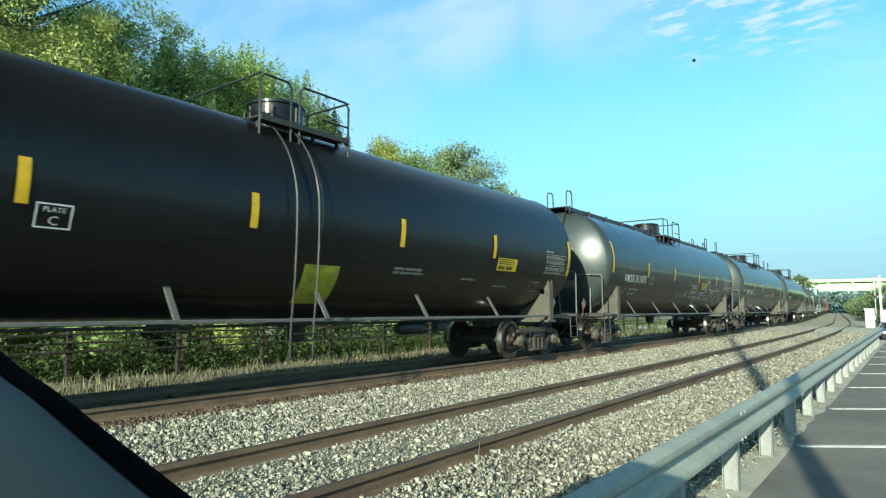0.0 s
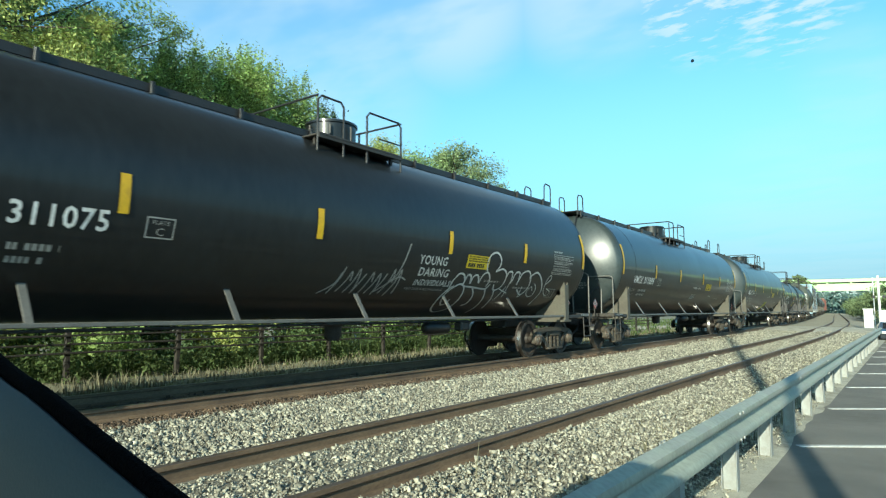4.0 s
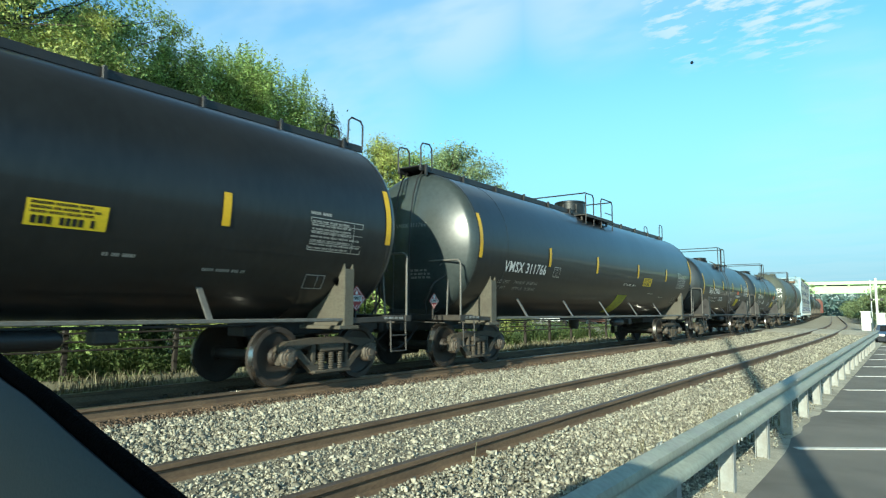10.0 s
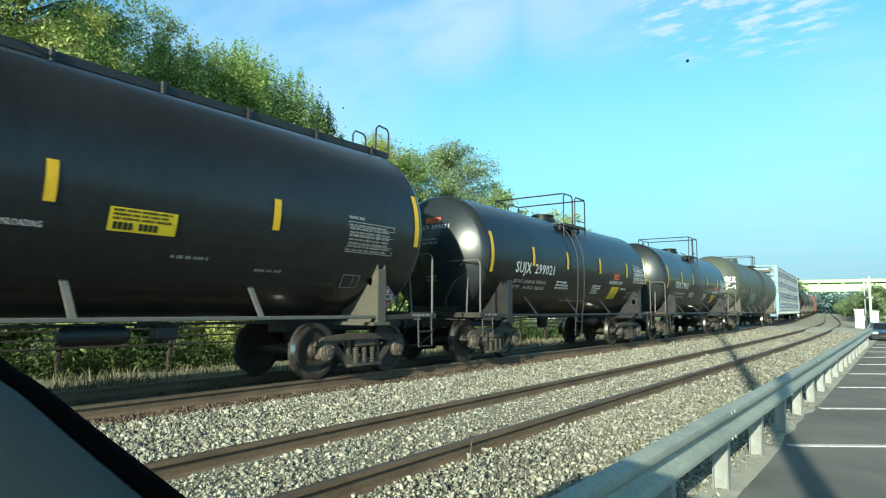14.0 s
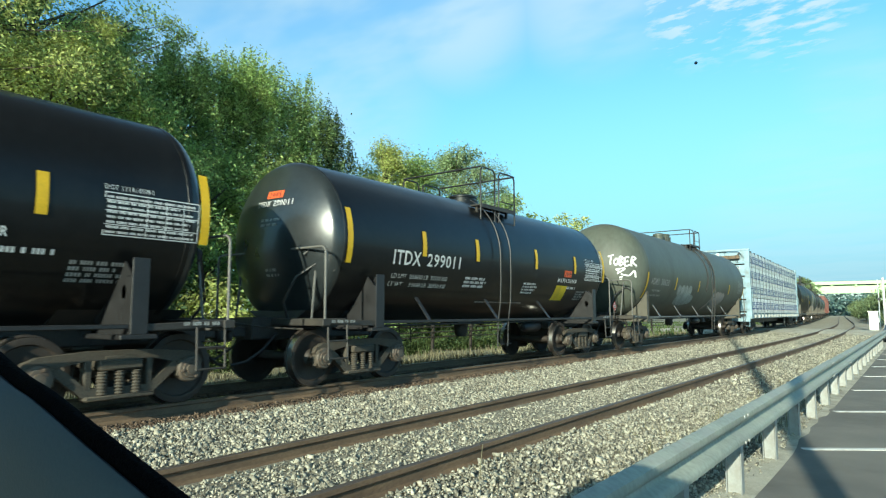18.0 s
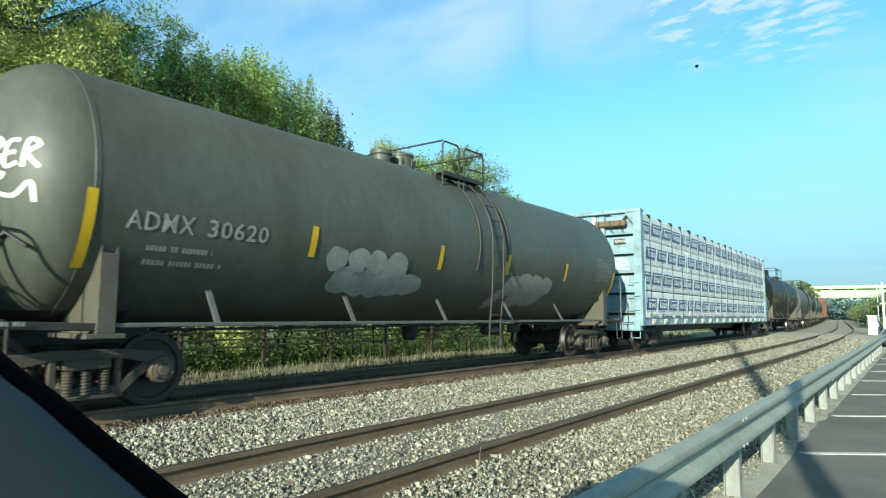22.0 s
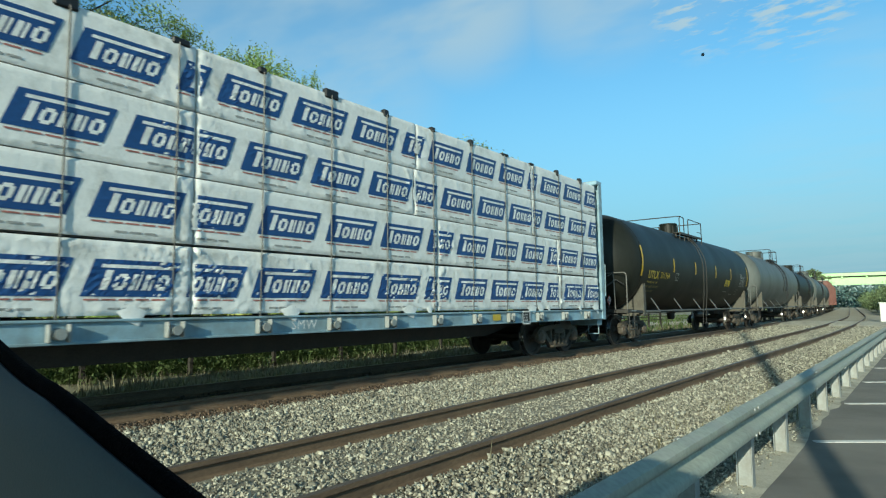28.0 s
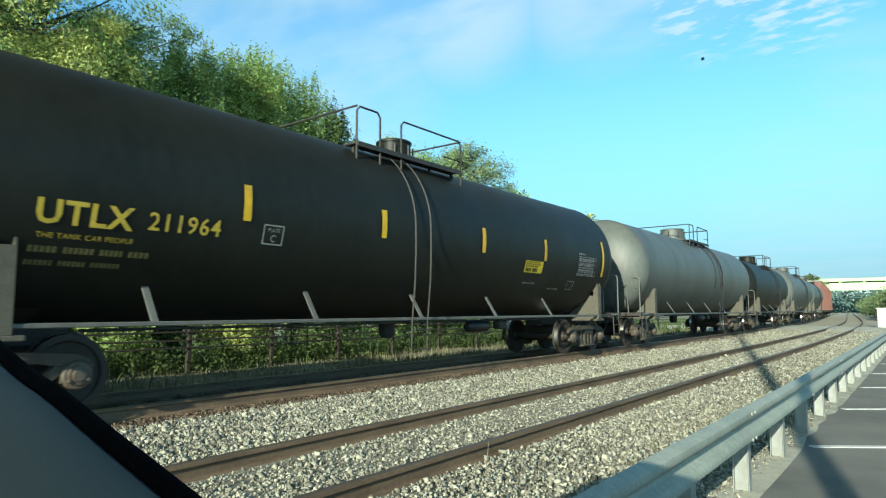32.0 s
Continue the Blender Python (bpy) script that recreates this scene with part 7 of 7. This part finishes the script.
# ---- parked cars ----
def parked_car(x, y, turn, mat, label, ground=LOT_Z):
    c = thing("parked_car", label, "car", "parked cars", at=pose(x, y, ground, 0, 0, turn))
    side = [(-2.2, 0.35), (-2.25, 0.60), (-2.1, 0.76), (-1.2, 0.90), (-0.55, 1.26), (0.9, 1.29), (1.6, 0.97), (2.15, 0.90), (2.2, 0.5), (2.15, 0.32)]
    body = Shape()
    n = len(side)
    ring = []
    for x_, k in ((-0.84, 0.94), (-0.78, 1.0), (0.78, 1.0), (0.84, 0.94)):
        ring.append([(x_ * (0.84 if z > 1.1 else 1.0), yy * k, z) for yy, z in side])
    vs = [q for r in ring for q in r]
    fs = [(j * n + i, j * n + (i + 1) % n, (j + 1) * n + (i + 1) % n, (j + 1) * n + i) for j in range(3) for i in range(n)] + [tuple(range(n)), tuple(3 * n + i for i in range(n))]
    body.add(vs, fs)
    part("body", body, mat, c, smooth=35)
    part("windscreen", Shape().add([(-0.62, -1.16, 0.94), (0.62, -1.16, 0.94), (0.58, -0.60, 1.24), (-0.58, -0.60, 1.24)], [(0, 1, 2, 3)]), M["glass"], c)
    for s in (-1, 1):
        part("side_window", Shape().add([(s * 0.80, -0.9, 0.95), (s * 0.80, 1.3, 0.95), (s * 0.715, 0.85, 1.23), (s * 0.715, -0.5, 1.23)], [(0, 1, 2, 3)]), M["glass"], c)
        part("headlight", Shape().box((s * 0.6, -2.16, 0.70), (0.32, 0.10, 0.14), 0.03), M["white_metal"], c)
        for yy in (-1.35, 1.35):
            w = part("wheel", Shape().lathe([(-0.1, 0.0), (-0.1, 0.30), (-0.08, 0.33), (0.08, 0.33), (0.1, 0.30), (0.1, 0.0)], "x", 20), M["tire"], c, at=pose(s * 0.76, yy, 0.33))
            part("rim", Shape().lathe([(s * 0.101, 0.2), (s * 0.108, 0.18), (s * 0.09, 0.0)], "x", 16), M["galv"], w)
    part("grille", Shape().box((0, -2.21, 0.55), (0.8, 0.06, 0.16), 0.02), M["black"], c)
    return c


parked_car(-0.95, 47.3, 4, M["car_dark"], "dark blue-grey parked car facing the parking bays", LOT_Z - 0.46)
parked_car(-29.0, 66.0, 60, M["boxcar"], "red car parked on the grass beyond the tracks", -0.3)
parked_car(-33.5, 67.5, 60, M["white_metal"], "white car parked on the grass beyond the tracks", -0.3)

# ---- the car from which the scene is watched ----
cabin = thing("watching_car", "grey-trimmed car pillar with a black fuzzy door seal", "car")
edge = [(-2.2, 1.30), (-1.36, 1.085), (-1.113, 1.036), (-0.922, 0.991), (-0.771, 0.955), (-0.66, 0.927), (-0.45, 0.87)]
fine_edge = smooth_line(edge, 6)
NEAR = 0.5
pts = [(x * NEAR, (0.45 + 0.02 * math.sin(x * 2)) * NEAR, EYE[2] + (z - EYE[2]) * NEAR + 0.0022) for x, z in fine_edge]
part("door_seal", Shape().tube([(x, y, z - 0.006) for x, y, z in pts], 0.0072, 10), M["rubber"], cabin, "black fuzzy weather strip", smooth=60)
vs, fs = [], []
rows = [(0.0, -0.014), (0.006, -0.022), (0.012, -0.10), (0.0, -0.30), (-0.05, -0.75), (-0.05, -1.25)]
for x, y, z in pts:
    for dy, dz in rows:
        vs.append((x, y - 0.01 - dy * 1.1, z + dz * NEAR if dz > -1.2 else LOT_Z))
    for dy, dz in rows[::-1]:
        vs.append((x, y + 0.025 - dy * 1.1, z + dz * NEAR - 0.02 if dz > -1.2 else LOT_Z))
m = 2 * len(rows)
for i in range(len(pts) - 1):
    for j in range(m):
        fs.append((i * m + j, i * m + (j + 1) % m, (i + 1) * m + (j + 1) % m, (i + 1) * m + j))
panel = Shape()
panel.add(vs, fs)
part("pillar_trim", panel, M["pillar"], cabin, "grey-blue moulded plastic trim", smooth=50)
# roof kept out of view, added to hold the pillar trim in shade
roof = Shape().box((-0.20, -0.95, 1.50), (1.66, 1.7, 0.05), 0.02)
part("roof", roof, M["pillar"], cabin)
# unseen posts added to carry that roof
for x, y in ((-0.96, -1.7), (0.55, -1.7), (0.55, -0.2)):
    part("roof_pillar", Shape().beam((x, y, LOT_Z), (x, y, 1.48), 0.09, 0.12, 0.02), M["pillar"], cabin)

# ---- litter on the ballast ----
paper = Shape()
rp = random.Random(9)
for k in range(9):
    c = Vector((rp.gauss(0, 0.06), rp.gauss(0, 0.06), 0.05 + rp.random() * 0.06))
    q = [c + Vector((rp.gauss(0, 0.07), rp.gauss(0, 0.07), rp.gauss(0, 0.035))) for _ in range(5)]
    paper.add(q, [(0, 1, 2), (0, 2, 3), (0, 3, 4)])
tagged(part("crumpled_paper", paper, M["white_metal"], at=pose(-2.63, 3.44, -0.29), fix=False), "crumpled white litter lying on the ballast", "litter")
stalk = Shape().tube([(0, 0, -0.05), (0.01, 0.01, 0.18), (0.02, 0.03, 0.34)], [0.005, 0.004, 0.002], 6)
tagged(part("dry_stalk", stalk, M["dry"], at=pose(-2.95, 4.4, -0.25)), "single dry pale weed stalk in the ballast", "plant")

speck = Shape().lathe([(-0.0008, 0.0), (-0.0005, 0.0008), (0.0003, 0.0011), (0.0008, 0.0)], "y", 8)
part("windscreen_speck", speck, M["pillar"], cabin, "tiny dark speck on the windscreen", at=pose(-0.1016, 0.40, 1.319))


# ---- movement ----
SPEED = 4.39


def motions():
    """The train rolls by at a steady pace and its wheels turn."""
    times = [0.0, 0.1, 0.3] + [k * 0.5 for k in range(1, 64)] + [31.7, 31.9, 32.0]
    for car, mid in CARS:
        rows = []
        for t in times:
            s = mid - SPEED * t
            rows.append((t, pose(TRAIN_X + drift(s), s, 0, 0, 0, heading(s))))
        walk(car, rows)
    turn = math.degrees(SPEED / 0.457)
    step = 0.15
    spins = [k * step for k in range(int(SECONDS / step) + 1)] + [SECONDS]
    for w, y, car in WHEELS:
        if w in SPUN:
            walk(w, [(t, pose(0, y, 0.457, turn * t, 0, 0)) for t in spins])


SPUN = {w for w, y, car in WHEELS if dict(CARS)[car] < 170}
motions()
